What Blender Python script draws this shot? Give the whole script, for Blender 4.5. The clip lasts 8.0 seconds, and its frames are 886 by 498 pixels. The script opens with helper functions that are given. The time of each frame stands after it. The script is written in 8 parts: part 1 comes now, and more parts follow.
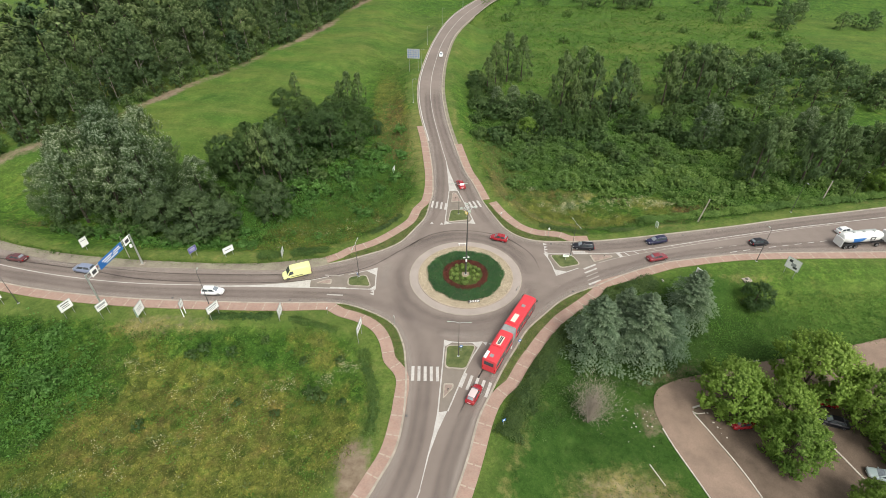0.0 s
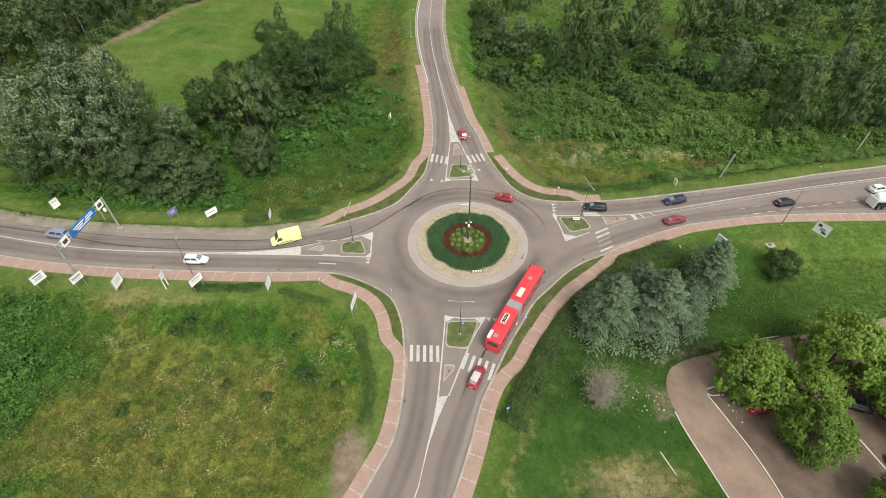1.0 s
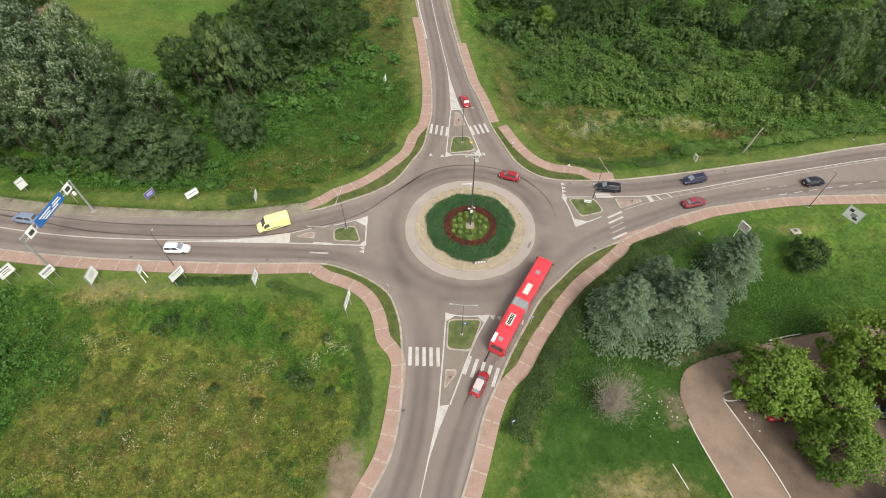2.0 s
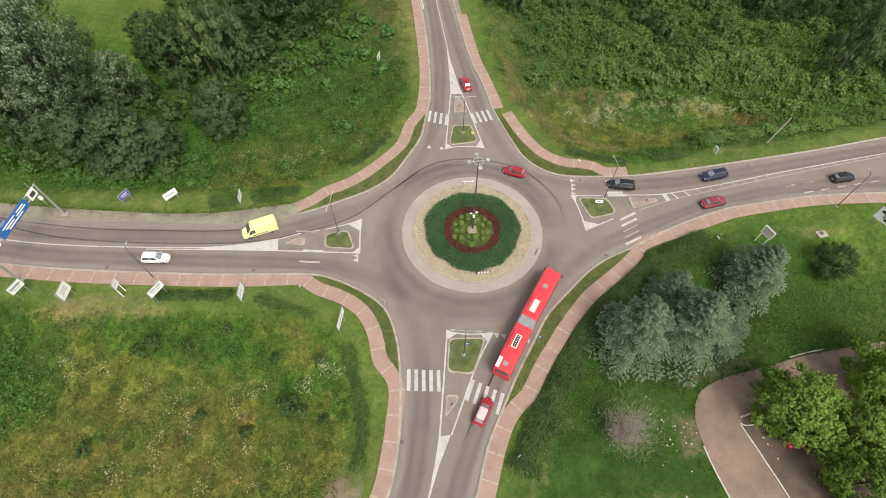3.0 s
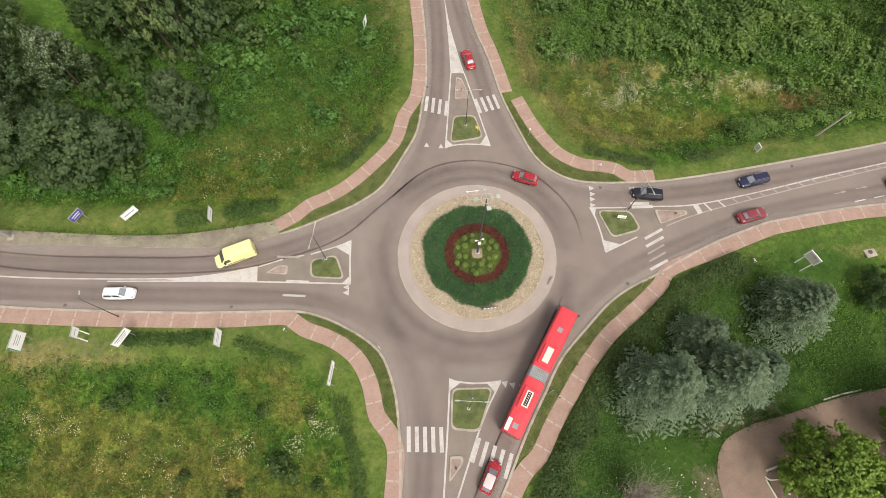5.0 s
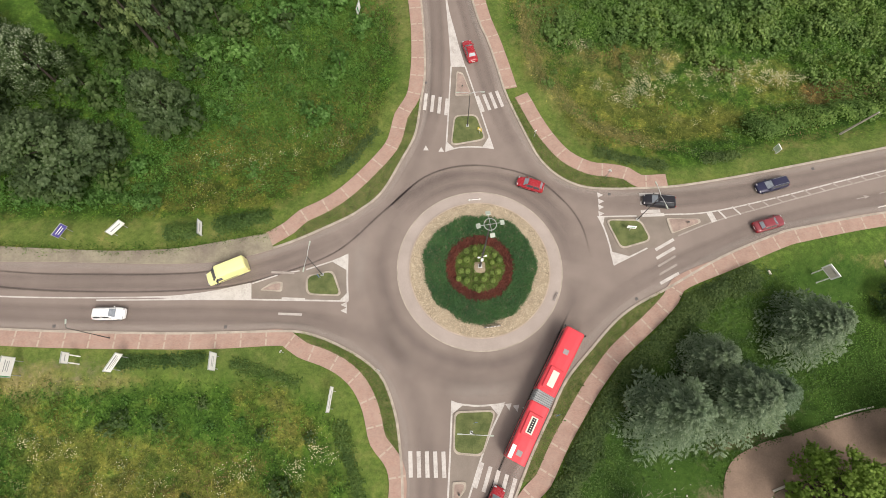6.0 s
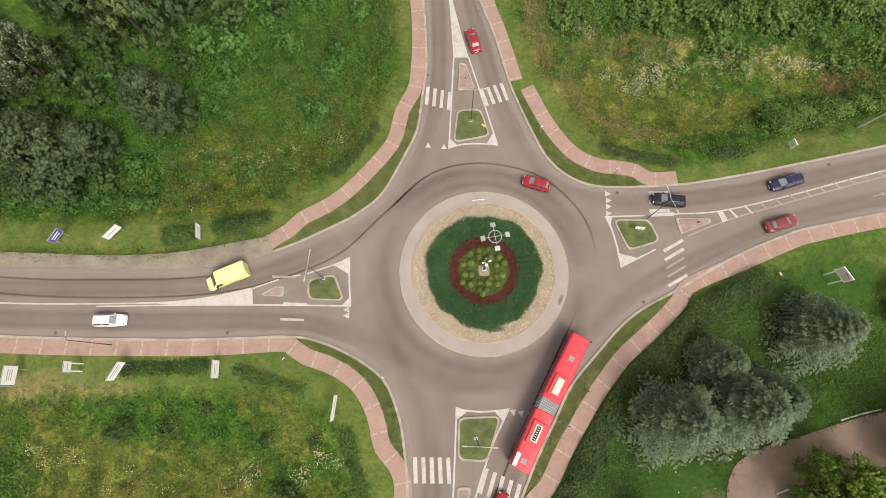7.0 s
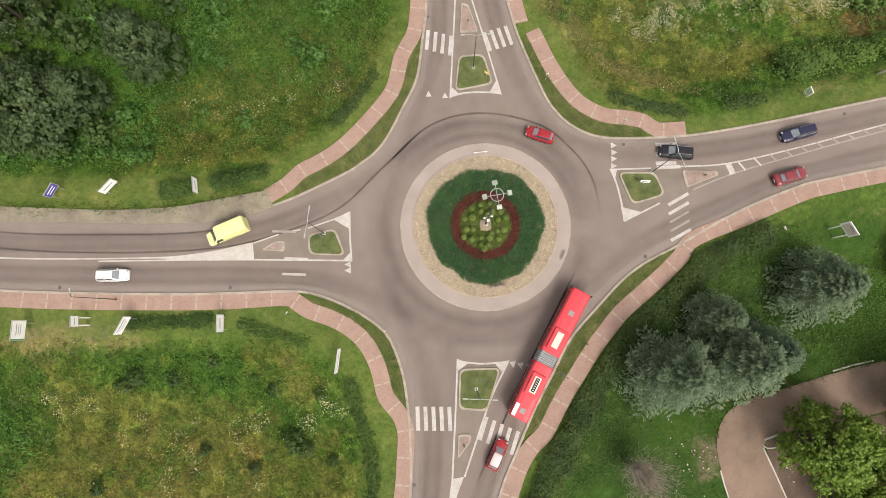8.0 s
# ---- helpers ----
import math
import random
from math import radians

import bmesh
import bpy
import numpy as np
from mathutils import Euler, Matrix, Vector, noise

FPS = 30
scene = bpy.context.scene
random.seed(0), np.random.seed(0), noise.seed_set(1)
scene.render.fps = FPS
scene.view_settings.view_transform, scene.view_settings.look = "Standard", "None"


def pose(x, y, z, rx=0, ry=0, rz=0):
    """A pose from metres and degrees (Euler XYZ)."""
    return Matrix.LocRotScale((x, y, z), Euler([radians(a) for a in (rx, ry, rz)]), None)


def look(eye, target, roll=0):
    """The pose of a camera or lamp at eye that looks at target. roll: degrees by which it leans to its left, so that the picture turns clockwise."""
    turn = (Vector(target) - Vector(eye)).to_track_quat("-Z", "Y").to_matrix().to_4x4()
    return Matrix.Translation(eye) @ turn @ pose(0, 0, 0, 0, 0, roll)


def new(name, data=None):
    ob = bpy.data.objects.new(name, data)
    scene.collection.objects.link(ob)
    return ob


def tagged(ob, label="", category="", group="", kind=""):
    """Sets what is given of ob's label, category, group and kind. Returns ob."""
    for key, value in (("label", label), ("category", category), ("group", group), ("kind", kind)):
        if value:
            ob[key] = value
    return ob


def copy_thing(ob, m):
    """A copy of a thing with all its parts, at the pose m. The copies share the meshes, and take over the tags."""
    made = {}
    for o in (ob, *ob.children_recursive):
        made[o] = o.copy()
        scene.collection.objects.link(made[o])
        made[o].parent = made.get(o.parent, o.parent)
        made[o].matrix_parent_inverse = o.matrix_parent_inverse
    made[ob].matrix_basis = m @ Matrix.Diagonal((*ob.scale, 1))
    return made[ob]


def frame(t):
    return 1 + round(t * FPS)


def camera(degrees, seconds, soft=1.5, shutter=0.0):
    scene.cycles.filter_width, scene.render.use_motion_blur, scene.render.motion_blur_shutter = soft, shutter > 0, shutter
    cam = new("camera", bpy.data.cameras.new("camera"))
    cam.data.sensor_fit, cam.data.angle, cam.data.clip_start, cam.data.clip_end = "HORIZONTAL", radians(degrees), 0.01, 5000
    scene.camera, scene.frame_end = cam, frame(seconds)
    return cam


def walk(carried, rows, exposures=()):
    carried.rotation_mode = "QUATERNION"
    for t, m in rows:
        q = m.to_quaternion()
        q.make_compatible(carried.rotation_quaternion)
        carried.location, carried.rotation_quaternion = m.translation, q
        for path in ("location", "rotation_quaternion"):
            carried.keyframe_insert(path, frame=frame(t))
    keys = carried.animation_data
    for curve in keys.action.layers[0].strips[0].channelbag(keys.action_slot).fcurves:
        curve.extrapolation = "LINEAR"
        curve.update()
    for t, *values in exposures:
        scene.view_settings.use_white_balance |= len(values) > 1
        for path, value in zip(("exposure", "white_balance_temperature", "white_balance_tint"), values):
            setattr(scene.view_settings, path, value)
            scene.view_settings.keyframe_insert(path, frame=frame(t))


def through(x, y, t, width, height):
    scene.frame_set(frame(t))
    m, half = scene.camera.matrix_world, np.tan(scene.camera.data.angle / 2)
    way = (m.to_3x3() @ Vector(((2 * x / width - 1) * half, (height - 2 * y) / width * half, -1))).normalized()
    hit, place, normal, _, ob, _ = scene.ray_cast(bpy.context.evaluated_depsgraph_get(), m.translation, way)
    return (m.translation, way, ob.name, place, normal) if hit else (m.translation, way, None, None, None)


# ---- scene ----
cam = camera(82.8, 8.0, soft=0.8)
PATH = [
    (0, (-4.603, -78.446, 67.435), (-4.596, -76.863, 66.213), 0.1),
    (0.5, (-4.539, -73.477, 67.457), (-4.534, -71.97, 66.142), 0.1),
    (1, (-4.542, -68.313, 67.498), (-4.538, -66.913, 66.07), -0.0),
    (1.5, (-4.669, -63.167, 67.58), (-4.663, -61.857, 66.069), 0.1),
    (3, (-5.053, -47.321, 67.626), (-5.038, -46.234, 65.947), 0.3),
    (3.5, (-5.194, -42.191, 67.613), (-5.175, -41.177, 65.889), 0.4),
    (4, (-5.382, -37.104, 67.514), (-5.36, -36.162, 65.75), 0.6),
    (4.5, (-5.475, -32.306, 67.427), (-5.45, -31.438, 65.625), 0.8),
    (6, (-5.131, -19.195, 67.099), (-5.117, -18.569, 65.199), -0.2),
    (6.5, (-5.058, -16.111, 67.093), (-5.05, -15.526, 65.18), -0.7),
    (7, (-5.027, -14.185, 67.057), (-5.029, -13.681, 65.122), -2.0),
    (7.5, (-4.986, -13.011, 66.982), (-4.996, -12.625, 65.02), -3.3),
    (8, (-4.905, -12.098, 66.881), (-4.921, -11.829, 64.899), -5.2),
]
walk(cam, [(t, look(eye, target, roll)) for t, eye, target, roll in PATH], exposures=[(0.0, 0.51, 6540, 6), (3.5, 0.50, 6700, 10), (8.0, 0.48, 6920, 13)])

# ---- sky, sun ----
world = bpy.data.worlds.new("sky")
scene.world = world
world.use_nodes = True
wn = world.node_tree
sky = wn.nodes.new("ShaderNodeTexSky")
sky.sky_type, sky.sun_disc = "NISHITA", False
sky.sun_elevation, sky.sun_rotation = radians(55), radians(150)
sky.air_density, sky.dust_density = 1.0, 4.0
grey = wn.nodes.new("ShaderNodeHueSaturation")
grey.inputs["Saturation"].default_value = 0.16
wn.links.new(sky.outputs[0], grey.inputs["Color"])
wn.links.new(grey.outputs[0], wn.nodes["Background"].inputs[0])
wn.nodes["Background"].inputs[1].default_value = 0.15

sun = new("sun", bpy.data.lights.new("sun", "SUN"))
sun.data.energy, sun.data.angle, sun.data.color = 1.4, radians(18), (1.0, 0.95, 0.87)
sun.matrix_world = look((40, -70, 115), (0, 0, 0))

# ---- materials ----
def shader(name, rough=0.9, metallic=0.0, spec=0.3, coat=0.0):
    m = bpy.data.materials.new(name)
    m.use_nodes = True
    nt = m.node_tree
    b = nt.nodes["Principled BSDF"]
    b.inputs["Roughness"].default_value = rough
    b.inputs["Metallic"].default_value = metallic
    b.inputs["Specular IOR Level"].default_value = spec
    b.inputs["Coat Weight"].default_value = coat
    return m, nt, b


def add(nt, kind, **values):
    n = nt.nodes.new("ShaderNode" + kind)
    for key, v in values.items():
        n.inputs[key.replace("_", " ")].default_value = v
    return n


def ramp(nt, source, stops):
    r = nt.nodes.new("ShaderNodeValToRGB")
    els = r.color_ramp.elements
    while len(els) < len(stops):
        els.new(0.5)
    for e, (p, c) in zip(els, stops):
        e.position, e.color = p, (*c, 1)
    nt.links.new(source, r.inputs[0])
    return r.outputs[0]


def mix(nt, kind, fac, a, b):
    n = nt.nodes.new("ShaderNodeMix")
    n.data_type, n.blend_type = "RGBA", kind
    for socket, v in ((n.inputs[0], fac), (n.inputs[6], a), (n.inputs[7], b)):
        if isinstance(v, (int, float)):
            socket.default_value = v
        elif isinstance(v, tuple):
            socket.default_value = (*v, 1)
        else:
            nt.links.new(v, socket)
    return n.outputs[2]


def noisy(nt, co, scale, detail=4.0, rough=0.6):
    n = add(nt, "TexNoise", Scale=scale, Detail=detail, Roughness=rough)
    nt.links.new(co, n.inputs["Vector"])
    return n.outputs["Fac"]


def bumped(nt, b, height, strength, distance):
    n = add(nt, "Bump", Strength=strength, Distance=distance)
    nt.links.new(height, n.inputs["Height"])
    nt.links.new(n.outputs[0], b.inputs["Normal"])


def dim(c, k):
    return tuple(min(1.0, v * k) for v in c)


def surface(name, colour, rough=0.9, big=0.3, fine=8.0, spread=0.25, grain=0.2, bump=0.2, metallic=0.0, spec=0.3, coat=0.0, tint=None):
    """A plain material with large stains, fine grain and relief. big, fine: the noises' scales in 1/m."""
    m, nt, b = shader(name, rough, metallic, spec, coat)
    co = nt.nodes.new("ShaderNodeTexCoord").outputs["Object"]
    stain, grit = noisy(nt, co, big, 5.0), noisy(nt, co, fine, 6.0, 0.75)
    c = ramp(nt, stain, ((0.3, dim(colour, 1 - spread)), (0.7, dim(tint or colour, 1 + spread))))
    g = ramp(nt, grit, ((0.3, (1 - grain,) * 3), (0.7, (1 + grain * 0.0,) * 3)))
    nt.links.new(mix(nt, "MULTIPLY", 1.0, c, g), b.inputs["Base Color"])
    if bump:
        bumped(nt, b, grit, bump, 0.03)
    return m


def paint(name, colour, rough=0.3, coat=0.6, dirt=0.12):
    """Sheet-metal paint with a film of road dust."""
    m, nt, b = shader(name, rough, 0.0, 0.4, coat)
    b.inputs["Coat Roughness"].default_value = 0.12
    co = nt.nodes.new("ShaderNodeTexCoord").outputs["Object"]
    dust = ramp(nt, noisy(nt, co, 1.3, 5.0), ((0.4, (0, 0, 0)), (0.8, (dirt,) * 3)))
    nt.links.new(mix(nt, "MIX", dust, colour, (0.32, 0.28, 0.24)), b.inputs["Base Color"])
    nt.links.new(ramp(nt, noisy(nt, co, 4.0), ((0.3, (rough,) * 3), (0.8, (rough + 0.15,) * 3))), b.inputs["Roughness"])
    return m


def foliage(name, dark, mid, light, patch=0.12, through=0.25, rough=0.6, patch_tint=None, vary=((0.82, 0.86, 0.85), (1.18, 1.12, 1.1)), tip=None):
    """Leaves: every leaf of its own tone, every plant a little different, with larger patches; tip: the paler colour of
    the shoots' ends, which also paints the highlight on crown tops.
    """
    m, nt, b = shader(name, rough, 0.0, 0.25)
    island = nt.nodes.new("ShaderNodeNewGeometry").outputs["Random Per Island"]
    co = nt.nodes.new("ShaderNodeTexCoord").outputs["Object"]
    c = ramp(nt, island, ((0.0, dark), (0.5, mid), (1.0, light)))
    p = ramp(nt, noisy(nt, co, patch, 3.0), ((0.35, (0.78, 0.82, 0.8)), (0.65, patch_tint or (1.2, 1.15, 1.0))))
    c = mix(nt, "MULTIPLY", 1.0, c, p)
    # pale shoot ends, with the crown top's highlight mixed into the colour
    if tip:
        tip_pale = nt.nodes.new("ShaderNodeAttribute")
        tip_pale.attribute_name = "tip_pale"
        c = mix(nt, "MIX", ramp(nt, tip_pale.outputs["Fac"], ((0.55, (0, 0, 0)), (1.0, (1, 1, 1)))), c, mix(nt, "MULTIPLY", 1.0, ramp(nt, island, ((0.0, (0.7,) * 3), (1.0, (1.2,) * 3))), tip))
    one = nt.nodes.new("ShaderNodeObjectInfo").outputs["Random"]
    c = mix(nt, "MULTIPLY", 1.0, c, ramp(nt, one, ((0.0, vary[0]), (1.0, vary[1]))))
    nt.links.new(c, b.inputs["Base Color"])
    t = nt.nodes.new("ShaderNodeBsdfTranslucent")
    nt.links.new(c, t.inputs[0])
    s = nt.nodes.new("ShaderNodeMixShader")
    s.inputs[0].default_value = through
    nt.links.new(b.outputs[0], s.inputs[1])
    nt.links.new(t.outputs[0], s.inputs[2])
    nt.links.new(s.outputs[0], nt.nodes["Material Output"].inputs[0])
    return m


def film(name, colour, strength, grit=3.0):
    """A thin film on the asphalt (rubber, oil), fading to its edges by the mesh's own 'cover'."""
    m, nt, b = shader(name, 0.7)
    b.inputs["Base Color"].default_value = (*colour, 1)
    co = nt.nodes.new("ShaderNodeTexCoord").outputs["Object"]
    a = nt.nodes.new("ShaderNodeAttribute")
    a.attribute_name = "cover"
    patchy = ramp(nt, noisy(nt, co, grit, 5.0, 0.7), ((0.25, (0.55,) * 3), (0.7, (1.0,) * 3)))
    k = nt.nodes.new("ShaderNodeMath")
    k.operation = "MULTIPLY"
    nt.links.new(a.outputs["Fac"], k.inputs[0])
    nt.links.new(patchy, k.inputs[1])
    k2 = nt.nodes.new("ShaderNodeMath")
    k2.operation = "MULTIPLY"
    nt.links.new(k.outputs[0], k2.inputs[0])
    k2.inputs[1].default_value = strength
    nt.links.new(k2.outputs[0], b.inputs["Alpha"])
    return m


def asphalt_material():
    m, nt, b = shader("asphalt", 0.85, 0.0, 0.3)
    co = nt.nodes.new("ShaderNodeTexCoord").outputs["Object"]
    big, mid, grit = noisy(nt, co, 0.06, 4.0), noisy(nt, co, 0.5, 5.0), noisy(nt, co, 9.0, 6.0, 0.8)
    c = ramp(nt, big, ((0.35, (0.198, 0.160, 0.139)), (0.65, (0.238, 0.194, 0.169))))
    c = mix(nt, "MULTIPLY", 1.0, c, ramp(nt, mid, ((0.3, (0.93,) * 3), (0.7, (1.04,) * 3))))
    c = mix(nt, "MULTIPLY", 1.0, c, ramp(nt, grit, ((0.3, (0.85,) * 3), (0.7, (1.08,) * 3))))
    nt.links.new(c, b.inputs["Base Color"])
    bumped(nt, b, grit, 0.25, 0.01)
    return m


def worn_white_material(name, fresh, worn):
    m, nt, b = shader(name, 0.7)
    co = nt.nodes.new("ShaderNodeTexCoord").outputs["Object"]
    wear = mix(nt, "MIX", 0.45, noisy(nt, co, 0.8, 6.0, 0.7), noisy(nt, co, 5.0, 6.0, 0.75))
    c = ramp(nt, wear, ((0.34, worn), (0.52, dim(fresh, 0.85)), (0.70, fresh)))
    nt.links.new(c, b.inputs["Base Color"])
    return m


def paver_material():
    """Red concrete pavers with thin joints; each paver a little different."""
    m, nt, b = shader("red_pavers", 0.9)
    co = nt.nodes.new("ShaderNodeTexCoord").outputs["Object"]
    br = add(nt, "TexBrick", Color1=(0.350, 0.215, 0.166, 1), Color2=(0.296, 0.176, 0.136, 1), Mortar=(0.25, 0.185, 0.15, 1), Scale=1.0)
    br.inputs["Brick Width"].default_value, br.inputs["Row Height"].default_value = 0.24, 0.12
    br.inputs["Mortar Size"].default_value = 0.008
    nt.links.new(co, br.inputs["Vector"])
    stain = ramp(nt, noisy(nt, co, 0.35, 5.0), ((0.3, (0.85, 0.86, 0.88)), (0.7, (1.12, 1.14, 1.16))))
    c = mix(nt, "MULTIPLY", 1.0, br.outputs[0], stain)
    c = mix(nt, "MIX", ramp(nt, noisy(nt, co, 0.9, 6.0, 0.7), ((0.35, (0.08,) * 3), (0.7, (0.55,) * 3))), c, (0.37, 0.285, 0.235))
    nt.links.new(c, b.inputs["Base Color"])
    return m


def sward(nt, co):
    """The colour of unmown growth: fresh green, olive, straw and russet patches, by broad zones and by noise."""
    broad, mid, small = noisy(nt, co, 0.10, 5.0, 0.65), noisy(nt, co, 0.33, 5.0, 0.7), noisy(nt, co, 1.5, 5.0, 0.7)

    def zone(key, n, gain, base=0.0):
        a = nt.nodes.new("ShaderNodeAttribute")
        a.attribute_name = key
        k = nt.nodes.new("ShaderNodeMath")
        k.operation = "MULTIPLY_ADD"
        nt.links.new(n, k.inputs[0])
        k.inputs[1].default_value, k.inputs[2].default_value = gain, base - 0.5 * gain
        s = nt.nodes.new("ShaderNodeMath")
        nt.links.new(k.outputs[0], s.inputs[0])
        nt.links.new(a.outputs["Fac"], s.inputs[1])
        return ramp(nt, s.outputs[0], ((0.25, (0, 0, 0)), (0.8, (1, 1, 1))))

    c = ramp(nt, small, ((0.3, (0.039, 0.093, 0.014)), (0.5, (0.060, 0.125, 0.020)), (0.72, (0.102, 0.172, 0.035))))
    c = mix(nt, "MIX", zone("olive", mid, 3.0, 0.10), c, ramp(nt, small, ((0.3, (0.093, 0.114, 0.026)), (0.5, (0.130, 0.145, 0.036)), (0.72, (0.178, 0.183, 0.057)))))
    c = mix(nt, "MIX", zone("leafy", broad, 3.2, 0.05), c, ramp(nt, small, ((0.3, (0.032, 0.078, 0.013)), (0.5, (0.052, 0.112, 0.020)), (0.72, (0.092, 0.164, 0.036)))))
    c = mix(nt, "MIX", zone("straw", mid, 2.0, -0.08), c, ramp(nt, small, ((0.3, (0.155, 0.150, 0.053)), (0.5, (0.205, 0.192, 0.076)), (0.72, (0.275, 0.248, 0.112)))))
    c = mix(nt, "MIX", zone("rust", mid, 1.8, -0.25), c, ramp(nt, small, ((0.3, (0.105, 0.072, 0.030)), (0.5, (0.150, 0.108, 0.046)), (0.72, (0.200, 0.155, 0.070)))))
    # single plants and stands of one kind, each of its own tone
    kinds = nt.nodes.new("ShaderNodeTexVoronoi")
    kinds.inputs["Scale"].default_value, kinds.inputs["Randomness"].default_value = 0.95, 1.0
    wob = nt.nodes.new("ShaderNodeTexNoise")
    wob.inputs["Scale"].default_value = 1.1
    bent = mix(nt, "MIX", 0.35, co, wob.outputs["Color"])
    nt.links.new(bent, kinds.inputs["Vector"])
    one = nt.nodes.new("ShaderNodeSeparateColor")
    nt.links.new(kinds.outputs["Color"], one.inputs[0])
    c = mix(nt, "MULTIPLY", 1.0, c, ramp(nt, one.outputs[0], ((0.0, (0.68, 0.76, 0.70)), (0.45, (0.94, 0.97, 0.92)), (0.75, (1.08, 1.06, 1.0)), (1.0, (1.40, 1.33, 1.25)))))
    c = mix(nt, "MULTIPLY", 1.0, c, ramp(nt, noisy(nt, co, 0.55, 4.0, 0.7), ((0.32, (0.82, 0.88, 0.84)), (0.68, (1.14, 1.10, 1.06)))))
    return c


def sward_leaf():
    """Weeds and grass of the unmown ground: the ground's own patches of colour, each leaf a little different."""
    m, nt, b = shader("meadow_growth", 0.7, 0.0, 0.2)
    co = nt.nodes.new("ShaderNodeTexCoord").outputs["Object"]
    island = nt.nodes.new("ShaderNodeNewGeometry").outputs["Random Per Island"]
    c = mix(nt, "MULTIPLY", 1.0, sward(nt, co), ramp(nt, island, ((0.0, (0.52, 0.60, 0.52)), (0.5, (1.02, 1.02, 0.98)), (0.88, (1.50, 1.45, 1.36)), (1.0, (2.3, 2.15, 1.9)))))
    nt.links.new(c, b.inputs["Base Color"])
    t = nt.nodes.new("ShaderNodeBsdfTranslucent")
    nt.links.new(c, t.inputs[0])
    s = nt.nodes.new("ShaderNodeMixShader")
    s.inputs[0].default_value = 0.35
    nt.links.new(b.outputs[0], s.inputs[1])
    nt.links.new(t.outputs[0], s.inputs[2])
    nt.links.new(s.outputs[0], nt.nodes["Material Output"].inputs[0])
    return m


def ground_material():
    """Meadow, mown verges, dry patches and bare soil, by the fields written on the ground's own mesh."""
    m, nt, b = shader("grass_ground", 0.95, 0.0, 0.15)
    co = nt.nodes.new("ShaderNodeTexCoord").outputs["Object"]
    big, mid, fine = noisy(nt, co, 0.045, 5.0), noisy(nt, co, 0.5, 6.0, 0.7), noisy(nt, co, 5.0, 7.0, 0.8)
    field = {}
    for key in ("mown", "dry", "soil", "bright", "lush_shade"):
        a = nt.nodes.new("ShaderNodeAttribute")
        a.attribute_name = key
        field[key] = a.outputs["Fac"]
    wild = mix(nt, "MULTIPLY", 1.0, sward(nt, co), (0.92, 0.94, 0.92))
    def broken(key, n):
        s = nt.nodes.new("ShaderNodeMath")
        s.operation = "MULTIPLY_ADD"
        nt.links.new(n, s.inputs[0])
        s.inputs[1].default_value = 1.6
        nt.links.new(field[key], s.inputs[2])
        h = nt.nodes.new("ShaderNodeMath")
        h.operation = "MULTIPLY"
        h.inputs[1].default_value = 0.5
        nt.links.new(s.outputs[0], h.inputs[0])
        return ramp(nt, h.outputs[0], ((0.50, (0, 0, 0)), (0.82, (1, 1, 1))))

    lawn = ramp(nt, noisy(nt, co, 0.28, 7.0, 0.75), ((0.30, (0.070, 0.112, 0.026)), (0.5, (0.100, 0.142, 0.036)), (0.62, (0.140, 0.162, 0.052)), (0.75, (0.200, 0.185, 0.082))))
    c = mix(nt, "MIX", field["mown"], wild, lawn)
    along = nt.nodes.new("ShaderNodeMapping")
    along.inputs["Rotation"].default_value, along.inputs["Scale"].default_value = (0, 0, radians(-62)), (0.25, 1.0, 1.0)
    nt.links.new(co, along.inputs["Vector"])
    fresh = ramp(nt, noisy(nt, co, 0.2, 7.0, 0.75), ((0.3, (0.046, 0.100, 0.018)), (0.5, (0.070, 0.134, 0.026)), (0.7, (0.122, 0.170, 0.042))))
    faded = ramp(nt, noisy(nt, along.outputs[0], 0.22, 6.0, 0.7), ((0.3, (0.072, 0.108, 0.024)), (0.5, (0.104, 0.134, 0.034)), (0.7, (0.165, 0.172, 0.058))))
    fresh = mix(nt, "MIX", ramp(nt, noisy(nt, along.outputs[0], 0.07, 5.0, 0.65), ((0.38, (0, 0, 0)), (0.62, (0.85,) * 3))), fresh, faded)
    c = mix(nt, "MIX", field["bright"], c, fresh)
    # deep green lawn, its dark tone also painting the shade near the cedars
    c = mix(nt, "MIX", field["lush_shade"], c, ramp(nt, mid, ((0.25, (0.024, 0.060, 0.010)), (0.5, (0.037, 0.082, 0.015)), (0.68, (0.056, 0.104, 0.023)), (0.82, (0.084, 0.108, 0.032)))))
    c = mix(nt, "MIX", broken("dry", noisy(nt, co, 0.7, 6.0, 0.75)), c, ramp(nt, mid, ((0.25, (0.105, 0.102, 0.032)), (0.5, (0.190, 0.170, 0.070)), (0.75, (0.29, 0.25, 0.125)))))
    c = mix(nt, "MULTIPLY", 1.0, c, ramp(nt, big, ((0.3, (0.76, 0.84, 0.8)), (0.7, (1.22, 1.14, 1.1)))))
    c = mix(nt, "MULTIPLY", 1.0, c, ramp(nt, noisy(nt, co, 0.16, 6.0, 0.7), ((0.3, (0.80, 0.84, 0.8)), (0.7, (1.18, 1.14, 1.1)))))
    c = mix(nt, "MULTIPLY", 1.0, c, ramp(nt, noisy(nt, co, 1.5, 5.0, 0.75), ((0.3, (0.74, 0.78, 0.74)), (0.7, (1.26, 1.22, 1.2)))))
    c = mix(nt, "MULTIPLY", 1.0, c, ramp(nt, fine, ((0.25, (0.66, 0.68, 0.66)), (0.75, (1.24, 1.22, 1.2)))))
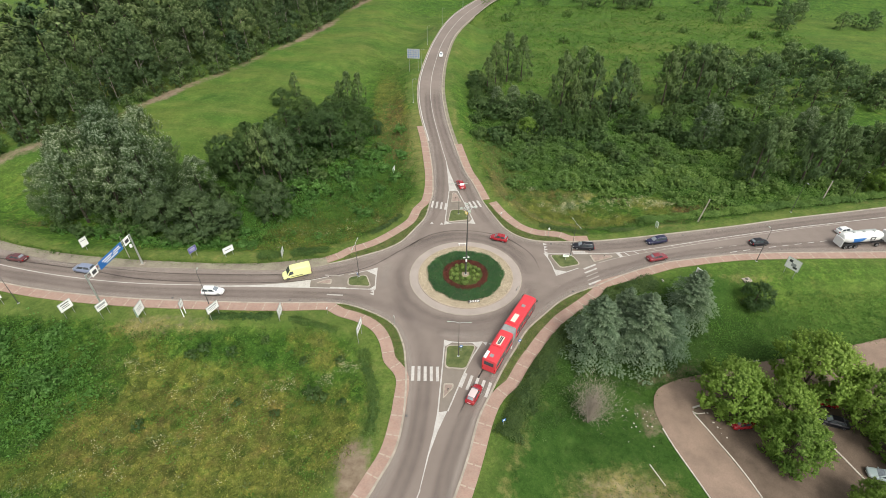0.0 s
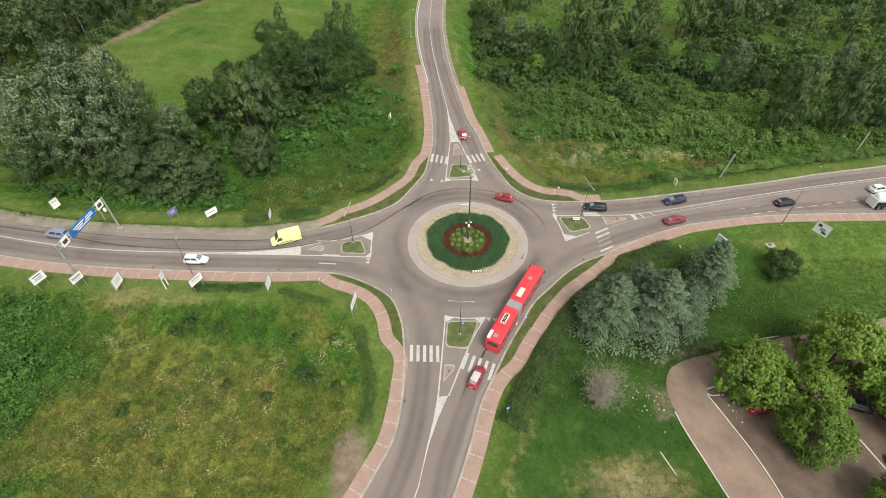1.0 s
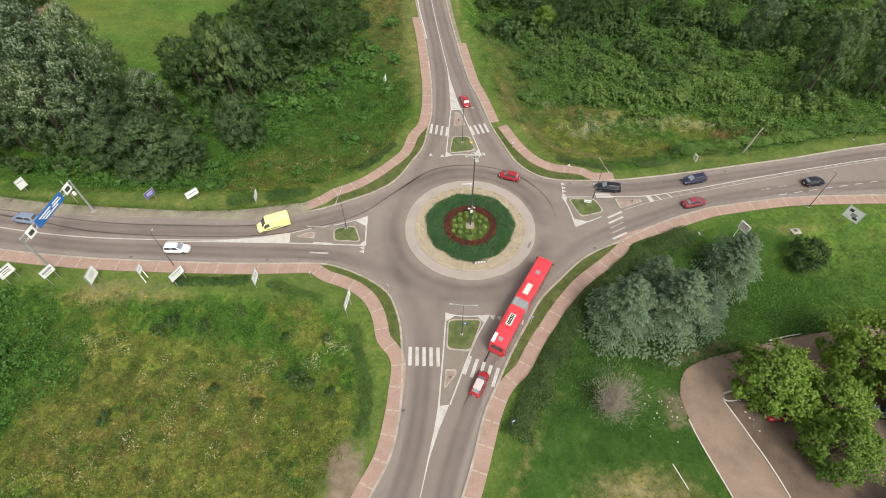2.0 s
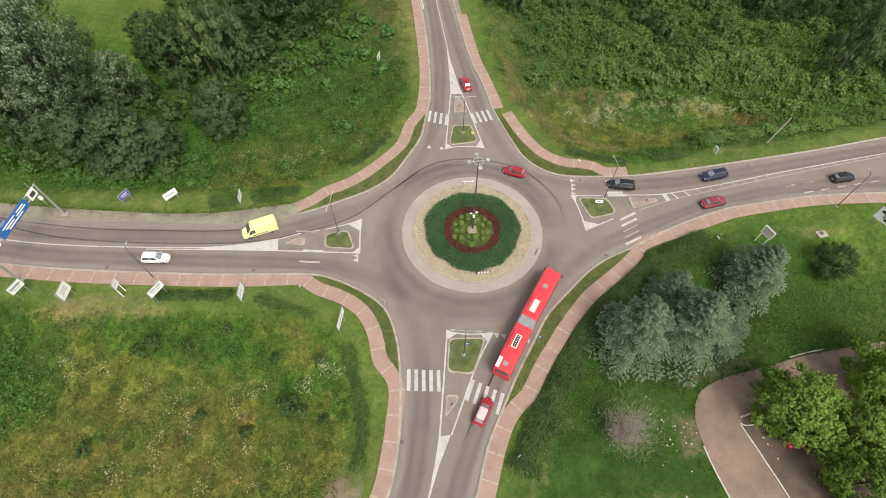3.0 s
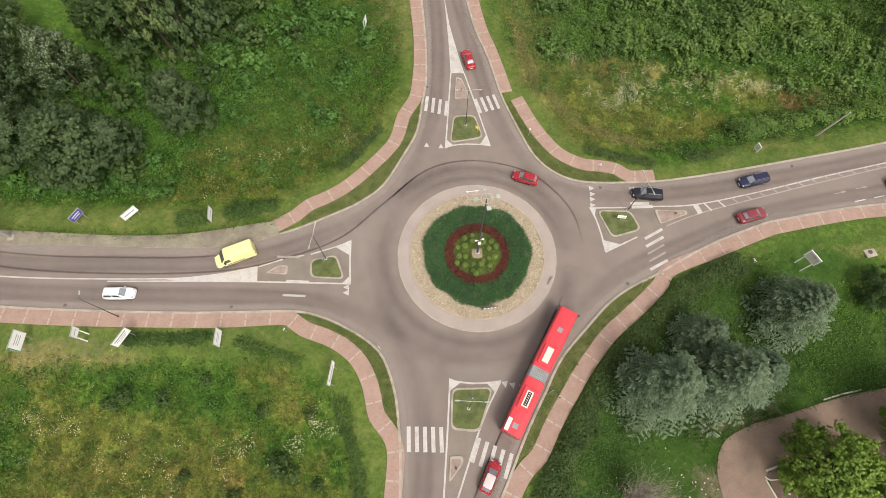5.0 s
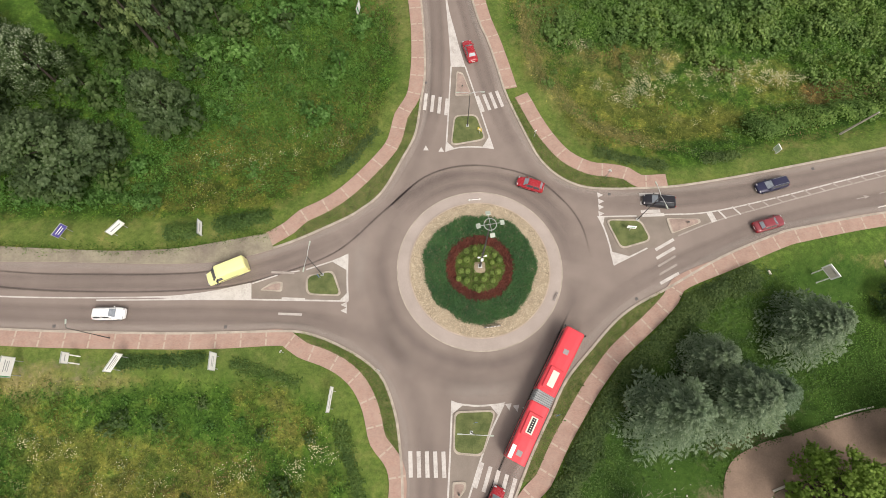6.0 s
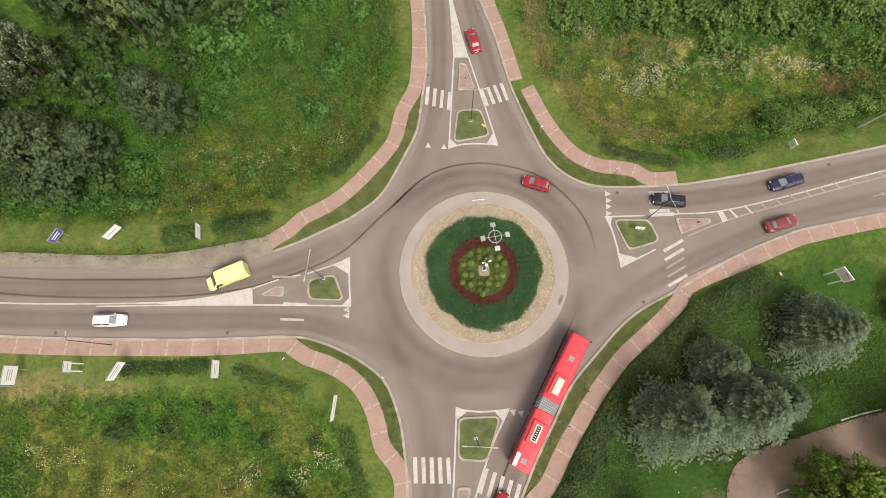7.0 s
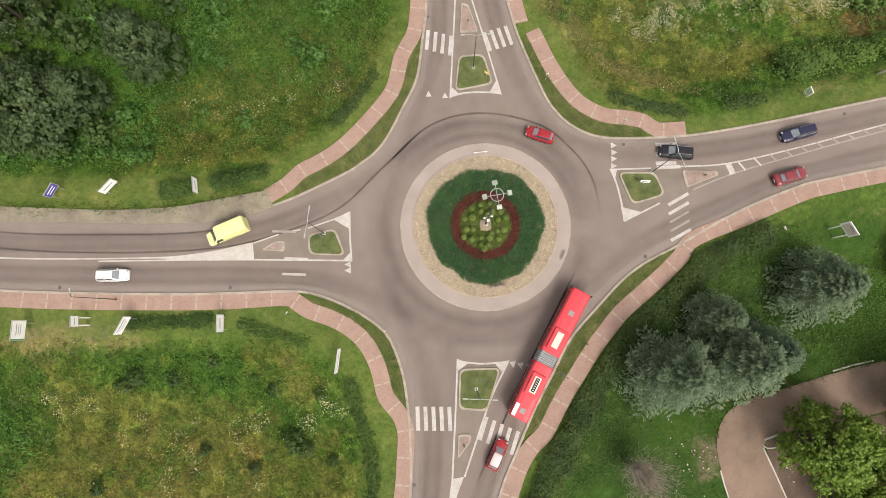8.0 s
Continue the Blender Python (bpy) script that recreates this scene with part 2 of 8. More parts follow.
    c = mix(nt, "MIX", broken("soil", noisy(nt, co, 0.9, 6.0, 0.75)), c, ramp(nt, mid, ((0.3, (0.14, 0.098, 0.065)), (0.7, (0.27, 0.215, 0.155)))))
    nt.links.new(c, b.inputs["Base Color"])
    bumped(nt, b, fine, 0.6, 0.12)
    return m


ASPHALT = asphalt_material()
WHITE_LINE = worn_white_material("road_paint", (0.56, 0.53, 0.495), (0.31, 0.27, 0.245))
THIN_PAINT = worn_white_material("thin_road_paint", (0.47, 0.435, 0.40), (0.24, 0.20, 0.175))
FADED_LINE = worn_white_material("faded_road_paint", (0.36, 0.32, 0.285), (0.20, 0.162, 0.140))
PAVERS = paver_material()
GROUND = ground_material()
BAND = surface("pale_pavers", (0.43, 0.35, 0.28), 0.9, 0.8, 12.0, 0.15, 0.2)
KERB = surface("kerb_concrete", (0.40, 0.35, 0.29), 0.9, 0.7, 9.0, 0.25, 0.3)
APRON = surface("apron_concrete", (0.37, 0.315, 0.28), 0.88, 0.25, 9.0, 0.10, 0.2)
ISLAND = surface("island_asphalt", (0.225, 0.190, 0.160), 0.9, 0.4, 9.0, 0.15, 0.2)
PINK = surface("island_pavers", (0.33, 0.25, 0.21), 0.9, 1.2, 10.0, 0.2, 0.25)
LAYBY = surface("layby_gravel", (0.275, 0.225, 0.185), 0.95, 0.35, 4.0, 0.26, 0.3, 0.3, tint=(0.26, 0.24, 0.17))
PATH_DIRT = surface("old_pale_asphalt", (0.265, 0.190, 0.145), 0.95, 0.25, 5.0, 0.22, 0.25, 0.3)
PARK_DARK = surface("dark_parking_asphalt", (0.145, 0.105, 0.078), 0.9, 0.35, 5.0, 0.3, 0.3, 0.3)
ISLAND_GRASS = surface("island_grass", (0.096, 0.136, 0.040), 0.95, 0.7, 7.0, 0.28, 0.40, 0.6, tint=(0.135, 0.150, 0.058))
VERGE = surface("verge_grass", (0.098, 0.128, 0.038), 0.95, 0.7, 7.0, 0.30, 0.40, 0.6, tint=(0.165, 0.155, 0.065))
RING_SAND = surface("pale_gravel", (0.37, 0.30, 0.21), 0.95, 0.5, 9.0, 0.2, 0.4, 0.5)
PEBBLE = surface("pebbles", (0.44, 0.37, 0.27), 0.9, 3.0, 12.0, 0.3, 0.2)
STONE_WHITE = surface("white_stone", (0.58, 0.53, 0.47), 0.85, 1.0, 9.0, 0.15, 0.2)
MULCH = surface("red_mulch", (0.12, 0.040, 0.028), 0.95, 2.0, 10.0, 0.3, 0.4, 0.6)
RUBBER = film("rubber_mark", (0.018, 0.015, 0.015), 0.5)
WEAR = film("lane_wear", (0.050, 0.038, 0.040), 0.14, 0.9)
WHEEL_PATH = film("wheel_path", (0.046, 0.035, 0.038), 0.15, 0.8)
DUST = film("pale_dust", (0.42, 0.37, 0.33), 0.35, 0.4)
CRACK = film("road_seam", (0.012, 0.010, 0.010), 0.8)

STEEL = surface("galvanised_steel", (0.50, 0.52, 0.50), 0.45, 1.5, 10.0, 0.15, 0.1, 0.05, 0.6)
POLE_DARK = surface("dark_pole_steel", (0.10, 0.095, 0.09), 0.6, 1.5, 8.0, 0.2, 0.2, 0.05, 0.3)
POLE_WOOD = surface("weathered_pole", (0.42, 0.38, 0.32), 0.85, 2.0, 20.0, 0.2, 0.3, 0.3)
SIGN_WHITE = surface("sign_white", (0.88, 0.87, 0.85), 0.5, 1.5, 8.0, 0.06, 0.05, 0.0)
SIGN_BLUE = surface("sign_blue", (0.035, 0.16, 0.46), 0.5, 1.5, 8.0, 0.12, 0.06, 0.0)
SIGN_PURPLE = surface("sign_violet", (0.10, 0.085, 0.33), 0.5, 1.5, 8.0, 0.15, 0.06, 0.0)
SIGN_GREEN = surface("sign_green", (0.08, 0.30, 0.12), 0.5, 1.5, 8.0, 0.15, 0.06, 0.0)
SIGN_YELLOW = surface("sign_yellow", (0.72, 0.55, 0.06), 0.5, 1.5, 8.0, 0.1, 0.06, 0.0)
SIGN_BACK = surface("sign_back_grey", (0.42, 0.43, 0.44), 0.55, 1.5, 8.0, 0.12, 0.1, 0.0, 0.3)
BOARD_GREEN = surface("faded_green_board", (0.46, 0.56, 0.38), 0.6, 1.5, 8.0, 0.15, 0.1, 0.0)
INK = surface("sign_ink", (0.07, 0.07, 0.075), 0.6, 1.5, 8.0, 0.1, 0.1, 0.0)
LAMP_HEAD = surface("lamp_head", (0.36, 0.40, 0.34), 0.4, 2.0, 8.0, 0.1, 0.05, 0.0)

PAINT = {
    "red": paint("red_paint", (0.30, 0.010, 0.018), 0.2, 0.6, 0.04), "bus": paint("bus_red", (0.62, 0.040, 0.055), 0.4, 0.3, 0.05),
    "black": paint("black_paint", (0.008, 0.008, 0.013), 0.35, 0.12, 0.02), "blue": paint("dark_blue_paint", (0.013, 0.014, 0.046), 0.35, 0.15, 0.02), "crimson": paint("crimson_paint", (0.20, 0.020, 0.030), dirt=0.06),
    "white": paint("white_paint", (0.74, 0.74, 0.73)), "silver": paint("silver_blue_paint", (0.19, 0.225, 0.32)),
    "yellow": paint("pale_yellow_paint", (0.76, 0.74, 0.33), 0.4, 0.3, 0.05), "maroon": paint("maroon_paint", (0.085, 0.018, 0.022)),
    # pale: the sky's reflection on a red roof, painted as a colour
    "pale": paint("sky_reflection_rose", (0.56, 0.46, 0.46)), "green": paint("grey_green_paint", (0.30, 0.36, 0.36)),
}
# sloping car glass: sky reflection and pale interior put into the base colour
SKY_GLASS = surface("sky_pale_glass", (0.20, 0.225, 0.25), 0.06, 1.0, 4.0, 0.25, 0.1, 0.0, 0.0, 0.8, 0.8)
GLASS = surface("dark_window_glass", (0.055, 0.068, 0.078), 0.08, 1.0, 4.0, 0.3, 0.1, 0.0, 0.0, 0.6, 0.5)
TYRE = surface("tyre_rubber", (0.022, 0.021, 0.021), 0.85, 4.0, 20.0, 0.2, 0.2)
RIM = surface("alloy_rim", (0.45, 0.45, 0.46), 0.35, 4.0, 20.0, 0.1, 0.1, 0.0, 0.8)
TRIM = surface("black_plastic", (0.03, 0.03, 0.032), 0.6, 4.0, 20.0, 0.2, 0.1)
BELLOWS = surface("grey_bellows", (0.30, 0.31, 0.31), 0.75, 1.5, 12.0, 0.15, 0.2, 0.1)
POD_CREAM = surface("roof_unit_cream", (0.66, 0.62, 0.54), 0.55, 2.0, 9.0, 0.08, 0.1, 0.0)
HATCH_GREY = surface("roof_hatch_grey", (0.30, 0.27, 0.27), 0.5, 2.0, 9.0, 0.1, 0.1, 0.0)
LAMP_CLEAR = surface("lamp_clear", (0.36, 0.36, 0.36), 0.2, 4.0, 20.0, 0.05, 0.05, 0.0, 0.0, 0.6, 0.5)
LAMP_RED = surface("lamp_red", (0.45, 0.02, 0.02), 0.2, 4.0, 20.0, 0.05, 0.05, 0.0, 0.0, 0.6, 0.5)

BARK = surface("bark", (0.085, 0.070, 0.052), 0.95, 1.5, 12.0, 0.25, 0.4, 0.6)
BARK_PALE = surface("pale_bark", (0.34, 0.30, 0.26), 0.95, 1.5, 12.0, 0.25, 0.4, 0.5)
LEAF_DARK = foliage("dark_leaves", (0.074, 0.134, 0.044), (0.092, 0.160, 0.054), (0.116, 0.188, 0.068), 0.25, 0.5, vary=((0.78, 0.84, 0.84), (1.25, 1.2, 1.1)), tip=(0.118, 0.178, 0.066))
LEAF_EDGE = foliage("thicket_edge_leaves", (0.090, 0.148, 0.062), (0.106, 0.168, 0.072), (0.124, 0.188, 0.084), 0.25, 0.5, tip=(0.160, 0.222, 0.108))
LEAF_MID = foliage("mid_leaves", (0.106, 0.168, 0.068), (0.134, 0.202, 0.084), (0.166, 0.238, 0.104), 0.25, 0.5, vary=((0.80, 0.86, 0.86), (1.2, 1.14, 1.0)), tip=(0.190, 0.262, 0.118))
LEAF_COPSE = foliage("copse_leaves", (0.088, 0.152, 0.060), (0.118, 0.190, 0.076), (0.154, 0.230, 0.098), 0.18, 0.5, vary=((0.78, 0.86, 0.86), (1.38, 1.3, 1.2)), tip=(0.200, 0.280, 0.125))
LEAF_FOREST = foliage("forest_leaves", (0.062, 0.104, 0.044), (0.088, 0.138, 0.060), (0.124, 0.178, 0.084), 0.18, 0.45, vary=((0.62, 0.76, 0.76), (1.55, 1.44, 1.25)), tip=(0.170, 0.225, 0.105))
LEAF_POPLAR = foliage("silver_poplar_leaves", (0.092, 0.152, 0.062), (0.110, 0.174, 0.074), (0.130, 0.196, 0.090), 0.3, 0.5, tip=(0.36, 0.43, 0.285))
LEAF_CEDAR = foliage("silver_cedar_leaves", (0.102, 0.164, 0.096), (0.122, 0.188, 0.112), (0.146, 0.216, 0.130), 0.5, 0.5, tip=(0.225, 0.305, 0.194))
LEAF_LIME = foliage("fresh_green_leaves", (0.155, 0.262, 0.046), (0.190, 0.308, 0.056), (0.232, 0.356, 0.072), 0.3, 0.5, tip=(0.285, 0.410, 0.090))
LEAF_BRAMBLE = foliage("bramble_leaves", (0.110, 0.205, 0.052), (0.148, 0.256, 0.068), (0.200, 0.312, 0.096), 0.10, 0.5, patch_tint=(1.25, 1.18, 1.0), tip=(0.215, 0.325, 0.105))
LEAF_HEDGE = foliage("hedge_leaves", (0.060, 0.106, 0.034), (0.080, 0.132, 0.043), (0.112, 0.168, 0.060), 0.3, 0.4)
LEAF_LOW = foliage("low_hedge_leaves", (0.056, 0.112, 0.028), (0.078, 0.142, 0.036), (0.112, 0.182, 0.054), 0.3, 0.4)
LEAF_NETTLE = foliage("nettle_leaves", (0.082, 0.200, 0.042), (0.110, 0.244, 0.054), (0.146, 0.296, 0.074), 0.10, 0.5, patch_tint=(1.2, 1.16, 1.0), tip=(0.165, 0.310, 0.086))
LEAF_JUNIPER = foliage("juniper_leaves", (0.046, 0.118, 0.046), (0.058, 0.140, 0.056), (0.074, 0.162, 0.068), 0.4, 0.3)
LEAF_BALL = foliage("ball_shrub_leaves", (0.185, 0.275, 0.070), (0.225, 0.320, 0.090), (0.270, 0.365, 0.118), 0.6, 0.3)
BED_GREEN = foliage("bed_cover_leaves", (0.060, 0.120, 0.018), (0.085, 0.155, 0.026), (0.120, 0.190, 0.040), 0.6)
LEAF_RED = foliage("russet_leaves", (0.105, 0.030, 0.022), (0.132, 0.038, 0.028), (0.165, 0.054, 0.040), 0.6)
WEED = sward_leaf()
WEED_BRIGHT = foliage("fresh_meadow_leaves", (0.074, 0.168, 0.026), (0.100, 0.206, 0.036), (0.138, 0.246, 0.054), 0.12, 0.45)
LAWN_LEAF = foliage("lawn_leaves", (0.035, 0.088, 0.015), (0.046, 0.107, 0.019), (0.064, 0.130, 0.026), 0.12, 0.4, 0.7, (1.3, 1.12, 1.0))
GREY_WEED = foliage("grey_green_weeds", (0.105, 0.145, 0.062), (0.140, 0.188, 0.084), (0.190, 0.240, 0.118), 0.2, 0.4)
STRAW = foliage("dry_grass", (0.175, 0.160, 0.060), (0.225, 0.205, 0.085), (0.30, 0.265, 0.13), 0.06, 0.35)
RUST_WEED = foliage("russet_weeds", (0.110, 0.085, 0.036), (0.150, 0.110, 0.050), (0.190, 0.145, 0.072), 0.05, 0.3)
BLOSSOM = foliage("cream_blossom", (0.36, 0.37, 0.22), (0.46, 0.46, 0.31), (0.58, 0.56, 0.42), 0.3, 0.2)
TWIG = surface("grey_twigs", (0.30, 0.25, 0.205), 0.95, 2.0, 10.0, 0.25, 0.2)

# ---- mesh helpers ----
def soup(name, verts, faces, material=None):
    """A mesh from arrays of points and of equal-sided faces."""
    verts, faces = np.asarray(verts, np.float32), np.asarray(faces, np.int32)
    me = bpy.data.meshes.new(name)
    me.vertices.add(len(verts))
    me.vertices.foreach_set("co", verts.ravel())
    me.loops.add(faces.size)
    me.loops.foreach_set("vertex_index", faces.ravel())
    me.polygons.add(len(faces))
    me.polygons.foreach_set("loop_start", np.arange(0, faces.size, faces.shape[1], dtype=np.int32))
    me.update(calc_edges=True)
    me.shade_flat()
    if material:
        me.materials.append(material)
    return me


def solid(name, bm, material):
    me = bpy.data.meshes.new(name)
    bmesh.ops.recalc_face_normals(bm, faces=bm.faces)
    bm.to_mesh(me)
    bm.free()
    me.materials.append(material)
    return me


def part(name, bm, material, parent, label=""):
    """Links a bmesh, or a ready mesh, as one mesh object under its thing."""
    me = bm if isinstance(bm, bpy.types.Mesh) else solid(name, bm, material)
    ob = new(name, me)
    ob.parent = parent
    return tagged(ob, label)


def thing(name, m, label, category, group=""):
    ob = new(name)
    ob.empty_display_size = 0.3
    ob.matrix_basis = m
    return tagged(ob, label, category, group)


def box(bm, x0, x1, y0, y1, z0, z1, bevel=0.0):
    r = bmesh.ops.create_cube(bm, size=1.0)
    for v in r["verts"]:
        v.co = Vector(((x0 + x1) / 2 + v.co.x * (x1 - x0), (y0 + y1) / 2 + v.co.y * (y1 - y0), (z0 + z1) / 2 + v.co.z * (z1 - z0)))
    if bevel:
        edges = list({e for v in r["verts"] for e in v.link_edges})
        bmesh.ops.bevel(bm, geom=edges, offset=bevel, segments=2, affect="EDGES", profile=0.5)
    return bm


def boxed(*a, **k):
    return box(bmesh.new(), *a, **k)


def loft(bm, rings, cap=True):
    rows = [[bm.verts.new(p) for p in ring] for ring in rings]
    n = len(rows[0])
    for a, b in zip(rows, rows[1:]):
        for i in range(n):
            bm.faces.new((a[i], a[(i + 1) % n], b[(i + 1) % n], b[i]))
    if cap:
        bm.faces.new(rows[0][::-1])
        bm.faces.new(rows[-1])
    return bm


def tube(bm, points, radii, seg=7):
    """A tapered tube along points."""
    rings = []
    for i, p in enumerate(points):
        p = Vector(p)
        d = Vector(points[min(i + 1, len(points) - 1)]) - Vector(points[max(i - 1, 0)])
        q = d.to_track_quat("Z", "Y")
        rings.append([p + q @ Vector((math.cos(k * math.tau / seg) * radii[i], math.sin(k * math.tau / seg) * radii[i], 0)) for k in range(seg)])
    return loft(bm, rings)


def spline(points, step=1.0):
    """A smooth line through the points (Catmull-Rom), as an array of plan places."""
    p = [np.array(q, float) for q in points]
    p = [2 * p[0] - p[1]] + p + [2 * p[-1] - p[-2]]
    out = []
    for a, b, c, d in zip(p, p[1:], p[2:], p[3:]):
        n = max(2, int(np.linalg.norm(c - b) / step))
        for t in np.arange(n) / n:
            out.append(0.5 * (2 * b + (c - a) * t + (2 * a - 5 * b + 4 * c - d) * t * t + (3 * b - a - 3 * c + d) * t ** 3))
    return np.array(out + [p[-2]])


def sides(line):
    d = np.gradient(line, axis=0)
    d /= np.linalg.norm(d, axis=1)[:, None] + 1e-9
    return np.stack([-d[:, 1], d[:, 0]], 1)


def slab(line, half, top, depth, shift=0.0):
    """A strip with thickness along a line of plan places; shift moves it to the line's left."""
    n = sides(line)
    half = np.broadcast_to(np.asarray(half, float), (len(line),))[:, None]
    left, right = line + n * (shift + half), line + n * (shift - half)
    verts = np.concatenate([np.c_[q, np.full(len(line), z)] for q, z in ((left, top), (right, top), (left, top - depth), (right, top - depth))])
    k, i = len(line), np.arange(len(line) - 1)
    faces = np.concatenate([np.stack(f, 1) for f in (
        (i + k, i + k + 1, i + 1, i), (i, i + 1, i + 1 + 2 * k, i + 2 * k), (i + 3 * k, i + 1 + 3 * k, i + 1 + k, i + k))])
    ends = np.array([[0, 2 * k, 3 * k, k], [k - 1, 2 * k - 1, 4 * k - 1, 3 * k - 1]])
    return verts, np.concatenate([faces, ends])


def between(a, b, top, n=60):
    """A flat sheet between two lines."""
    def even(line):
        s = np.r_[0, np.cumsum(np.linalg.norm(np.diff(line, axis=0), axis=1))]
        t = np.linspace(0, s[-1], n)
        return np.c_[np.interp(t, s, line[:, 0]), np.interp(t, s, line[:, 1])]
    a, b = even(a), even(b)
    verts = np.concatenate([np.c_[a, np.full(n, top)], np.c_[b, np.full(n, top)]])
    i = np.arange(n - 1)
    return verts, np.stack((i, i + 1, i + 1 + n, i + n), 1)


def plate(outline, top, depth=0.0):
    """A flat plate with the given outline, with sides where it has a depth."""
    bm = bmesh.new()
    loop = [bm.verts.new((x, y, top)) for x, y in outline]
    edges = [bm.edges.new((a, b)) for a, b in zip(loop, loop[1:] + loop[:1])]
    bmesh.ops.triangle_fill(bm, edges=edges, use_beauty=True)
    bmesh.ops.recalc_face_normals(bm, faces=bm.faces)
    if bm.faces[:] and sum(f.normal.z for f in bm.faces) < 0:
        bmesh.ops.reverse_faces(bm, faces=bm.faces)
    if depth:
        low = [bm.verts.new((v.co.x, v.co.y, top - depth)) for v in loop]
        for i in range(len(loop)):
            j = (i + 1) % len(loop)
            bm.faces.new((loop[i], low[i], low[j], loop[j]))
    return bm


def rounded(corners, r, seg=4):
    """The corners of a polygon rounded off by r."""
    out, n = [], len(corners)
    for i in range(n):
        p, a, b = (Vector(corners[k % n]) for k in (i, i - 1, i + 1))
        u, v = (a - p).normalized(), (b - p).normalized()
        k = min(r, 0.45 * (a - p).length, 0.45 * (b - p).length)
        for t in np.linspace(0, 1, seg):
            out.append(tuple((1 - t) ** 2 * (p + u * k) + 2 * t * (1 - t) * p + t * t * (p + v * k)))
    return out


def inset(corners, d):
    """A polygon drawn in by about d, towards its middle."""
    c = sum((Vector(p) for p in corners), Vector((0, 0))) / len(corners)
    return [tuple(Vector(p) + (c - Vector(p)).normalized() * d) for p in corners]


def disc(r0, r1, z, n=128, wobble=0.0, depth=0.0, rnd=None):
    a = np.arange(n) * math.tau / n
    w = np.zeros(n)
    if wobble:
        for k, f in enumerate((3, 5, 9, 17, 29)):
            w += wobble * np.sin(f * a + k * 1.7) / (k + 1.5)
    ring = lambda r, ww, zz: np.c_[np.cos(a) * (r + ww), np.sin(a) * (r + ww), np.full(n, zz)]
    verts = np.concatenate([ring(r0, 0, z), ring(r1, w, z), ring(r1, w, z - depth)])
    i = np.arange(n)
    j = (i + 1) % n
    faces = [np.stack((i, i + n, j + n, j), 1)]
    if depth:
        faces.append(np.stack((i + n, i + 2 * n, j + 2 * n, j + n), 1))
    return verts, np.concatenate(faces)


# ---- plan: the kerb lines of the four corners, each from one arm's far end to the next ----
KERB_NW = spline([(-150, 30), (-120, 16), (-101.5, 9.2), (-86.5, 4.9), (-73, 3.0), (-58.4, 2.4), (-50.5, 2.0), (-42.7, 1.7), (-35, 2.0),
                  (-27.3, 3.9), (-19.6, 7.2), (-16.4, 9.0), (-13.2, 11.8), (-10, 17.6), (-8.2, 21.5), (-7.3, 27.3), (-6.6, 32.8), (-6.9, 45),
                  (-8.6, 62.8), (-11.7, 84.5), (-13.2, 105.7), (-12.3, 131.6), (-7.6, 173.3), (1.3, 217.5), (17.7, 260.3), (40, 300)])
KERB_NE = spline([(54, 300), (29.9, 260.4), (15.6, 224), (3.0, 183.3), (-2.4, 146.9), (-4.4, 111.7), (-3.4, 84.5), (-1.0, 62.8), (1.6, 45),
                  (3.5, 38.1), (4.6, 33.3), (5.6, 28.6), (6.6, 25.4), (8.7, 19.6), (10.1, 16.5), (12.3, 13.9), (15.3, 12.1), (19.2, 11.4),
                  (27.1, 11.4), (31.9, 11.8), (40, 13), (49, 14.6), (64.1, 17.4), (79, 20.6), (94.1, 23.3), (105, 25.4), (150, 34)])
KERB_SE = spline([(150, 16), (105, 8.4), (92.5, 7.8), (71.8, 7.6), (59, 6.9), (46.3, 4.9), (42.5, 4.0), (34.3, 0.9), (26.1, -3.3),
                  (21.3, -5.6), (18.1, -7.8), (14.8, -11), (10.8, -15.2), (8.3, -19.4), (5.5, -24.2), (3.0, -29.2), (0.9, -33.6),
                  (-0.7, -39), (-2.4, -43.9), (-6, -53), (-15, -75), (-24, -100), (-40, -145)])
KERB_SW = spline([(-54, -139), (-37, -100), (-27, -75), (-18, -53), (-13.5, -43.9), (-11.2, -38.9), (-10.3, -33.4), (-10.2, -27.1), (-10.5, -23),
                  (-11.1, -18.9), (-12.7, -14.6), (-14.9, -12.3), (-17.9, -10.4), (-20.9, -9.0), (-23.9, -8.1), (-26.9, -7.9), (-34.5, -7.9),
                  (-42, -7.8), (-57.4, -7.1), (-68.8, -6.2), (-80.8, -4.6), (-93.9, -1.7), (-120, 6), (-150, 18)])
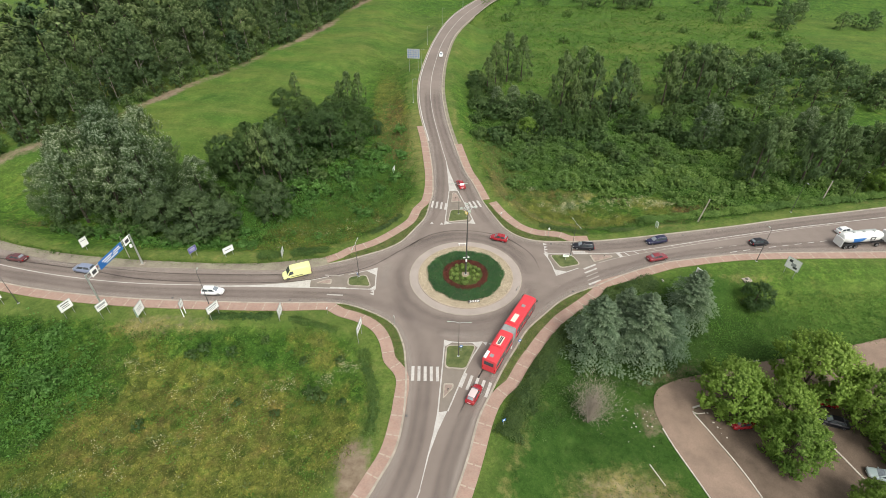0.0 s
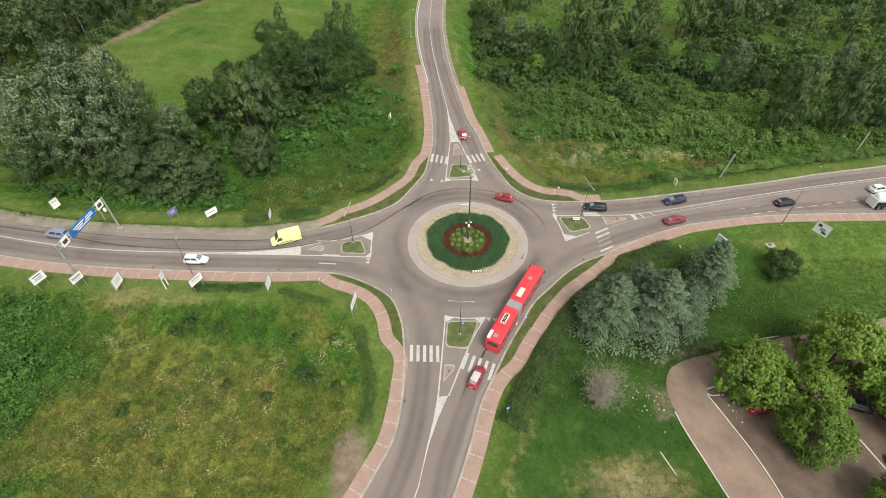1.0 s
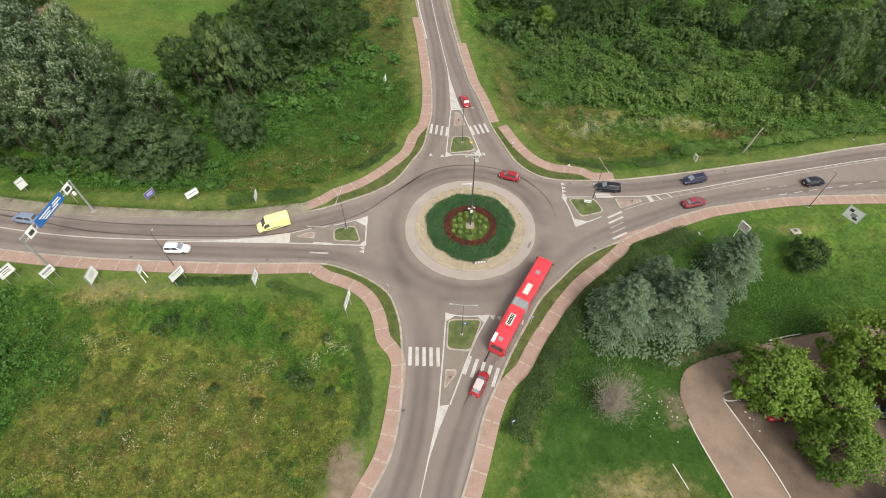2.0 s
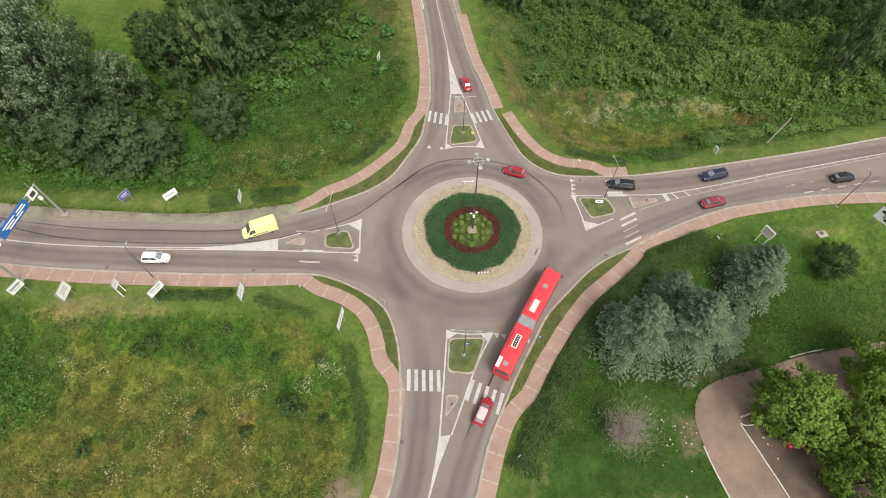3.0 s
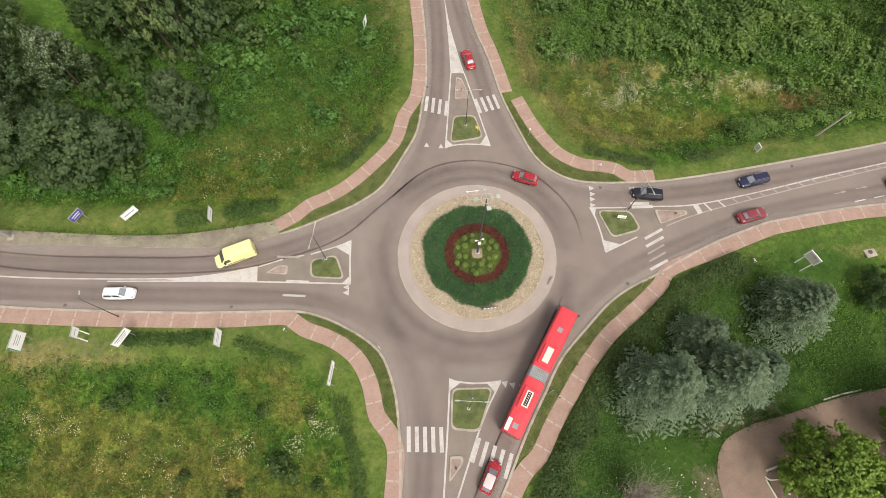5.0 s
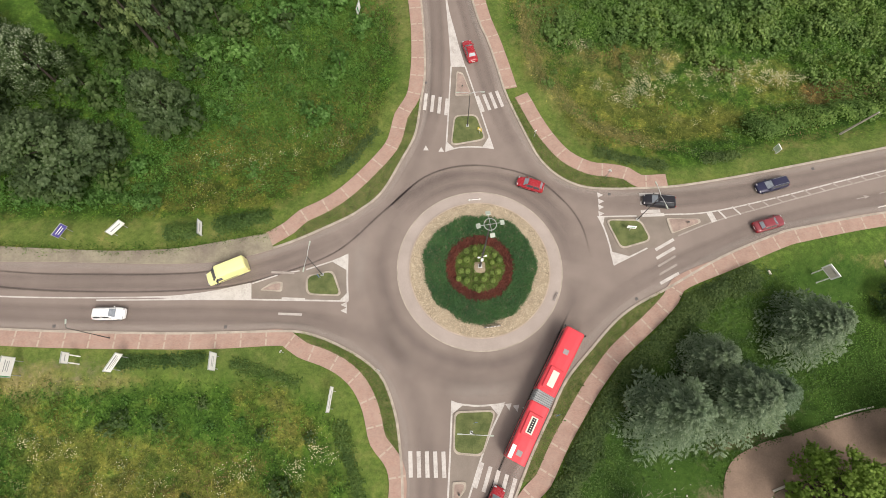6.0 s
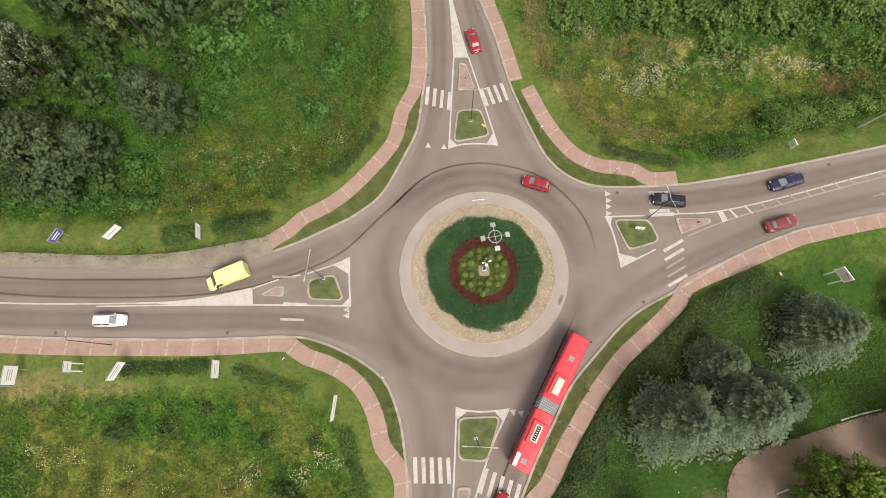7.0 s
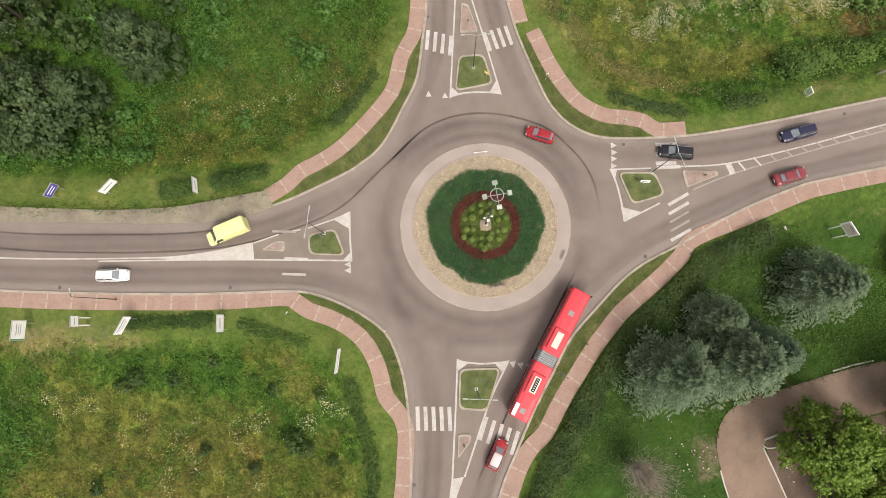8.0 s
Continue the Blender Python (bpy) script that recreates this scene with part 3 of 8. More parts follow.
PAVE = {
    "south_west": spline([(-150, 16.6), (-120, 4.6), (-93.5, -3.0), (-80.3, -5.9), (-68.3, -7.5), (-57, -8.4), (-42, -9.0), (-34.5, -9.1),
                          (-26.9, -8.9), (-25.4, -9.3), (-23.6, -10.6), (-20.7, -11.7), (-18.4, -12.9), (-16.6, -14.4), (-15.35, -16.1), (-14.4, -18.2),
                          (-13.9, -20.2), (-13.4, -22.1), (-12.2, -23.6), (-11.3, -25.0), (-10.9, -27), (-11.1, -30), (-11.4, -33.5), (-12.4, -38.9), (-14.8, -43.9), (-19.3, -53), (-28.3, -75), (-38.3, -100), (-55.3, -138.5)]),
    "north_west": spline([(-11.3, 73.5), (-9.8, 62.8), (-8.1, 45), (-7.8, 38.5), (-7.9, 33.8), (-8.4, 29.1), (-9.2, 27), (-10.5, 24.7), (-11, 22.5),
                          (-12, 19.4), (-15.1, 15.5), (-18.6, 12.0), (-21.6, 9.9), (-24.6, 8.4), (-26.4, 6.7), (-29.2, 5.0)]),
    "north": spline([(0.5, 60.5), (2.8, 45), (4.6, 38.1), (5.7, 33.4), (6.6, 29.2)]),
    "north_east": spline([(8.2, 27.9), (8.9, 26.3), (9.8, 24), (11.6, 20.4), (14.1, 17), (17.4, 15.0), (20.4, 14.5), (22.8, 13.9), (24.6, 12.6), (28.5, 12.6)]),
    "south_east": spline([(150, 14.7), (105, 7.1), (92, 6.6), (71.4, 6.4), (58.7, 5.8), (46.5, 3.8), (42.7, 2.8), (34.6, -0.3), (30.1, -1.9),
                          (27.4, -3.2), (26.2, -5.0), (23.6, -7.4), (20.9, -9.6), (17.9, -12.0), (15.7, -14.4), (13.7, -16.8), (11.4, -20.0), (9.5, -22.7), (8.0, -25.2),
                          (6.8, -27.2), (5.2, -28.6), (3.7, -30.6), (2.2, -34.0), (0.5, -39.4), (-1.2, -44.3), (-4.8, -53.5), (-13.7, -75), (-22.7, -100.5), (-38.7, -145.5)]),
}
PAVE_HALF = 1.08


def inside(points, outline):
    """Which of the points lie within a closed outline."""
    x, y = points[:, 0], points[:, 1]
    hit = np.zeros(len(points), bool)
    a = np.asarray(outline)
    b = np.roll(a, -1, axis=0)
    for (x0, y0), (x1, y1) in zip(a, b):
        if y0 != y1:
            hit ^= ((y0 > y) != (y1 > y)) & (x < (x1 - x0) * (y - y0) / (y1 - y0) + x0)
    return hit


def gap_to(points, line):
    """The distance from each point to a line, by its places."""
    out = np.full(len(points), 1e9)
    for k in range(0, len(line), 64):
        d = points[:, None, :] - line[None, k:k + 64, :]
        out = np.minimum(out, np.sqrt((d * d).sum(2)).min(1))
    return out


ROAD_OUTLINE = np.concatenate([KERB_NW, KERB_NE, KERB_SE, KERB_SW])
near = lambda line: line[(np.abs(line[:, 0]) < 125) & (line[:, 1] > -136) & (line[:, 1] < 200)][::2]
PAVE_NEAR = np.concatenate([near(v) for v in PAVE.values()])
KERB_NEAR = np.concatenate([near(v) for v in (KERB_NW, KERB_NE, KERB_SE, KERB_SW)])
LOW = -3.2      # the level of the drive and the car park, below the road
DRIVE = [(30.0, -29.6), (30.8, -27.2), (32.3, -25.4), (36.6, -23.6), (40.7, -22.8), (45.0, -21.6), (50.4, -20.3), (61.9, -18.5), (84, -13), (84, -19.8), (62, -24.2), (49, -27.2), (41.4, -28.3),
         (37.2, -29.1), (36.1, -30.2), (37.7, -35.2), (39.8, -42), (42.5, -56), (52, -98), (45, -98), (36.4, -56), (33.2, -44), (31.0, -36.6), (30.1, -32)]
CARPARK = [(36.4, -29.9), (37.8, -29.2), (49, -27.4), (62, -24.4), (84, -20), (90, -98), (52, -98), (42.4, -56), (39.6, -42), (37.5, -35)]
PAVED = [DRIVE, CARPARK]


def dense(line, step=0.6, closed=False):
    """Points along a line, no farther apart than step."""
    q = np.asarray(line, float)
    if closed:
        q = np.r_[q, q[:1]]
    return np.concatenate([a + (b - a) * np.linspace(0, 1, max(2, int(np.linalg.norm(b - a) / step) + 1))[:-1, None] for a, b in zip(q[:-1], q[1:])])


PAVE_FINE = np.concatenate([dense(near(v), 0.4) for v in PAVE.values()])


def open_ground(points, margin=0.4):
    """Which points are free of road, pavement and drive."""
    ok = ~inside(points, ROAD_OUTLINE) & (gap_to(points, PAVE_NEAR) > PAVE_HALF + margin) & (gap_to(points, KERB_NEAR) > margin)
    for outline in PAVED:
        ok &= ~inside(points, outline)
    return ok


FOREST_EDGE = spline([(-165, 22), (-140, 38), (-124, 54), (-113, 67), (-101, 97), (-85, 129), (-65, 180), (-51, 240), (-40, 285)], 4.0)

# ---- ground: one sheet to the horizon, finer near the crossing ----
def blur(v, lo, hi):
    return np.clip((v - lo) / (hi - lo), 0, 1)


def blob(points, x, y, rx, ry, turn=0.0, soft=0.5):
    c, s = math.cos(radians(turn)), math.sin(radians(turn))
    dx, dy = points[:, 0] - x, points[:, 1] - y
    d = np.hypot((dx * c + dy * s) / rx, (-dx * s + dy * c) / ry)
    return np.clip((1 + soft - d) / soft, 0, 1)


def ruffle(points, scale, seed=0.0):
    return np.array([noise.fractal(Vector((x * scale + seed, y * scale - seed, seed)), 1.0, 2.0, 4) for x, y in points])


def mark_zones(me, p):
    """Writes the broad zones of the unmown ground on a mesh: olive, leafy, straw and russet growth."""
    top = lambda *fields: np.clip(np.maximum.reduce(fields), 0, 1)
    zones = {
        "olive": top(0.84 * blob(p, -44, -36, 30, 12, -18, 0.6), 0.6 * blob(p, -27, -19, 5, 3, -40), 0.95 * blob(p, 30, 31, 24, 9, 8), 0.62 * blob(p, -31, 20, 17, 7, 22), 0.4 * blob(p, 14, 56, 6, 18), 0.95 * blob(p, -22, 84, 5, 34, 6)),
        "leafy": top(0.8 * blob(p, -80, -26, 16, 12), 0.55 * blob(p, -42, -18, 10, 3, -8), 0.4 * blob(p, -58, -18, 8, 3), 0.6 * blob(p, 36, 18.4, 5, 1.8), 0.5 * blob(p, 24, 32, 4, 3), 0.8 * blob(p, 56, 45, 40, 10, 6),
                     0.8 * blob(p, 52, 23, 9, 3.5, 8), 0.5 * blob(p, -50, 40, 14, 14), 0.7 * blob(p, 90, 60, 60, 30)),
        "straw": top(0.9 * blob(p, 10.8, 36, 1.3, 9, 8), 0.9 * blob(p, 14.8, 28.4, 1.6, 5, 40), 0.85 * blob(p, 24, 21.5, 7, 1.5, -22), 0.60 * blob(p, 27, 37, 9, 4), 0.30 * blob(p, 36, 31, 16, 6, 8), 0.75 * blob(p, -54, -13.4, 8, 1.5), 0.7 * blob(p, -21, 74, 3.5, 24, 6),
                     0.4 * blob(p, -19, 27, 2.5, 6, -40), 0.25 * blob(p, -36, 19, 11, 3.5, 20), 0.45 * blob(p, -17.4, 23.5, 5, 0.9, 55), 0.45 * blob(p, 11, 60, 2.5, 18, 8), 0.3 * blob(p, -27, -18.5, 5, 2, -40), 0.22 * blob(p, -40, -38, 22, 9, -18)),
        "rust": top(0.8 * blob(p, -19, 62, 2.5, 6), 0.75 * blob(p, -21, 90, 3, 10), 0.5 * blob(p, 14, 48, 3, 5), 0.95 * blob(p, 59.3, 29.5, 4.5, 2.6, 10), 0.75 * blob(p, 25.6, 37.7, 4, 2), 0.7 * blob(p, 42.8, 35.1, 4, 1.5), 0.5 * blob(p, -36.6, -23.2, 2.5, 1.5), 0.5 * blob(p, -27.8, -25.4, 3, 1.5), 0.5 * blob(p, -52, -15.5, 3.5, 1.6),
                    0.55 * blob(p, -46, -34, 18, 8), 0.3 * blob(p, -20, 33, 3, 5), 0.3 * blob(p, -33, 22, 4, 2, 20), 0.3 * blob(p, -24, 18, 4, 1.5, 30)),
    }
    for key, v in zones.items():
        me.attributes.new(key, "FLOAT", "POINT").data.foreach_set("value", np.asarray(v, np.float32))


GRID_X = np.concatenate([[-3000, -1200, -600, -380, -260], np.arange(-180, 182, 2.0), [260, 380, 600, 1200, 3000]])
GRID_Y = np.concatenate([[-3000, -1200, -500, -250, -140], np.arange(-100, 302, 2.0), [360, 460, 650, 1200, 3000]])
GRID = np.stack(np.meshgrid(GRID_X, GRID_Y), 2).reshape(-1, 2)
LAYBY_EDGE = spline([(-125, 21.5), (-103, 12.0), (-87, 7.6), (-72, 5.4), (-58.5, 4.3), (-50, 3.8), (-41.6, 4.0), (-34.9, 5.0), (-29.4, 5.9)])
ROADSIDE = np.minimum.reduce([gap_to(GRID, line) for line in (KERB_NEAR, PAVE_NEAR, LAYBY_EDGE)])
ROUGH_1, ROUGH_2 = ruffle(GRID, 0.07), ruffle(GRID, 0.02, 3.0)


def ease(v):
    return v * v * (3 - 2 * v)


def lie_of_the_land(p, edge, rough):
    """Height of the ground: the roads run on a low embankment, meadows and car park lie about three metres below; a flood bank rises to the forest."""
    north, west = blur(p[:, 1], -4, 8), blur(-p[:, 0], -6, 6)
    depth = 3.2 + 0.5 * north * (1 - west) - 0.2 * (1 - north) * west
    reach = 12 - 2.5 * north + 4 * (1 - north) * west
    off = 1 - inside(p, ROAD_OUTLINE)
    z = -0.03 - off * depth * ease(np.clip((edge - 2.4) / reach, 0, 1))
    away = blur(edge, 5, 14) * off
    for outline in PAVED:
        away *= np.clip(gap_to(p, dense(outline, 1.0, True)) / 8 - 0.3, 0, 1) * ~inside(p, outline)
    z += away * 0.30 * rough
    rise = blur(-(p[:, 0] * 0.88 + p[:, 1] * -0.47) - 78, 0, 34) * blur(p[:, 1], 25, 60) * blur(-p[:, 0], 14, 40)
    return z + 5.2 * ease(rise) * off


LAND = lie_of_the_land(GRID, ROADSIDE, ROUGH_1).reshape(len(GRID_Y), len(GRID_X))


def land(p):
    """The ground's height at plan places."""
    p = np.atleast_2d(np.asarray(p, float))
    i = np.clip(np.searchsorted(GRID_X, p[:, 0]) - 1, 0, len(GRID_X) - 2)
    j = np.clip(np.searchsorted(GRID_Y, p[:, 1]) - 1, 0, len(GRID_Y) - 2)
    u = (p[:, 0] - GRID_X[i]) / (GRID_X[i + 1] - GRID_X[i])
    v = (p[:, 1] - GRID_Y[j]) / (GRID_Y[j + 1] - GRID_Y[j])
    low = LAND[j, i] * (1 - u) + LAND[j, i + 1] * u
    return low * (1 - v) + (LAND[j + 1, i] * (1 - u) + LAND[j + 1, i + 1] * u) * v


def stand(x, y, turn=0.0, lift=0.0):
    """A pose on the ground at a plan place."""
    return pose(x, y, float(land((x, y))[0]) + lift, 0, 0, turn)


def build_ground():
    p, road, r1, r2 = GRID, ROADSIDE, ROUGH_1, ROUGH_2
    nx, ny = len(GRID_X), len(GRID_Y)
    z = LAND.ravel()
    # the flood bank's flank beyond the thicket
    bank = blur(-(p[:, 0] * 0.88 + p[:, 1] * -0.47) - 75, 0, 26) * blur(p[:, 1], 25, 60) * blur(-p[:, 0], 14, 40)
    me = soup("ground", np.c_[p, z], [(j * nx + i, j * nx + i + 1, (j + 1) * nx + i + 1, (j + 1) * nx + i) for j in range(ny - 1) for i in range(nx - 1)], GROUND)
    me.shade_smooth()
    wob = road + 2.2 * r1 + 1.5 * (p[:, 1] > 8)
    mown = 1 - blur(wob, 3.8, 6.5)
    lawn = blob(p, 48, -14, 50, 20, 8)          # the lawn behind the cedars
    mown = np.maximum(mown * (1 - 0.5 * lawn), lawn * 0.25)
    bright = np.maximum.reduce([bank, 0.85 * blob(p, 76, -12.5, 28, 8.5, 8) * blur(road, 3, 6), blob(p, 95, 175, 130, 62, 0) * 0.8, 0.9 * blob(p, -27, 36, 10, 16)])
    # deep green lawn; spots by hedge and cedars carry painted shade
    lush_shade = np.maximum.reduce([0.95 * blob(p, 36, -18, 22, 9, 9), blob(p, 16, -37, 17, 15), blob(p, 24, -13, 16, 7, 36), blob(p, 12, -27, 9, 5, 60), 0.9 * blob(p, 40, -6, 14, 5, 16)]) * blur(road, 1.5, 5)
    dry = np.maximum.reduce([0.8 * blob(p, 21.5, -43.5, 6.5, 2.6, 0, 0.9) * blur(r1, -0.5, 0.2), 
                             0.6 * (1 - blur(np.abs(wob - 5.5), 0.2, 1.6)) * blur(r2, -0.2, 0.3), 0.8 * blob(p, -56, -14.0, 9, 1.8) * blur(r1, -0.4, 0.1), 0.5 * blob(p, -14, 62, 6, 22), 0.4 * blob(p, 14, 55, 5, 14)])
    soil = np.maximum.reduce([0.35 * blob(p, 21.5, -43.5, 6, 2.4), 1.0 * blob(p, -16.8, -42.5, 2.1, 4.6, 15), 0.6 * blob(p, 29.6, -27.5, 1.8, 2.4) * blur(r1, -0.2, 0.2),
                              1.0 * (1 - blur(gap_to(p, FOREST_EDGE) + 2.0 * r1, 0.8, 4.0)) * blur(r2, -0.5, 0.0), 0.55 * blob(p, 28.6, -30, 2.0, 4) * blur(r1, -0.2, 0.3), 0.45 * blob(p, 35, -22.9, 6, 1.3, 20), 0.3 * blob(p, -55, -12.8, 9, 1.2)])
    mark_zones(me, p)
    for key, v in (("mown", mown), ("bright", np.clip(bright, 0, 1)), ("dry", dry), ("soil", soil), ("lush_shade", lush_shade)):
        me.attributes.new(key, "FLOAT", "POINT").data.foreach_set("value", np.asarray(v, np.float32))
    return tagged(new("ground", me), "meadow ground with mown verges, dry patches and bare soil", "ground", kind="structure")


build_ground()

# ---- road, kerbs, verges, pavements ----
road = tagged(new("road", solid("road", plate([tuple(p) for p in ROAD_OUTLINE], 0.0), ASPHALT)), "worn grey asphalt of the roundabout and its four arms", "road", kind="structure")
for nm, line in (("north_west", KERB_NW), ("north_east", KERB_NE), ("south_east", KERB_SE), ("south_west", KERB_SW)):
    tagged(new("kerb_" + nm, soup("kerb", *slab(line, 0.16, 0.11, 0.3, 0.16), KERB)), "pale weathered concrete kerb along the asphalt", "kerb", kind="structure")


def stretch(line, a, b):
    """The piece of a line between the places nearest to a and b."""
    i, j = (int(np.argmin(((line - np.array(q)) ** 2).sum(1))) for q in (a, b))
    return line[i:j + 1] if i < j else line[j:i + 1][::-1]


VERGES = (("south_west", KERB_SW, (-10.4, -23.2), (-24.0, -8.0), (-12.7, -23.0), (-24.2, -10.2)),
          ("north_west", KERB_NW, (-25, 5.2), (-7.4, 25.6), (-25.2, 8.0), (-9.6, 26.0)),
          ("north_east", KERB_NE, (6.1, 26.8), (22.8, 11.4), (8.5, 27.2), (23.4, 13.6)),
          ("south_east", KERB_SE, (24.8, -3.8), (4.2, -27.3), (26.0, -5.3), (6.5, -27.5)))
for nm, kerb, ka, kb, pa, pb in VERGES:
    me = soup("verge", *between(stretch(kerb, ka, kb), stretch(PAVE[nm], pa, pb), 0.07), VERGE)
    tagged(new("verge_" + nm, me), "narrow mown grass strip between kerb and pavement", "verge", kind="structure")
edge = stretch(KERB_NE, (-0.8, 60.6), (14.0, 215))
edge = edge if edge[0][1] < edge[-1][1] else edge[::-1]
tagged(new("shoulder", soup("shoulder", *between(edge, edge + np.array([1.25, 0.0]), 0.03), LAYBY)), "pale gravel shoulder along the north arm", "shoulder", kind="structure")
layby = LAYBY_EDGE
tagged(new("layby", soup("layby", *between(stretch(KERB_NW, (-125, 18.5), (-28.0, 3.7)), layby, 0.118), LAYBY)), "bare gravel lay-by beside the road", "lay-by", kind="structure")

pavements = {}
for nm, line in PAVE.items():
    pavements[nm] = tagged(new("pavement_" + nm, soup("pavement", *slab(line, PAVE_HALF, 0.10, 0.3), PAVERS)), "red concrete paver footpath with pale cross bands", "pavement", kind="structure")

tagged(new("drive", solid("drive", plate(rounded(DRIVE, 1.6, 4), LOW + 0.05), PATH_DIRT)), "pale worn asphalt drive to the car park", "driveway", kind="structure")
tagged(new("car_park", solid("car_park", plate(CARPARK, LOW + 0.03), PARK_DARK)), "dark dusty asphalt car park under the trees", "car park", kind="structure")


def ledge(nm, pts, half, top, material, label):
    return tagged(new(nm, soup(nm, *slab(spline(pts), half, top, 0.3), material)), label, "kerb", kind="structure")


ledge("drive_kerb_west", [(30.2, -33.2), (30.9, -36.6), (33.0, -44), (36.2, -56), (44.8, -97.8)], 0.09, LOW + 0.12, STONE_WHITE, "whitewashed kerb of the drive")
ledge("drive_kerb_east", [(36.1, -30.5), (37.8, -35.2), (39.9, -42), (42.6, -56), (52.2, -97.8)], 0.09, LOW + 0.15, STONE_WHITE, "whitewashed kerb of the car park")
ledge("drive_kerb_corner", [(36.4, -29.5), (38.3, -28.9)], 0.13, LOW + 0.16, STONE_WHITE, "short whitewashed kerb at the car park's corner")
ledge("drive_kerb_curl", [(36.1, -30.2), (36.7, -30.6), (38.0, -30.5)], 0.07, LOW + 0.14, STONE_WHITE, "curled end of the whitewashed kerb")
ledge("drive_kerb_north", [(46.6, -20.9), (49.4, -20.2), (52.2, -19.7)], 0.09, LOW + 0.10, STONE_WHITE, "broken kerb on the drive's far edge")
ledge("car_park_kerb", [(54.4, -34.6), (55.5, -38.2), (57.3, -44.2), (61, -54)], 0.12, LOW + 0.14, STONE_WHITE, "whitewashed kerb between the parking rows")
ledge("garden_edging", [(26.2, -39.2), (27.4, -42.4)], 0.06, LOW + 0.12, STONE_WHITE, "short pale edging stone in the grass")

# ---- films on the asphalt ----
def trace(name, pts, width, material, z, label, fade=6):
    """A soft-edged strip of film on the asphalt."""
    line = spline(pts, 0.8)
    n = sides(line)
    k = len(line)
    verts = np.concatenate([np.c_[line + n * s * width / 2, np.full(k, z)] for s in (1, 0, -1)])
    i = np.arange(k - 1)
    me = soup(name, verts, np.concatenate([np.stack((i + k, i + k + 1, i + 1, i), 1), np.stack((i + 2 * k, i + 2 * k + 1, i + k + 1, i + k), 1)]), material)
    end = np.clip(np.minimum(np.arange(k), k - 1 - np.arange(k)) / fade, 0, 1)
    me.attributes.new("cover", "FLOAT", "POINT").data.foreach_set("value", np.concatenate([end * 0, end, end * 0]).astype(np.float32))
    return tagged(new(name, me), label, "stain", kind="structure")


def arc(r, a0, a1, n=14):
    return [(r * math.cos(radians(a)), r * math.sin(radians(a))) for a in np.linspace(a0, a1, n)]


worn = "dark wear of the wheels on the asphalt"
trace("lane_wear", arc(13.6, 0, 355, 40), 4.2, WEAR, 0.003, worn, 1)
for r, a0, a1, width in ((13.0, 150, 345, 2.0), (15.6, 195, 300, 3.4), (12.7, 0, 140, 1.4), (14.6, 20, 150, 1.8)):
    trace("wheel_path", arc(r, a0, a1, 24), width, WHEEL_PATH, 0.0078, "dark path of the wheels round the circle", 9)
for k, pts in enumerate(([(-120, 10.5), (-95, 4.6), (-70, 0.2), (-50, -0.6), (-36, -0.6), (-26, 1.8), (-19, 4.8)], [(-120, 6.0), (-95, 0.8), (-70, -3.8), (-50, -5.2), (-34, -5.7), (-24, -6.4), (-18, -7.8)],
                         [(-9.5, 105), (-8.7, 84), (-6.0, 60), (-4.8, 44), (-4.9, 32), (-5.6, 25), (-7.2, 19.5)], [(-6.5, 105), (-5.6, 84), (-2.6, 60), (0.4, 44), (2.2, 34), (4.2, 25), (6.2, 19.5)],
                         [(110, 23.5), (80, 18.3), (60, 14.4), (44, 11.4), (32, 9.7), (22, 9.4)], [(110, 11.4), (80, 10.4), (60, 9.0), (44, 5.8), (32, 1.6), (22, -2.6), (18, -5.2)],
                         [(-30, -88), (-16, -58), (-10.3, -44), (-8.2, -36), (-7.4, -27), (-7.8, -20.5)], [(-22, -88), (-8, -58), (-4.0, -42), (-1.3, -34), (2.2, -26), (5.6, -20)])):
    line = spline(pts, 4.0)
    for off in (-0.8, 0.8):
        trace("wheel_path", [tuple(q) for q in line + sides(line) * off], 1.2, WHEEL_PATH, 0.0084, "dark path of the wheels along the lane", 9)
trace("lane_wear", [(-120, 10.5), (-95, 4.6), (-70, 0.2), (-50, -0.6), (-36, -0.6), (-26, 1.8), (-18, 5.2), (-11, 10.5), (-5, 14.2), (1, 15.3)], 3.0, WEAR, 0.0045, worn)
trace("lane_wear", [(-120, 6.0), (-95, 0.8), (-70, -3.8), (-50, -5.2), (-34, -5.7), (-22, -6.6), (-13, -10.2), (-8, -14.5)], 3.0, WEAR, 0.0055, worn)
trace("lane_wear", [(-9.5, 105), (-8.7, 84), (-6.0, 60), (-4.8, 44), (-4.9, 32), (-6.0, 24), (-9, 15), (-11.5, 9.5)], 2.8, WEAR, 0.0065, worn)
trace("lane_wear", [(-6.5, 105), (-5.6, 84), (-2.6, 60), (0.4, 44), (2.2, 34), (4.2, 25), (8.0, 16.0), (12, 9)], 2.8, WEAR, 0.0035, worn)
trace("lane_wear", [(110, 23.5), (80, 18.3), (60, 14.4), (44, 11.4), (32, 9.7), (20, 9.4), (11, 12.2), (4, 14.5)], 3.0, WEAR, 0.005, worn)
trace("lane_wear", [(110, 11.4), (80, 10.4), (60, 9.0), (44, 5.8), (32, 1.6), (22, -2.6), (14, -8.2), (9, -12.2)], 3.0, WEAR, 0.006, worn)
trace("lane_wear", [(-16, -58), (-10.3, -44), (-8.2, -36), (-7.4, -27), (-8.2, -19), (-11, -12), (-13, -5)], 3.2, WEAR, 0.007, worn)
trace("lane_wear", [(-8, -58), (-4.0, -42), (-1.3, -34), (2.2, -26), (6.6, -18), (11.5, -10), (13.6, -3)], 2.8, WEAR, 0.0075, worn)
skid = "dark rubber line left by tyres in the curve"
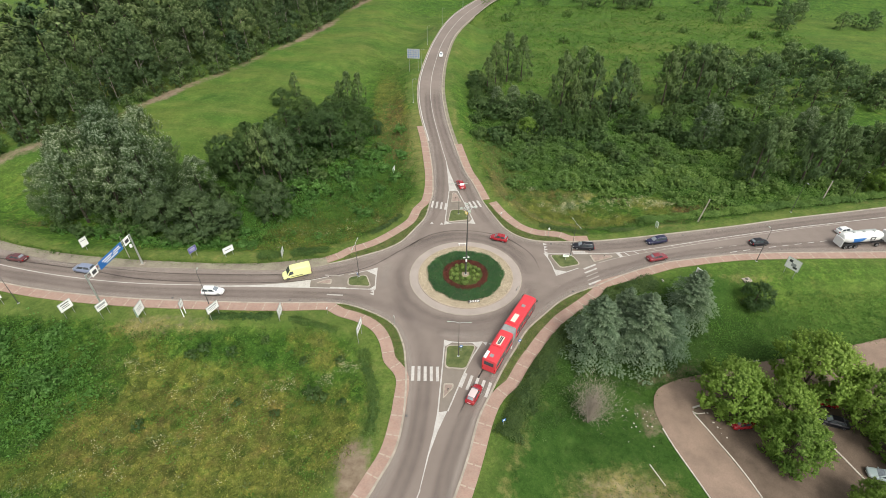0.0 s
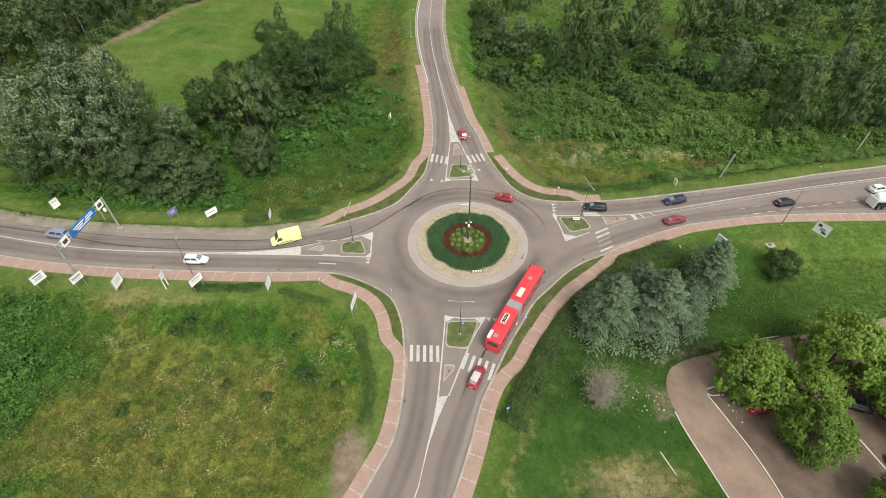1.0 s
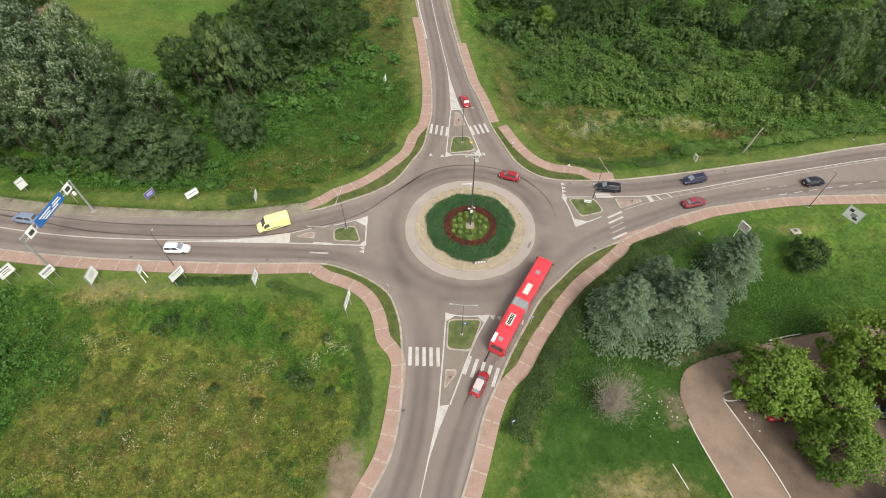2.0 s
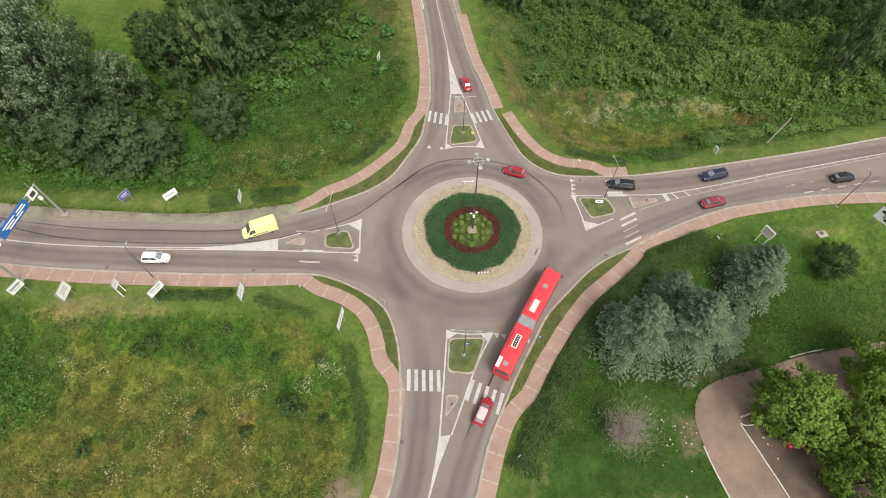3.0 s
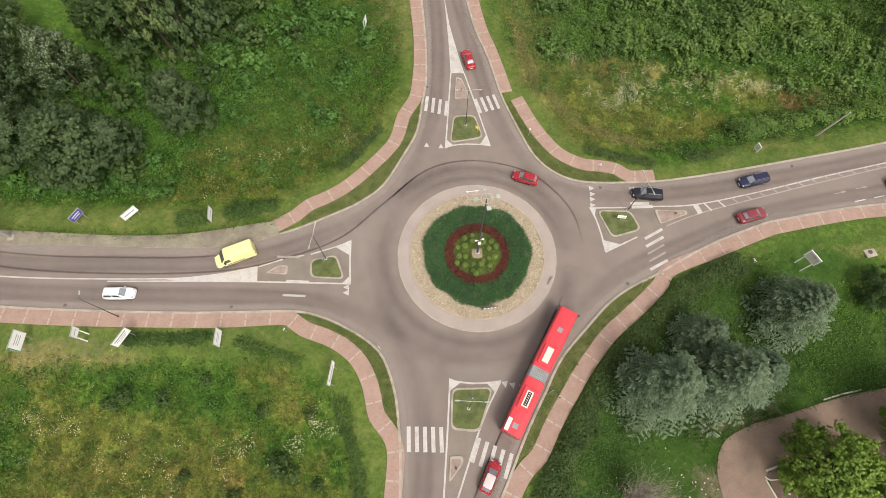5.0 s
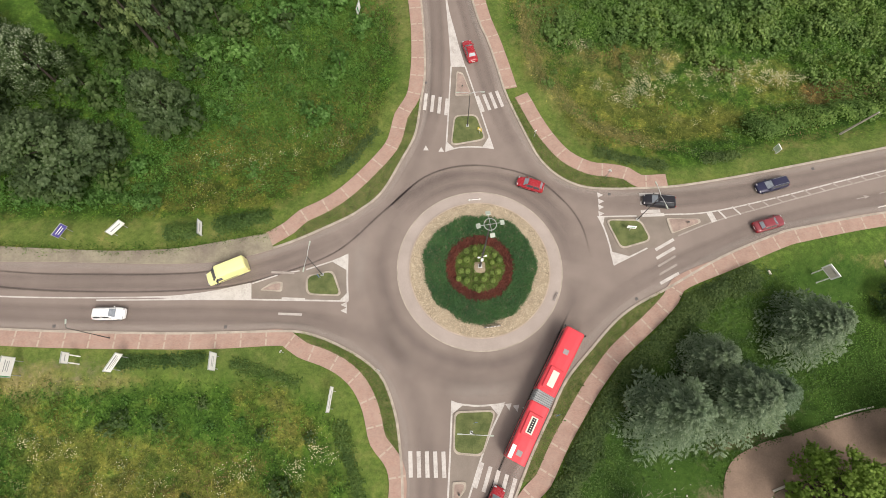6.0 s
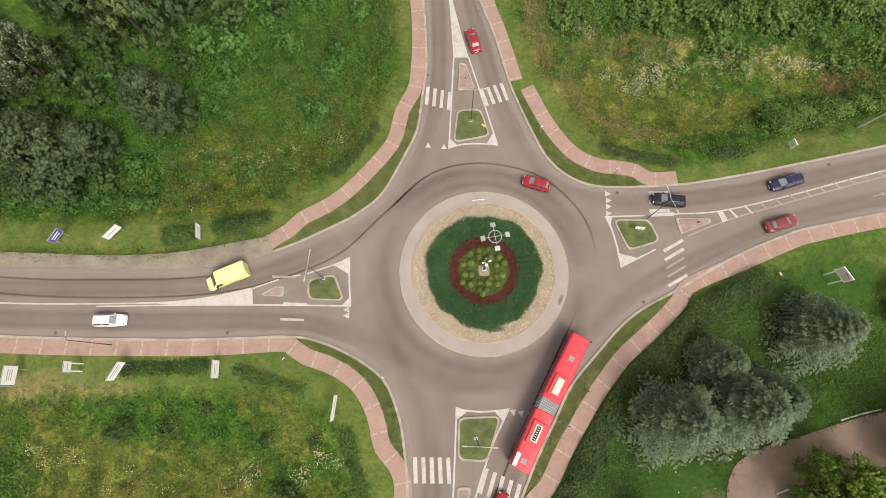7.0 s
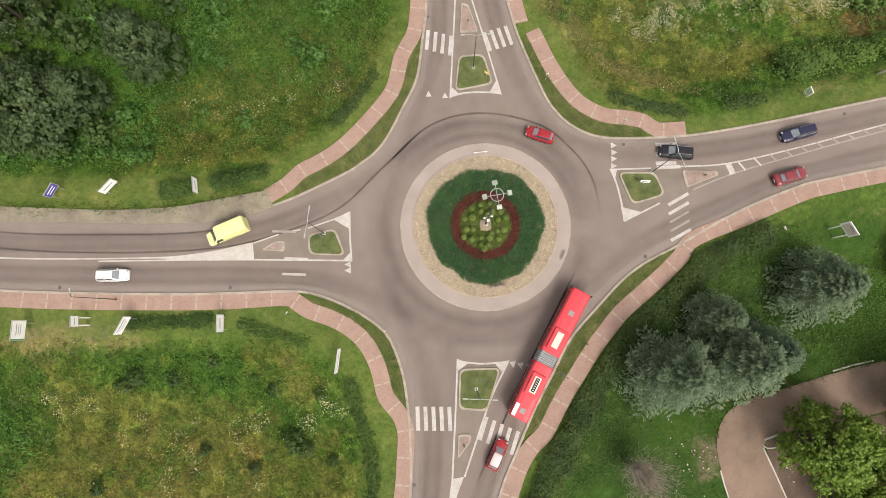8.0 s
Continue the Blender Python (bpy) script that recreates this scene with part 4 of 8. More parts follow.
trace("tyre_mark", [(-110, 7.8), (-80, 2.2), (-66, -0.9), (-50, -2.1), (-36, -1.9), (-27.2, -0.1), (-19.5, 3.0), (-13.3, 8.6), (-6.8, 14.3), (0.4, 15.9), (8.3, 14.0), (12.8, 10.1), (15.2, 6.0), (16, 1)], 0.42, RUBBER, 0.0085, skid)
trace("tyre_mark", [(-90, 5.2), (-66, 1.3), (-50, 0.4), (-40, 0.3), (-34, 0.9)], 0.40, RUBBER, 0.0085, skid)
trace("tyre_mark", [(-2.3, -33.5), (0.9, -27), (4.9, -19.3), (9.0, -12.0), (12.4, -6)], 0.36, CRACK, 0.0085, "dark tar-filled seam in the asphalt")
trace("tyre_mark", [(4.5, -25.5), (7.1, -19), (10.6, -12.3), (13.6, -8.2)], 0.30, CRACK, 0.0088, "dark tar-filled seam in the asphalt")
trace("dust_film", arc(16.6, 250, 290, 10), 3.0, DUST, 0.0092, "pale dust lying where no wheel runs")
trace("dust_film", arc(16.4, 160, 195, 10), 3.0, DUST, 0.0092, "pale dust lying where no wheel runs")
for line, off in ((KERB_NW, -0.5), (KERB_NE, -0.5), (KERB_SE, -0.6), (KERB_SW, -0.5)):
    near_line = line[(np.abs(line[:, 0]) < 120) & (line[:, 1] > -60) & (line[:, 1] < 190)]
    trace("dust_film", [tuple(p) for p in (near_line + sides(near_line) * off)[::6]], 1.3, DUST, 0.0095, "pale dust along the kerb")

# ---- road markings: each painted piece lies on the asphalt ----
markings = tagged(new("road_markings"), "worn white road paint on the asphalt", "road marking", kind="structure")


def stripe(name, pts, width, z=0.012, material=None):
    line = np.array(pts, float)
    if len(line) > 2:
        line = spline(pts)
    v, f = slab(line, width / 2, z, 0.004)
    return part(name, soup(name, v, f, material or WHITE_LINE), None, markings)


def fill(name, pts, z=0.0125, material=None):
    return part(name, solid(name, plate(pts, z), material or WHITE_LINE), None, markings)


def zebra(first, last, count, length, turn, width=0.5, material=None):
    """Bars from first to last, each turned by turn degrees from north."""
    d = Vector((-math.sin(radians(turn)), math.cos(radians(turn)))) * length / 2
    for k in range(count):
        p = Vector(first).lerp(Vector(last), k / (count - 1))
        stripe("zebra_bar", [tuple(p - d), tuple(p + d)], width, 0.014, material)


def yield_mark(x, y, turn, s=0.42):
    pts = [Vector((-s, -s)), Vector((s, -s)), Vector((0, s))]
    fill("yield_triangle", [tuple(Vector((x, y)) + Matrix.Rotation(radians(turn), 2) @ p) for p in pts], 0.014)


zebra((-6.75, 27.1), (-3.5, 26.1), 4, 3.0, -6)
zebra((1.75, 26.5), (4.8, 27.35), 4, 3.0, 16)
zebra((-9.35, -24.9), (-5.25, -25.05), 5, 3.0, 1)
zebra((-1.0, -26.35), (2.95, -28.25), 5, 3.0, -20, 0.48)
zebra((26.6, 2.75), (26.55, 1.5), 2, 3.2, -62, 0.42)
zebra((26.5, 0.3), (26.5, -0.9), 2, 3.0, -62, 0.30, FADED_LINE)
stripe("zebra_bar", [(25.1, -2.85), (27.9, -1.45)], 0.42, 0.014)
zebra((25.6, 10.5), (25.4, 7.85), 3, 2.8, -90, 0.5)
for x, y, m in ((-25.2, -3.75, WHITE_LINE), (-25.5, -5.8, THIN_PAINT), (-26.9, 0.05, FADED_LINE)):
    stripe("zebra_bar", [(x - 1.6, y + 0.1), (x + 1.6, y - 0.1)], 0.42 if m is WHITE_LINE else 0.32, 0.015, m)
for x, y, a in ((-6.8, 19.0, 0), (-4.5, 18.7, 0), (3.2, -18.5, 185), (4.2, -18.7, 188), (5.4, -18.9, 190), (6.7, -19.1, 192), (7.6, -19.4, 194),
                (18.5, 10.6, -90), (18.5, 9.6, -90), (18.4, 8.7, -90), (18.3, 7.7, -90), (-18.3, -4.7, 90), (-18.3, -5.5, 90)):
    yield_mark(x, y, a)
# north arm
stripe("edge_line", [(-3.8, 18.3), (-3.2, 25.5), (-2.55, 33.6)], 0.22)
stripe("edge_line", [(3.3, 18.7), (1.6, 25.8), (-0.3, 33.5)], 0.22)
stripe("edge_line", [(-3.8, 18.4), (-1.8, 18.95), (1.0, 18.95), (3.3, 18.7)], 0.24)
fill("corner_fill", [(-3.9, 18.2), (-2.5, 18.8), (-3.65, 20.0)])
fill("corner_fill", [(3.45, 18.5), (2.75, 20.6), (1.7, 18.9)])
fill("tail_fill", [(-2.6, 33.5), (-0.25, 33.4), (-1.1, 37.2), (-2.5, 44.5), (-3.2, 50.5), (-3.3, 50.5), (-2.95, 44.5), (-2.7, 38)])
stripe("centre_line", [(-3.3, 50.5), (-4.9, 62.8), (-7.4, 84.5), (-8.5, 105), (-7.6, 131), (-3.0, 173), (7.4, 218), (23, 259)], 0.16)
stripe("edge_line", [(-8.3, 62.8), (-11.3, 84.5), (-12.8, 105.7), (-11.9, 131.6), (-7.2, 173.3), (1.7, 217.5), (18, 260.3)], 0.30)
# south arm
stripe("edge_line", [(-4.0, -17.7), (-4.4, -23.2), (-5.15, -32.4)], 0.22)
stripe("edge_line", [(2.6, -18.1), (0.0, -23.0), (-3.6, -32.2)], 0.22)
stripe("edge_line", [(-4.0, -17.8), (-1.1, -18.25), (2.6, -18.1)], 0.22)
fill("corner_fill", [(-4.1, -17.5), (-2.6, -18.1), (-4.1, -19.2)])
fill("corner_fill", [(2.75, -17.9), (1.9, -19.6), (0.8, -18.2)])
fill("tail_fill", [(-5.25, -32.4), (-3.7, -32.2), (-5.2, -35.8), (-6.4, -39.5), (-7.5, -44.5), (-7.6, -44.5), (-6.6, -39.5), (-5.8, -35.8)])
stripe("centre_line", [(-7.5, -44.5), (-10.6, -53), (-21, -75), (-30.5, -100), (-46, -140)], 0.16)
# west arm
stripe("edge_line", [(-18.0, 2.4), (-17.95, -1.0), (-17.75, -4.2)], 0.24)
stripe("edge_line", [(-18.0, 2.4), (-19.9, 1.6), (-23.7, 0.4)], 0.20)
stripe("edge_line", [(-24.6, 0.25), (-26.4, 0.0)], 0.18)
stripe("edge_line", [(-27.6, -0.3), (-31.0, -1.4)], 0.20)
stripe("edge_line", [(-17.75, -4.2), (-30.9, -3.65)], 0.22)
stripe("edge_line", [(-31.2, -1.4), (-38, -2.6), (-46, -2.95), (-65.5, -2.3), (-80, -0.4), (-95, 3.0), (-120, 10.5)], 0.20)
stripe("edge_line", [(-30.9, -3.65), (-40.1, -3.4), (-52, -3.2)], 0.2, 0.0122)
fill("tail_fill", [(-31.1, -1.35), (-30.9, -3.6), (-36, -3.5), (-41.5, -3.3), (-44.0, -3.1), (-37, -2.4)], 0.0125)
fill("corner_fill", [(-17.9, 2.6), (-20.2, 1.5), (-18.1, 0.2)])
fill("corner_fill", [(-17.7, -4.35), (-18.9, -4.1), (-17.85, -3.0)])
# east arm
stripe("edge_line", [(17.8, 7.2), (23.3, 7.2)], 0.22)
stripe("edge_line", [(24.1, 7.25), (27.3, 7.3)], 0.5, 0.015)
stripe("edge_line", [(27.3, 7.3), (33.7, 7.5), (43.5, 9.4), (56.8, 12.5), (76.7, 16.7), (88.4, 18.8), (105, 21.8), (140, 28)], 0.20)
stripe("edge_line", [(28.7, 4.0), (34.3, 6.05), (43.3, 8.4), (56.5, 11.6), (76.1, 16.0), (90, 18.5)], 0.20, 0.012, FADED_LINE)
stripe("edge_line", [(19.1, 0.0), (24.1, 2.3)], 0.22)
stripe("edge_line", [(17.8, 7.2), (18.4, 5.4), (18.9, 2.6), (19.1, 0.0)], 0.24)
fill("corner_fill", [(19.1, -0.15), (18.75, 2.0), (21.6, 1.1)])
fill("corner_fill", [(17.6, 7.3), (18.7, 7.25), (18.3, 5.9)])
stripe("hatch_bar", [(33.8, 7.5), (34.3, 6.0)], 0.8, 0.016)
for k in range(26):
    x = 35.6 + k * 2.2
    upper = np.interp(x, (33.7, 43.5, 56.8, 76.7, 92), (7.5, 9.4, 12.5, 16.7, 19.5))
    lower = np.interp(x, (34.3, 43.3, 56.5, 76.1, 90), (6.05, 8.4, 11.6, 16.0, 18.5))
    stripe("hatch_bar", [(x - 0.5, upper - 0.05), (x + 0.5, lower + 0.05)], 0.24, 0.0155, WHITE_LINE if k < 2 else FADED_LINE)
for k in range(13):
    x = 58.3 + k * 3.15
    y = np.interp(x, (58.3, 65.7, 81, 100), (7.6, 9.0, 11.6, 14.2))
    stripe("lane_dash", [(x, y), (x + 1.7, y + 0.33)], 0.15)
for x, y in ((55.6, 9.0), (59.2, 9.8)):
    stripe("arrow_shaft", [(x, y), (x + 1.3, y + 0.26)], 0.14, 0.012, FADED_LINE)
    fill("arrow_head", [(x + 1.25, y + 0.0), (x + 2.0, y + 0.40), (x + 1.12, y + 0.56)], 0.0125, FADED_LINE)

# ---- traffic islands ----
def island(name, corners, small, label):
    """A splitter island: asphalt between the lines, a kerbed grass bed and a small kerbed nose."""
    ob = tagged(new(name), label, "traffic island", "splitter islands", "structure")
    rim = rounded(corners, 0.9, 5)
    part("kerb", solid("kerb", plate(rim, 0.14, 0.2), KERB), None, ob)
    part("grass_bed", solid("grass_bed", plate(rounded(inset(corners, 0.34), 0.8, 5), 0.165, 0.03), ISLAND_GRASS), None, ob)
    nose = rounded(small, 0.35, 4)
    part("nose_kerb", solid("nose_kerb", plate(nose, 0.12, 0.2), KERB), None, ob)
    part("nose_paving", solid("nose_paving", plate(rounded(inset(small, 0.38), 0.25, 4), 0.135, 0.02), PINK), None, ob)
    return ob


island("island_north", [(-2.4, 24.5), (1.15, 24.6), (2.35, 20.1), (-3.1, 19.2)], [(-1.7, 32.6), (-0.7, 32.2), (0.5, 28.0), (-2.1, 27.9)], "kerbed grass island with a yellow sign")
island("island_south", [(-3.8, -18.8), (1.6, -18.8), (-0.4, -24.3), (-4.1, -23.9)], [(-4.25, -27.0), (-2.6, -27.0), (-2.55, -27.8), (-4.4, -30.0)], "kerbed grass island with a street lamp")
island("island_west", [(-23.7, -0.5), (-19.9, 0.25), (-18.55, -3.5), (-23.5, -3.2)], [(-29.9, -2.4), (-28.1, -1.2), (-26.7, -1.3), (-26.8, -2.7)], "kerbed grass island with a street lamp")
island("island_east", [(18.7, 6.75), (23.8, 6.6), (24.9, 3.4), (20.3, 2.15)], [(27.4, 6.7), (32.2, 6.5), (32.3, 5.9), (27.8, 4.3)], "kerbed grass island with a street lamp")
for nm, pts in (("north", [(-3.7, 18.5), (3.2, 18.8), (-0.35, 33.4), (-2.55, 33.5)]), ("south", [(-3.95, -17.9), (2.5, -18.2), (-3.65, -32.1), (-5.1, -32.3)]),
                ("west", [(-18.0, 2.2), (-17.8, -4.1), (-30.9, -3.5), (-31.1, -1.5)]), ("east", [(17.9, 7.1), (33.6, 7.4), (34.2, 6.1), (19.2, 0.1), (18.7, 3.6)])):
    tagged(new("island_surface_" + nm, solid("island_surface", plate(pts, 0.0098), ISLAND)), "pale asphalt between the island's white lines", "traffic island", kind="structure")

# ---- the round middle: apron, stone edge, gravel, planting ----
MID_X = 0.37


def centred(ob):
    """Sets a part of the round middle on its centre."""
    ob.matrix_basis = Matrix.Translation((MID_X, 0, 0)) @ ob.matrix_basis
    return ob


apron = centred(tagged(new("apron", soup("apron", *disc(9.2, 11.35, 0.05, depth=0.2), APRON)), "pale concrete truck apron round the middle", "apron", kind="structure"))
centred(tagged(new("apron_edge", soup("apron_edge", *disc(11.3, 11.5, 0.045, depth=0.2), KERB)), "flush kerb round the truck apron", "kerb", kind="structure"))
centred(tagged(new("ring_kerb", soup("ring_kerb", *disc(9.62, 9.78, 0.2, depth=0.2), BAND)), "raised pale stone ring kerb", "kerb", kind="structure"))
centred(tagged(new("gravel_ring", soup("gravel_ring", *disc(4.0, 9.64, 0.16), RING_SAND)), "ring of pale tan gravel", "gravel", kind="structure"))
centred(tagged(new("mulch_bed", soup("mulch_bed", *disc(0.9, 5.0, 0.22, wobble=0.15), MULCH)), "round bed of red-brown mulch", "flower bed", kind="structure"))
centred(tagged(new("inner_bed", soup("inner_bed", *disc(0.0, 3.5, 0.25, wobble=0.25), VERGE)), "green inner bed round the mast", "flower bed", kind="structure"))

rng = np.random.default_rng(4)


def tufts(points, size, lean, rng, aspect=0.4, count=3, up=0.5, spread=0.25, z0=0.0, tall=None):
    """Leaf-shaped quads: count at each point, of random turn, leaning from upright by lean. Returns points and faces."""
    n = len(points) * count
    base = np.repeat(points, count, axis=0) + np.c_[rng.normal(0, spread, (n, 2)), np.zeros(n)]
    a = rng.uniform(0, math.tau, n)
    tilt = np.clip(rng.normal(lean, 0.22, n), 0.02, 1.5)
    axis = np.c_[np.cos(a) * np.sin(tilt), np.sin(a) * np.sin(tilt), np.cos(tilt)]
    b = a + math.pi / 2 + rng.normal(0, 0.5, n)
    side = np.c_[np.cos(b), np.sin(b), rng.normal(0, 0.3, n)]
    s = size * rng.uniform(0.6, 1.4, n)[:, None]
    base[:, 2] += z0 + (rng.uniform(0, up, n) if tall is None else rng.uniform(0, 1, n) * np.repeat(tall, count))
    v = np.stack([base, base + axis * s * 0.5 + side * s * aspect * 0.5, base + axis * s, base + axis * s * 0.5 - side * s * aspect * 0.5], 1)
    return v.reshape(-1, 3), np.arange(n * 4).reshape(-1, 4)


def polar(rng, n, r0, r1, wobble=0.0):
    a, r = rng.uniform(0, math.tau, n), np.sqrt(rng.uniform(r0 ** 2, r1 ** 2, n))
    if wobble:
        r += (r - r0) / (r1 - r0) * wobble * (np.sin(3 * a) + 0.8 * np.sin(7 * a + 1) + 0.7 * np.sin(13 * a + 2))
    return np.c_[r * np.cos(a), r * np.sin(a)]


p = polar(rng, 9600, 4.75, 7.72, 0.16)
centred(tagged(new("juniper_ring", soup("juniper_ring", *tufts(np.c_[p, np.full(len(p), 0.18)], 0.24, 0.95, rng, 0.36, 4, 0.32, 0.10), LEAF_JUNIPER)), "dense dark green juniper ring", "shrubs", kind="stuff"))
p = polar(rng, 3600, 3.5, 4.75, 0.05)
centred(tagged(new("russet_ring", soup("russet_ring", *tufts(np.c_[p, np.full(len(p), 0.22)], 0.18, 1.15, rng, 0.6, 3, 0.16, 0.08), LEAF_RED)), "ring of low russet plants", "flowers", kind="stuff"))
p = polar(rng, 2200, 0.9, 3.4)
centred(tagged(new("bed_grass", soup("bed_grass", *tufts(np.c_[p, np.full(len(p), 0.24)], 0.18, 1.0, rng, 0.4, 3, 0.05, 0.08), BED_GREEN)), "fresh green ground cover between the ball shrubs", "ground cover", kind="stuff"))


def pebbles(points, size, z):
    n = len(points)
    s = size * rng.uniform(0.5, 1.3, (n, 1, 1)) * rng.uniform(0.7, 1.2, (n, 1, 3))
    o = np.array([[1, 0, 0], [0, 1, 0], [-1, 0, 0], [0, -1, 0], [0, 0, 0.7]], float)[None]
    v = np.c_[points, np.full(n, z)][:, None, :] + o * s
    f = (np.arange(n) * 5)[:, None, None] + np.array([[0, 1, 4], [1, 2, 4], [2, 3, 4], [3, 0, 4]])[None]
    return v.reshape(-1, 3), f.reshape(-1, 3)


centred(tagged(new("loose_stones", soup("loose_stones", *pebbles(polar(rng, 7600, 7.2, 9.58), 0.085, 0.16), PEBBLE)), "loose tan pebbles of the gravel ring", "pebbles", kind="stuff"))
centred(tagged(new("mast_footing", solid("mast_footing", boxed(-0.75, 0.75, -0.75, 0.75, 0.2, 0.30, bevel=0.02), RING_SAND)), "square sandy footing round the mast", "footing", kind="structure"))


def leaf_ball(rng, n, centre, r, size, squash=1.0, aspect=0.6):
    """Leaves over a ball, facing outwards and a little every way."""
    d = rng.normal(0, 1, (n, 3))
    d /= np.linalg.norm(d, axis=1)[:, None]
    pos = np.asarray(centre) + d * np.array([r[0], r[1], r[2]]) * rng.uniform(0.85, 1.04, (n, 1))
    nrm = d + rng.normal(0, 0.3, (n, 3))
    return leaves(rng, pos, nrm, size, aspect)


def leaves(rng, pos, nrm, size, aspect=0.6, along=None):
    n = len(pos)
    nrm = nrm / (np.linalg.norm(nrm, axis=1)[:, None] + 1e-9)
    t = rng.normal(0, 1, (n, 3)) if along is None else along + rng.normal(0, 0.35, (n, 3))
    t -= nrm * (t * nrm).sum(1)[:, None]
    t /= np.linalg.norm(t, axis=1)[:, None] + 1e-9
    s = np.cross(nrm, t)
    k = size * rng.uniform(0.6, 1.4, (n, 1)) * 0.5
    v = np.stack([pos - t * k, pos + s * k * aspect - nrm * k * 0.2, pos + t * k, pos - s * k * aspect - nrm * k * 0.2], 1)
    return v.reshape(-1, 3)


def quads(v):
    return v, np.arange(len(v)).reshape(-1, 4)


def ball_shrub(m):
    ob = thing("ball_shrub", m, "clipped yellow-green ball shrub in the round bed", "shrub", "ball shrubs of the round bed")
    stem = tube(bmesh.new(), [(0, 0, 0), (0, 0, 0.5)], [0.05, 0.04], 6)
    part("stem", stem, BARK, ob)
    part("crown", soup("crown", *quads(leaf_ball(rng, 420, (0, 0, 0.62), (0.40, 0.40, 0.38), 0.11)), LEAF_BALL), None, ob)
    return ob


first = ball_shrub(pose(0.4 + MID_X, 1.35, 0.22))
spots = [(2.75, a + 10) for a in range(0, 360, 30)] + [(1.85, a) for a in range(20, 380, 45)] + [(3.35, 208), (3.2, 258), (1.3, 300)]
for r, a in spots:
    r, a, s = r + rng.uniform(-0.2, 0.2), a + rng.uniform(-7, 7), rng.uniform(0.8, 1.15)
    m = pose(MID_X + r * math.cos(radians(a)), r * math.sin(radians(a)), 0.22, 0, 0, rng.uniform(0, 360)) @ Matrix.Scale(s, 4)
    copy_thing(first, m)

# mast with four floodlights on a ring
mast = thing("light_mast", pose(0.05 + MID_X, 0.2, 0.25), "tall grey light mast with a ring of floodlights", "light mast")
part("base_plate", boxed(-0.3, 0.3, -0.3, 0.3, 0.05, 0.10, bevel=0.01), STEEL, mast)
part("pole", tube(bmesh.new(), [(0, 0, 0.05), (0, 0, 5), (0, 0, 10), (0, 0, 16.1)], [0.16, 0.13, 0.105, 0.075], 12), POLE_DARK, mast)
ringbm = bmesh.new()
for i in range(24):
    a, b = (math.tau * k / 24 for k in (i, i + 1))
    tube(ringbm, [(0.68 * math.cos(a), 0.68 * math.sin(a), 16.1), (0.68 * math.cos(b), 0.68 * math.sin(b), 16.1)], [0.045, 0.045], 6)
part("ring", ringbm, STEEL, mast)
for k in range(4):
    a = math.radians(90 * k + 8)
    c, s = math.cos(a), math.sin(a)
    part("spoke", tube(bmesh.new(), [(0, 0, 16.1), (1.1 * c, 1.1 * s, 16.15)], [0.035, 0.03], 6), STEEL, mast)
    bm = boxed(-0.24, 0.24, -0.27, 0.27, -0.09, 0.09, bevel=0.03)
    bm.transform(Matrix.Translation((1.3 * c, 1.3 * s, 16.15)) @ Matrix.Rotation(a, 4, "Z") @ Matrix.Rotation(radians(18), 4, "Y"))
    head = part("floodlight", bm, LAMP_HEAD, mast)
    bm = boxed(-0.19, 0.19, -0.22, 0.22, -0.105, -0.09)
    bm.transform(Matrix.Translation((1.3 * c, 1.3 * s, 16.15)) @ Matrix.Rotation(a, 4, "Z") @ Matrix.Rotation(radians(18), 4, "Y"))
    part("lens", bm, LAMP_CLEAR, head)
part("cross_bar", tube(bmesh.new(), [(-0.5, -0.1, 4.3), (0.5, 0.12, 4.3)], [0.035, 0.035], 6), SIGN_WHITE, mast, "white cross bar")
for x, y in ((-0.48, -0.1), (0.48, 0.12), (0.1, 0.42)):
    part("camera_housing", boxed(x - 0.14, x + 0.14, y - 0.09, y + 0.09, 4.25, 4.44, bevel=0.03), SIGN_WHITE, mast, "white camera housing")
part("control_box", boxed(-0.17, 0.17, -0.42, -0.14, 3.55, 4.1, bevel=0.03), SIGN_WHITE, mast, "white control box")


def chevron_sign(m, label):
    ob = thing("chevron_sign", m, label, "road sign", "chevron signs")
    part("panel", boxed(-1.1, 1.1, -0.025, 0.025, 0.25, 0.80, bevel=0.008), INK, ob)
    for x in (-0.8, 0.8):
        part("post", tube(bmesh.new(), [(x, 0.06, 0), (x, 0.06, 0.7)], [0.035, 0.035], 6), STEEL, ob)
    for k in range(4):
        x = -0.88 + k * 0.48
        bm = bmesh.new()
        for s in (1, -1):
            q = [bm.verts.new((x + dx, -0.030, 0.525 + s * dz)) for dx, dz in ((0, 0.26), (0.29, 0.26), (0.47, 0), (0.18, 0))]
            bm.faces.new(q if s > 0 else q[::-1])
        part("arrow", bm, SIGN_WHITE, ob)
    return ob


chev = chevron_sign(pose(1.65, -8.3, 0.15, 0, 0, 6), "low black and white chevron sign on the gravel ring")
copy_thing(chev, pose(10.5, -4.4, 0.05, 0, 0, 62) @ Matrix.Scale(0.6, 4))
rail = thing("white_board", pose(0.1, 10.1, 0.05, 0, 0, 4), "low white board on two posts on the apron", "road sign", "chevron signs")
part("panel", boxed(-0.95, 0.95, -0.02, 0.02, 0.42, 0.60, bevel=0.006), SIGN_WHITE, rail)
for x in (-0.7, 0.7):
    part("post", tube(bmesh.new(), [(x, 0.05, 0), (x, 0.05, 0.62)], [0.04, 0.04], 6), SIGN_WHITE, rail)

# ---- vegetation ----
def soften(me, nrm):
    """Shades the leaves by the roundness of the clump that they belong to."""
    me.shade_smooth()
    me.normals_split_custom_set_from_vertices(nrm.tolist())


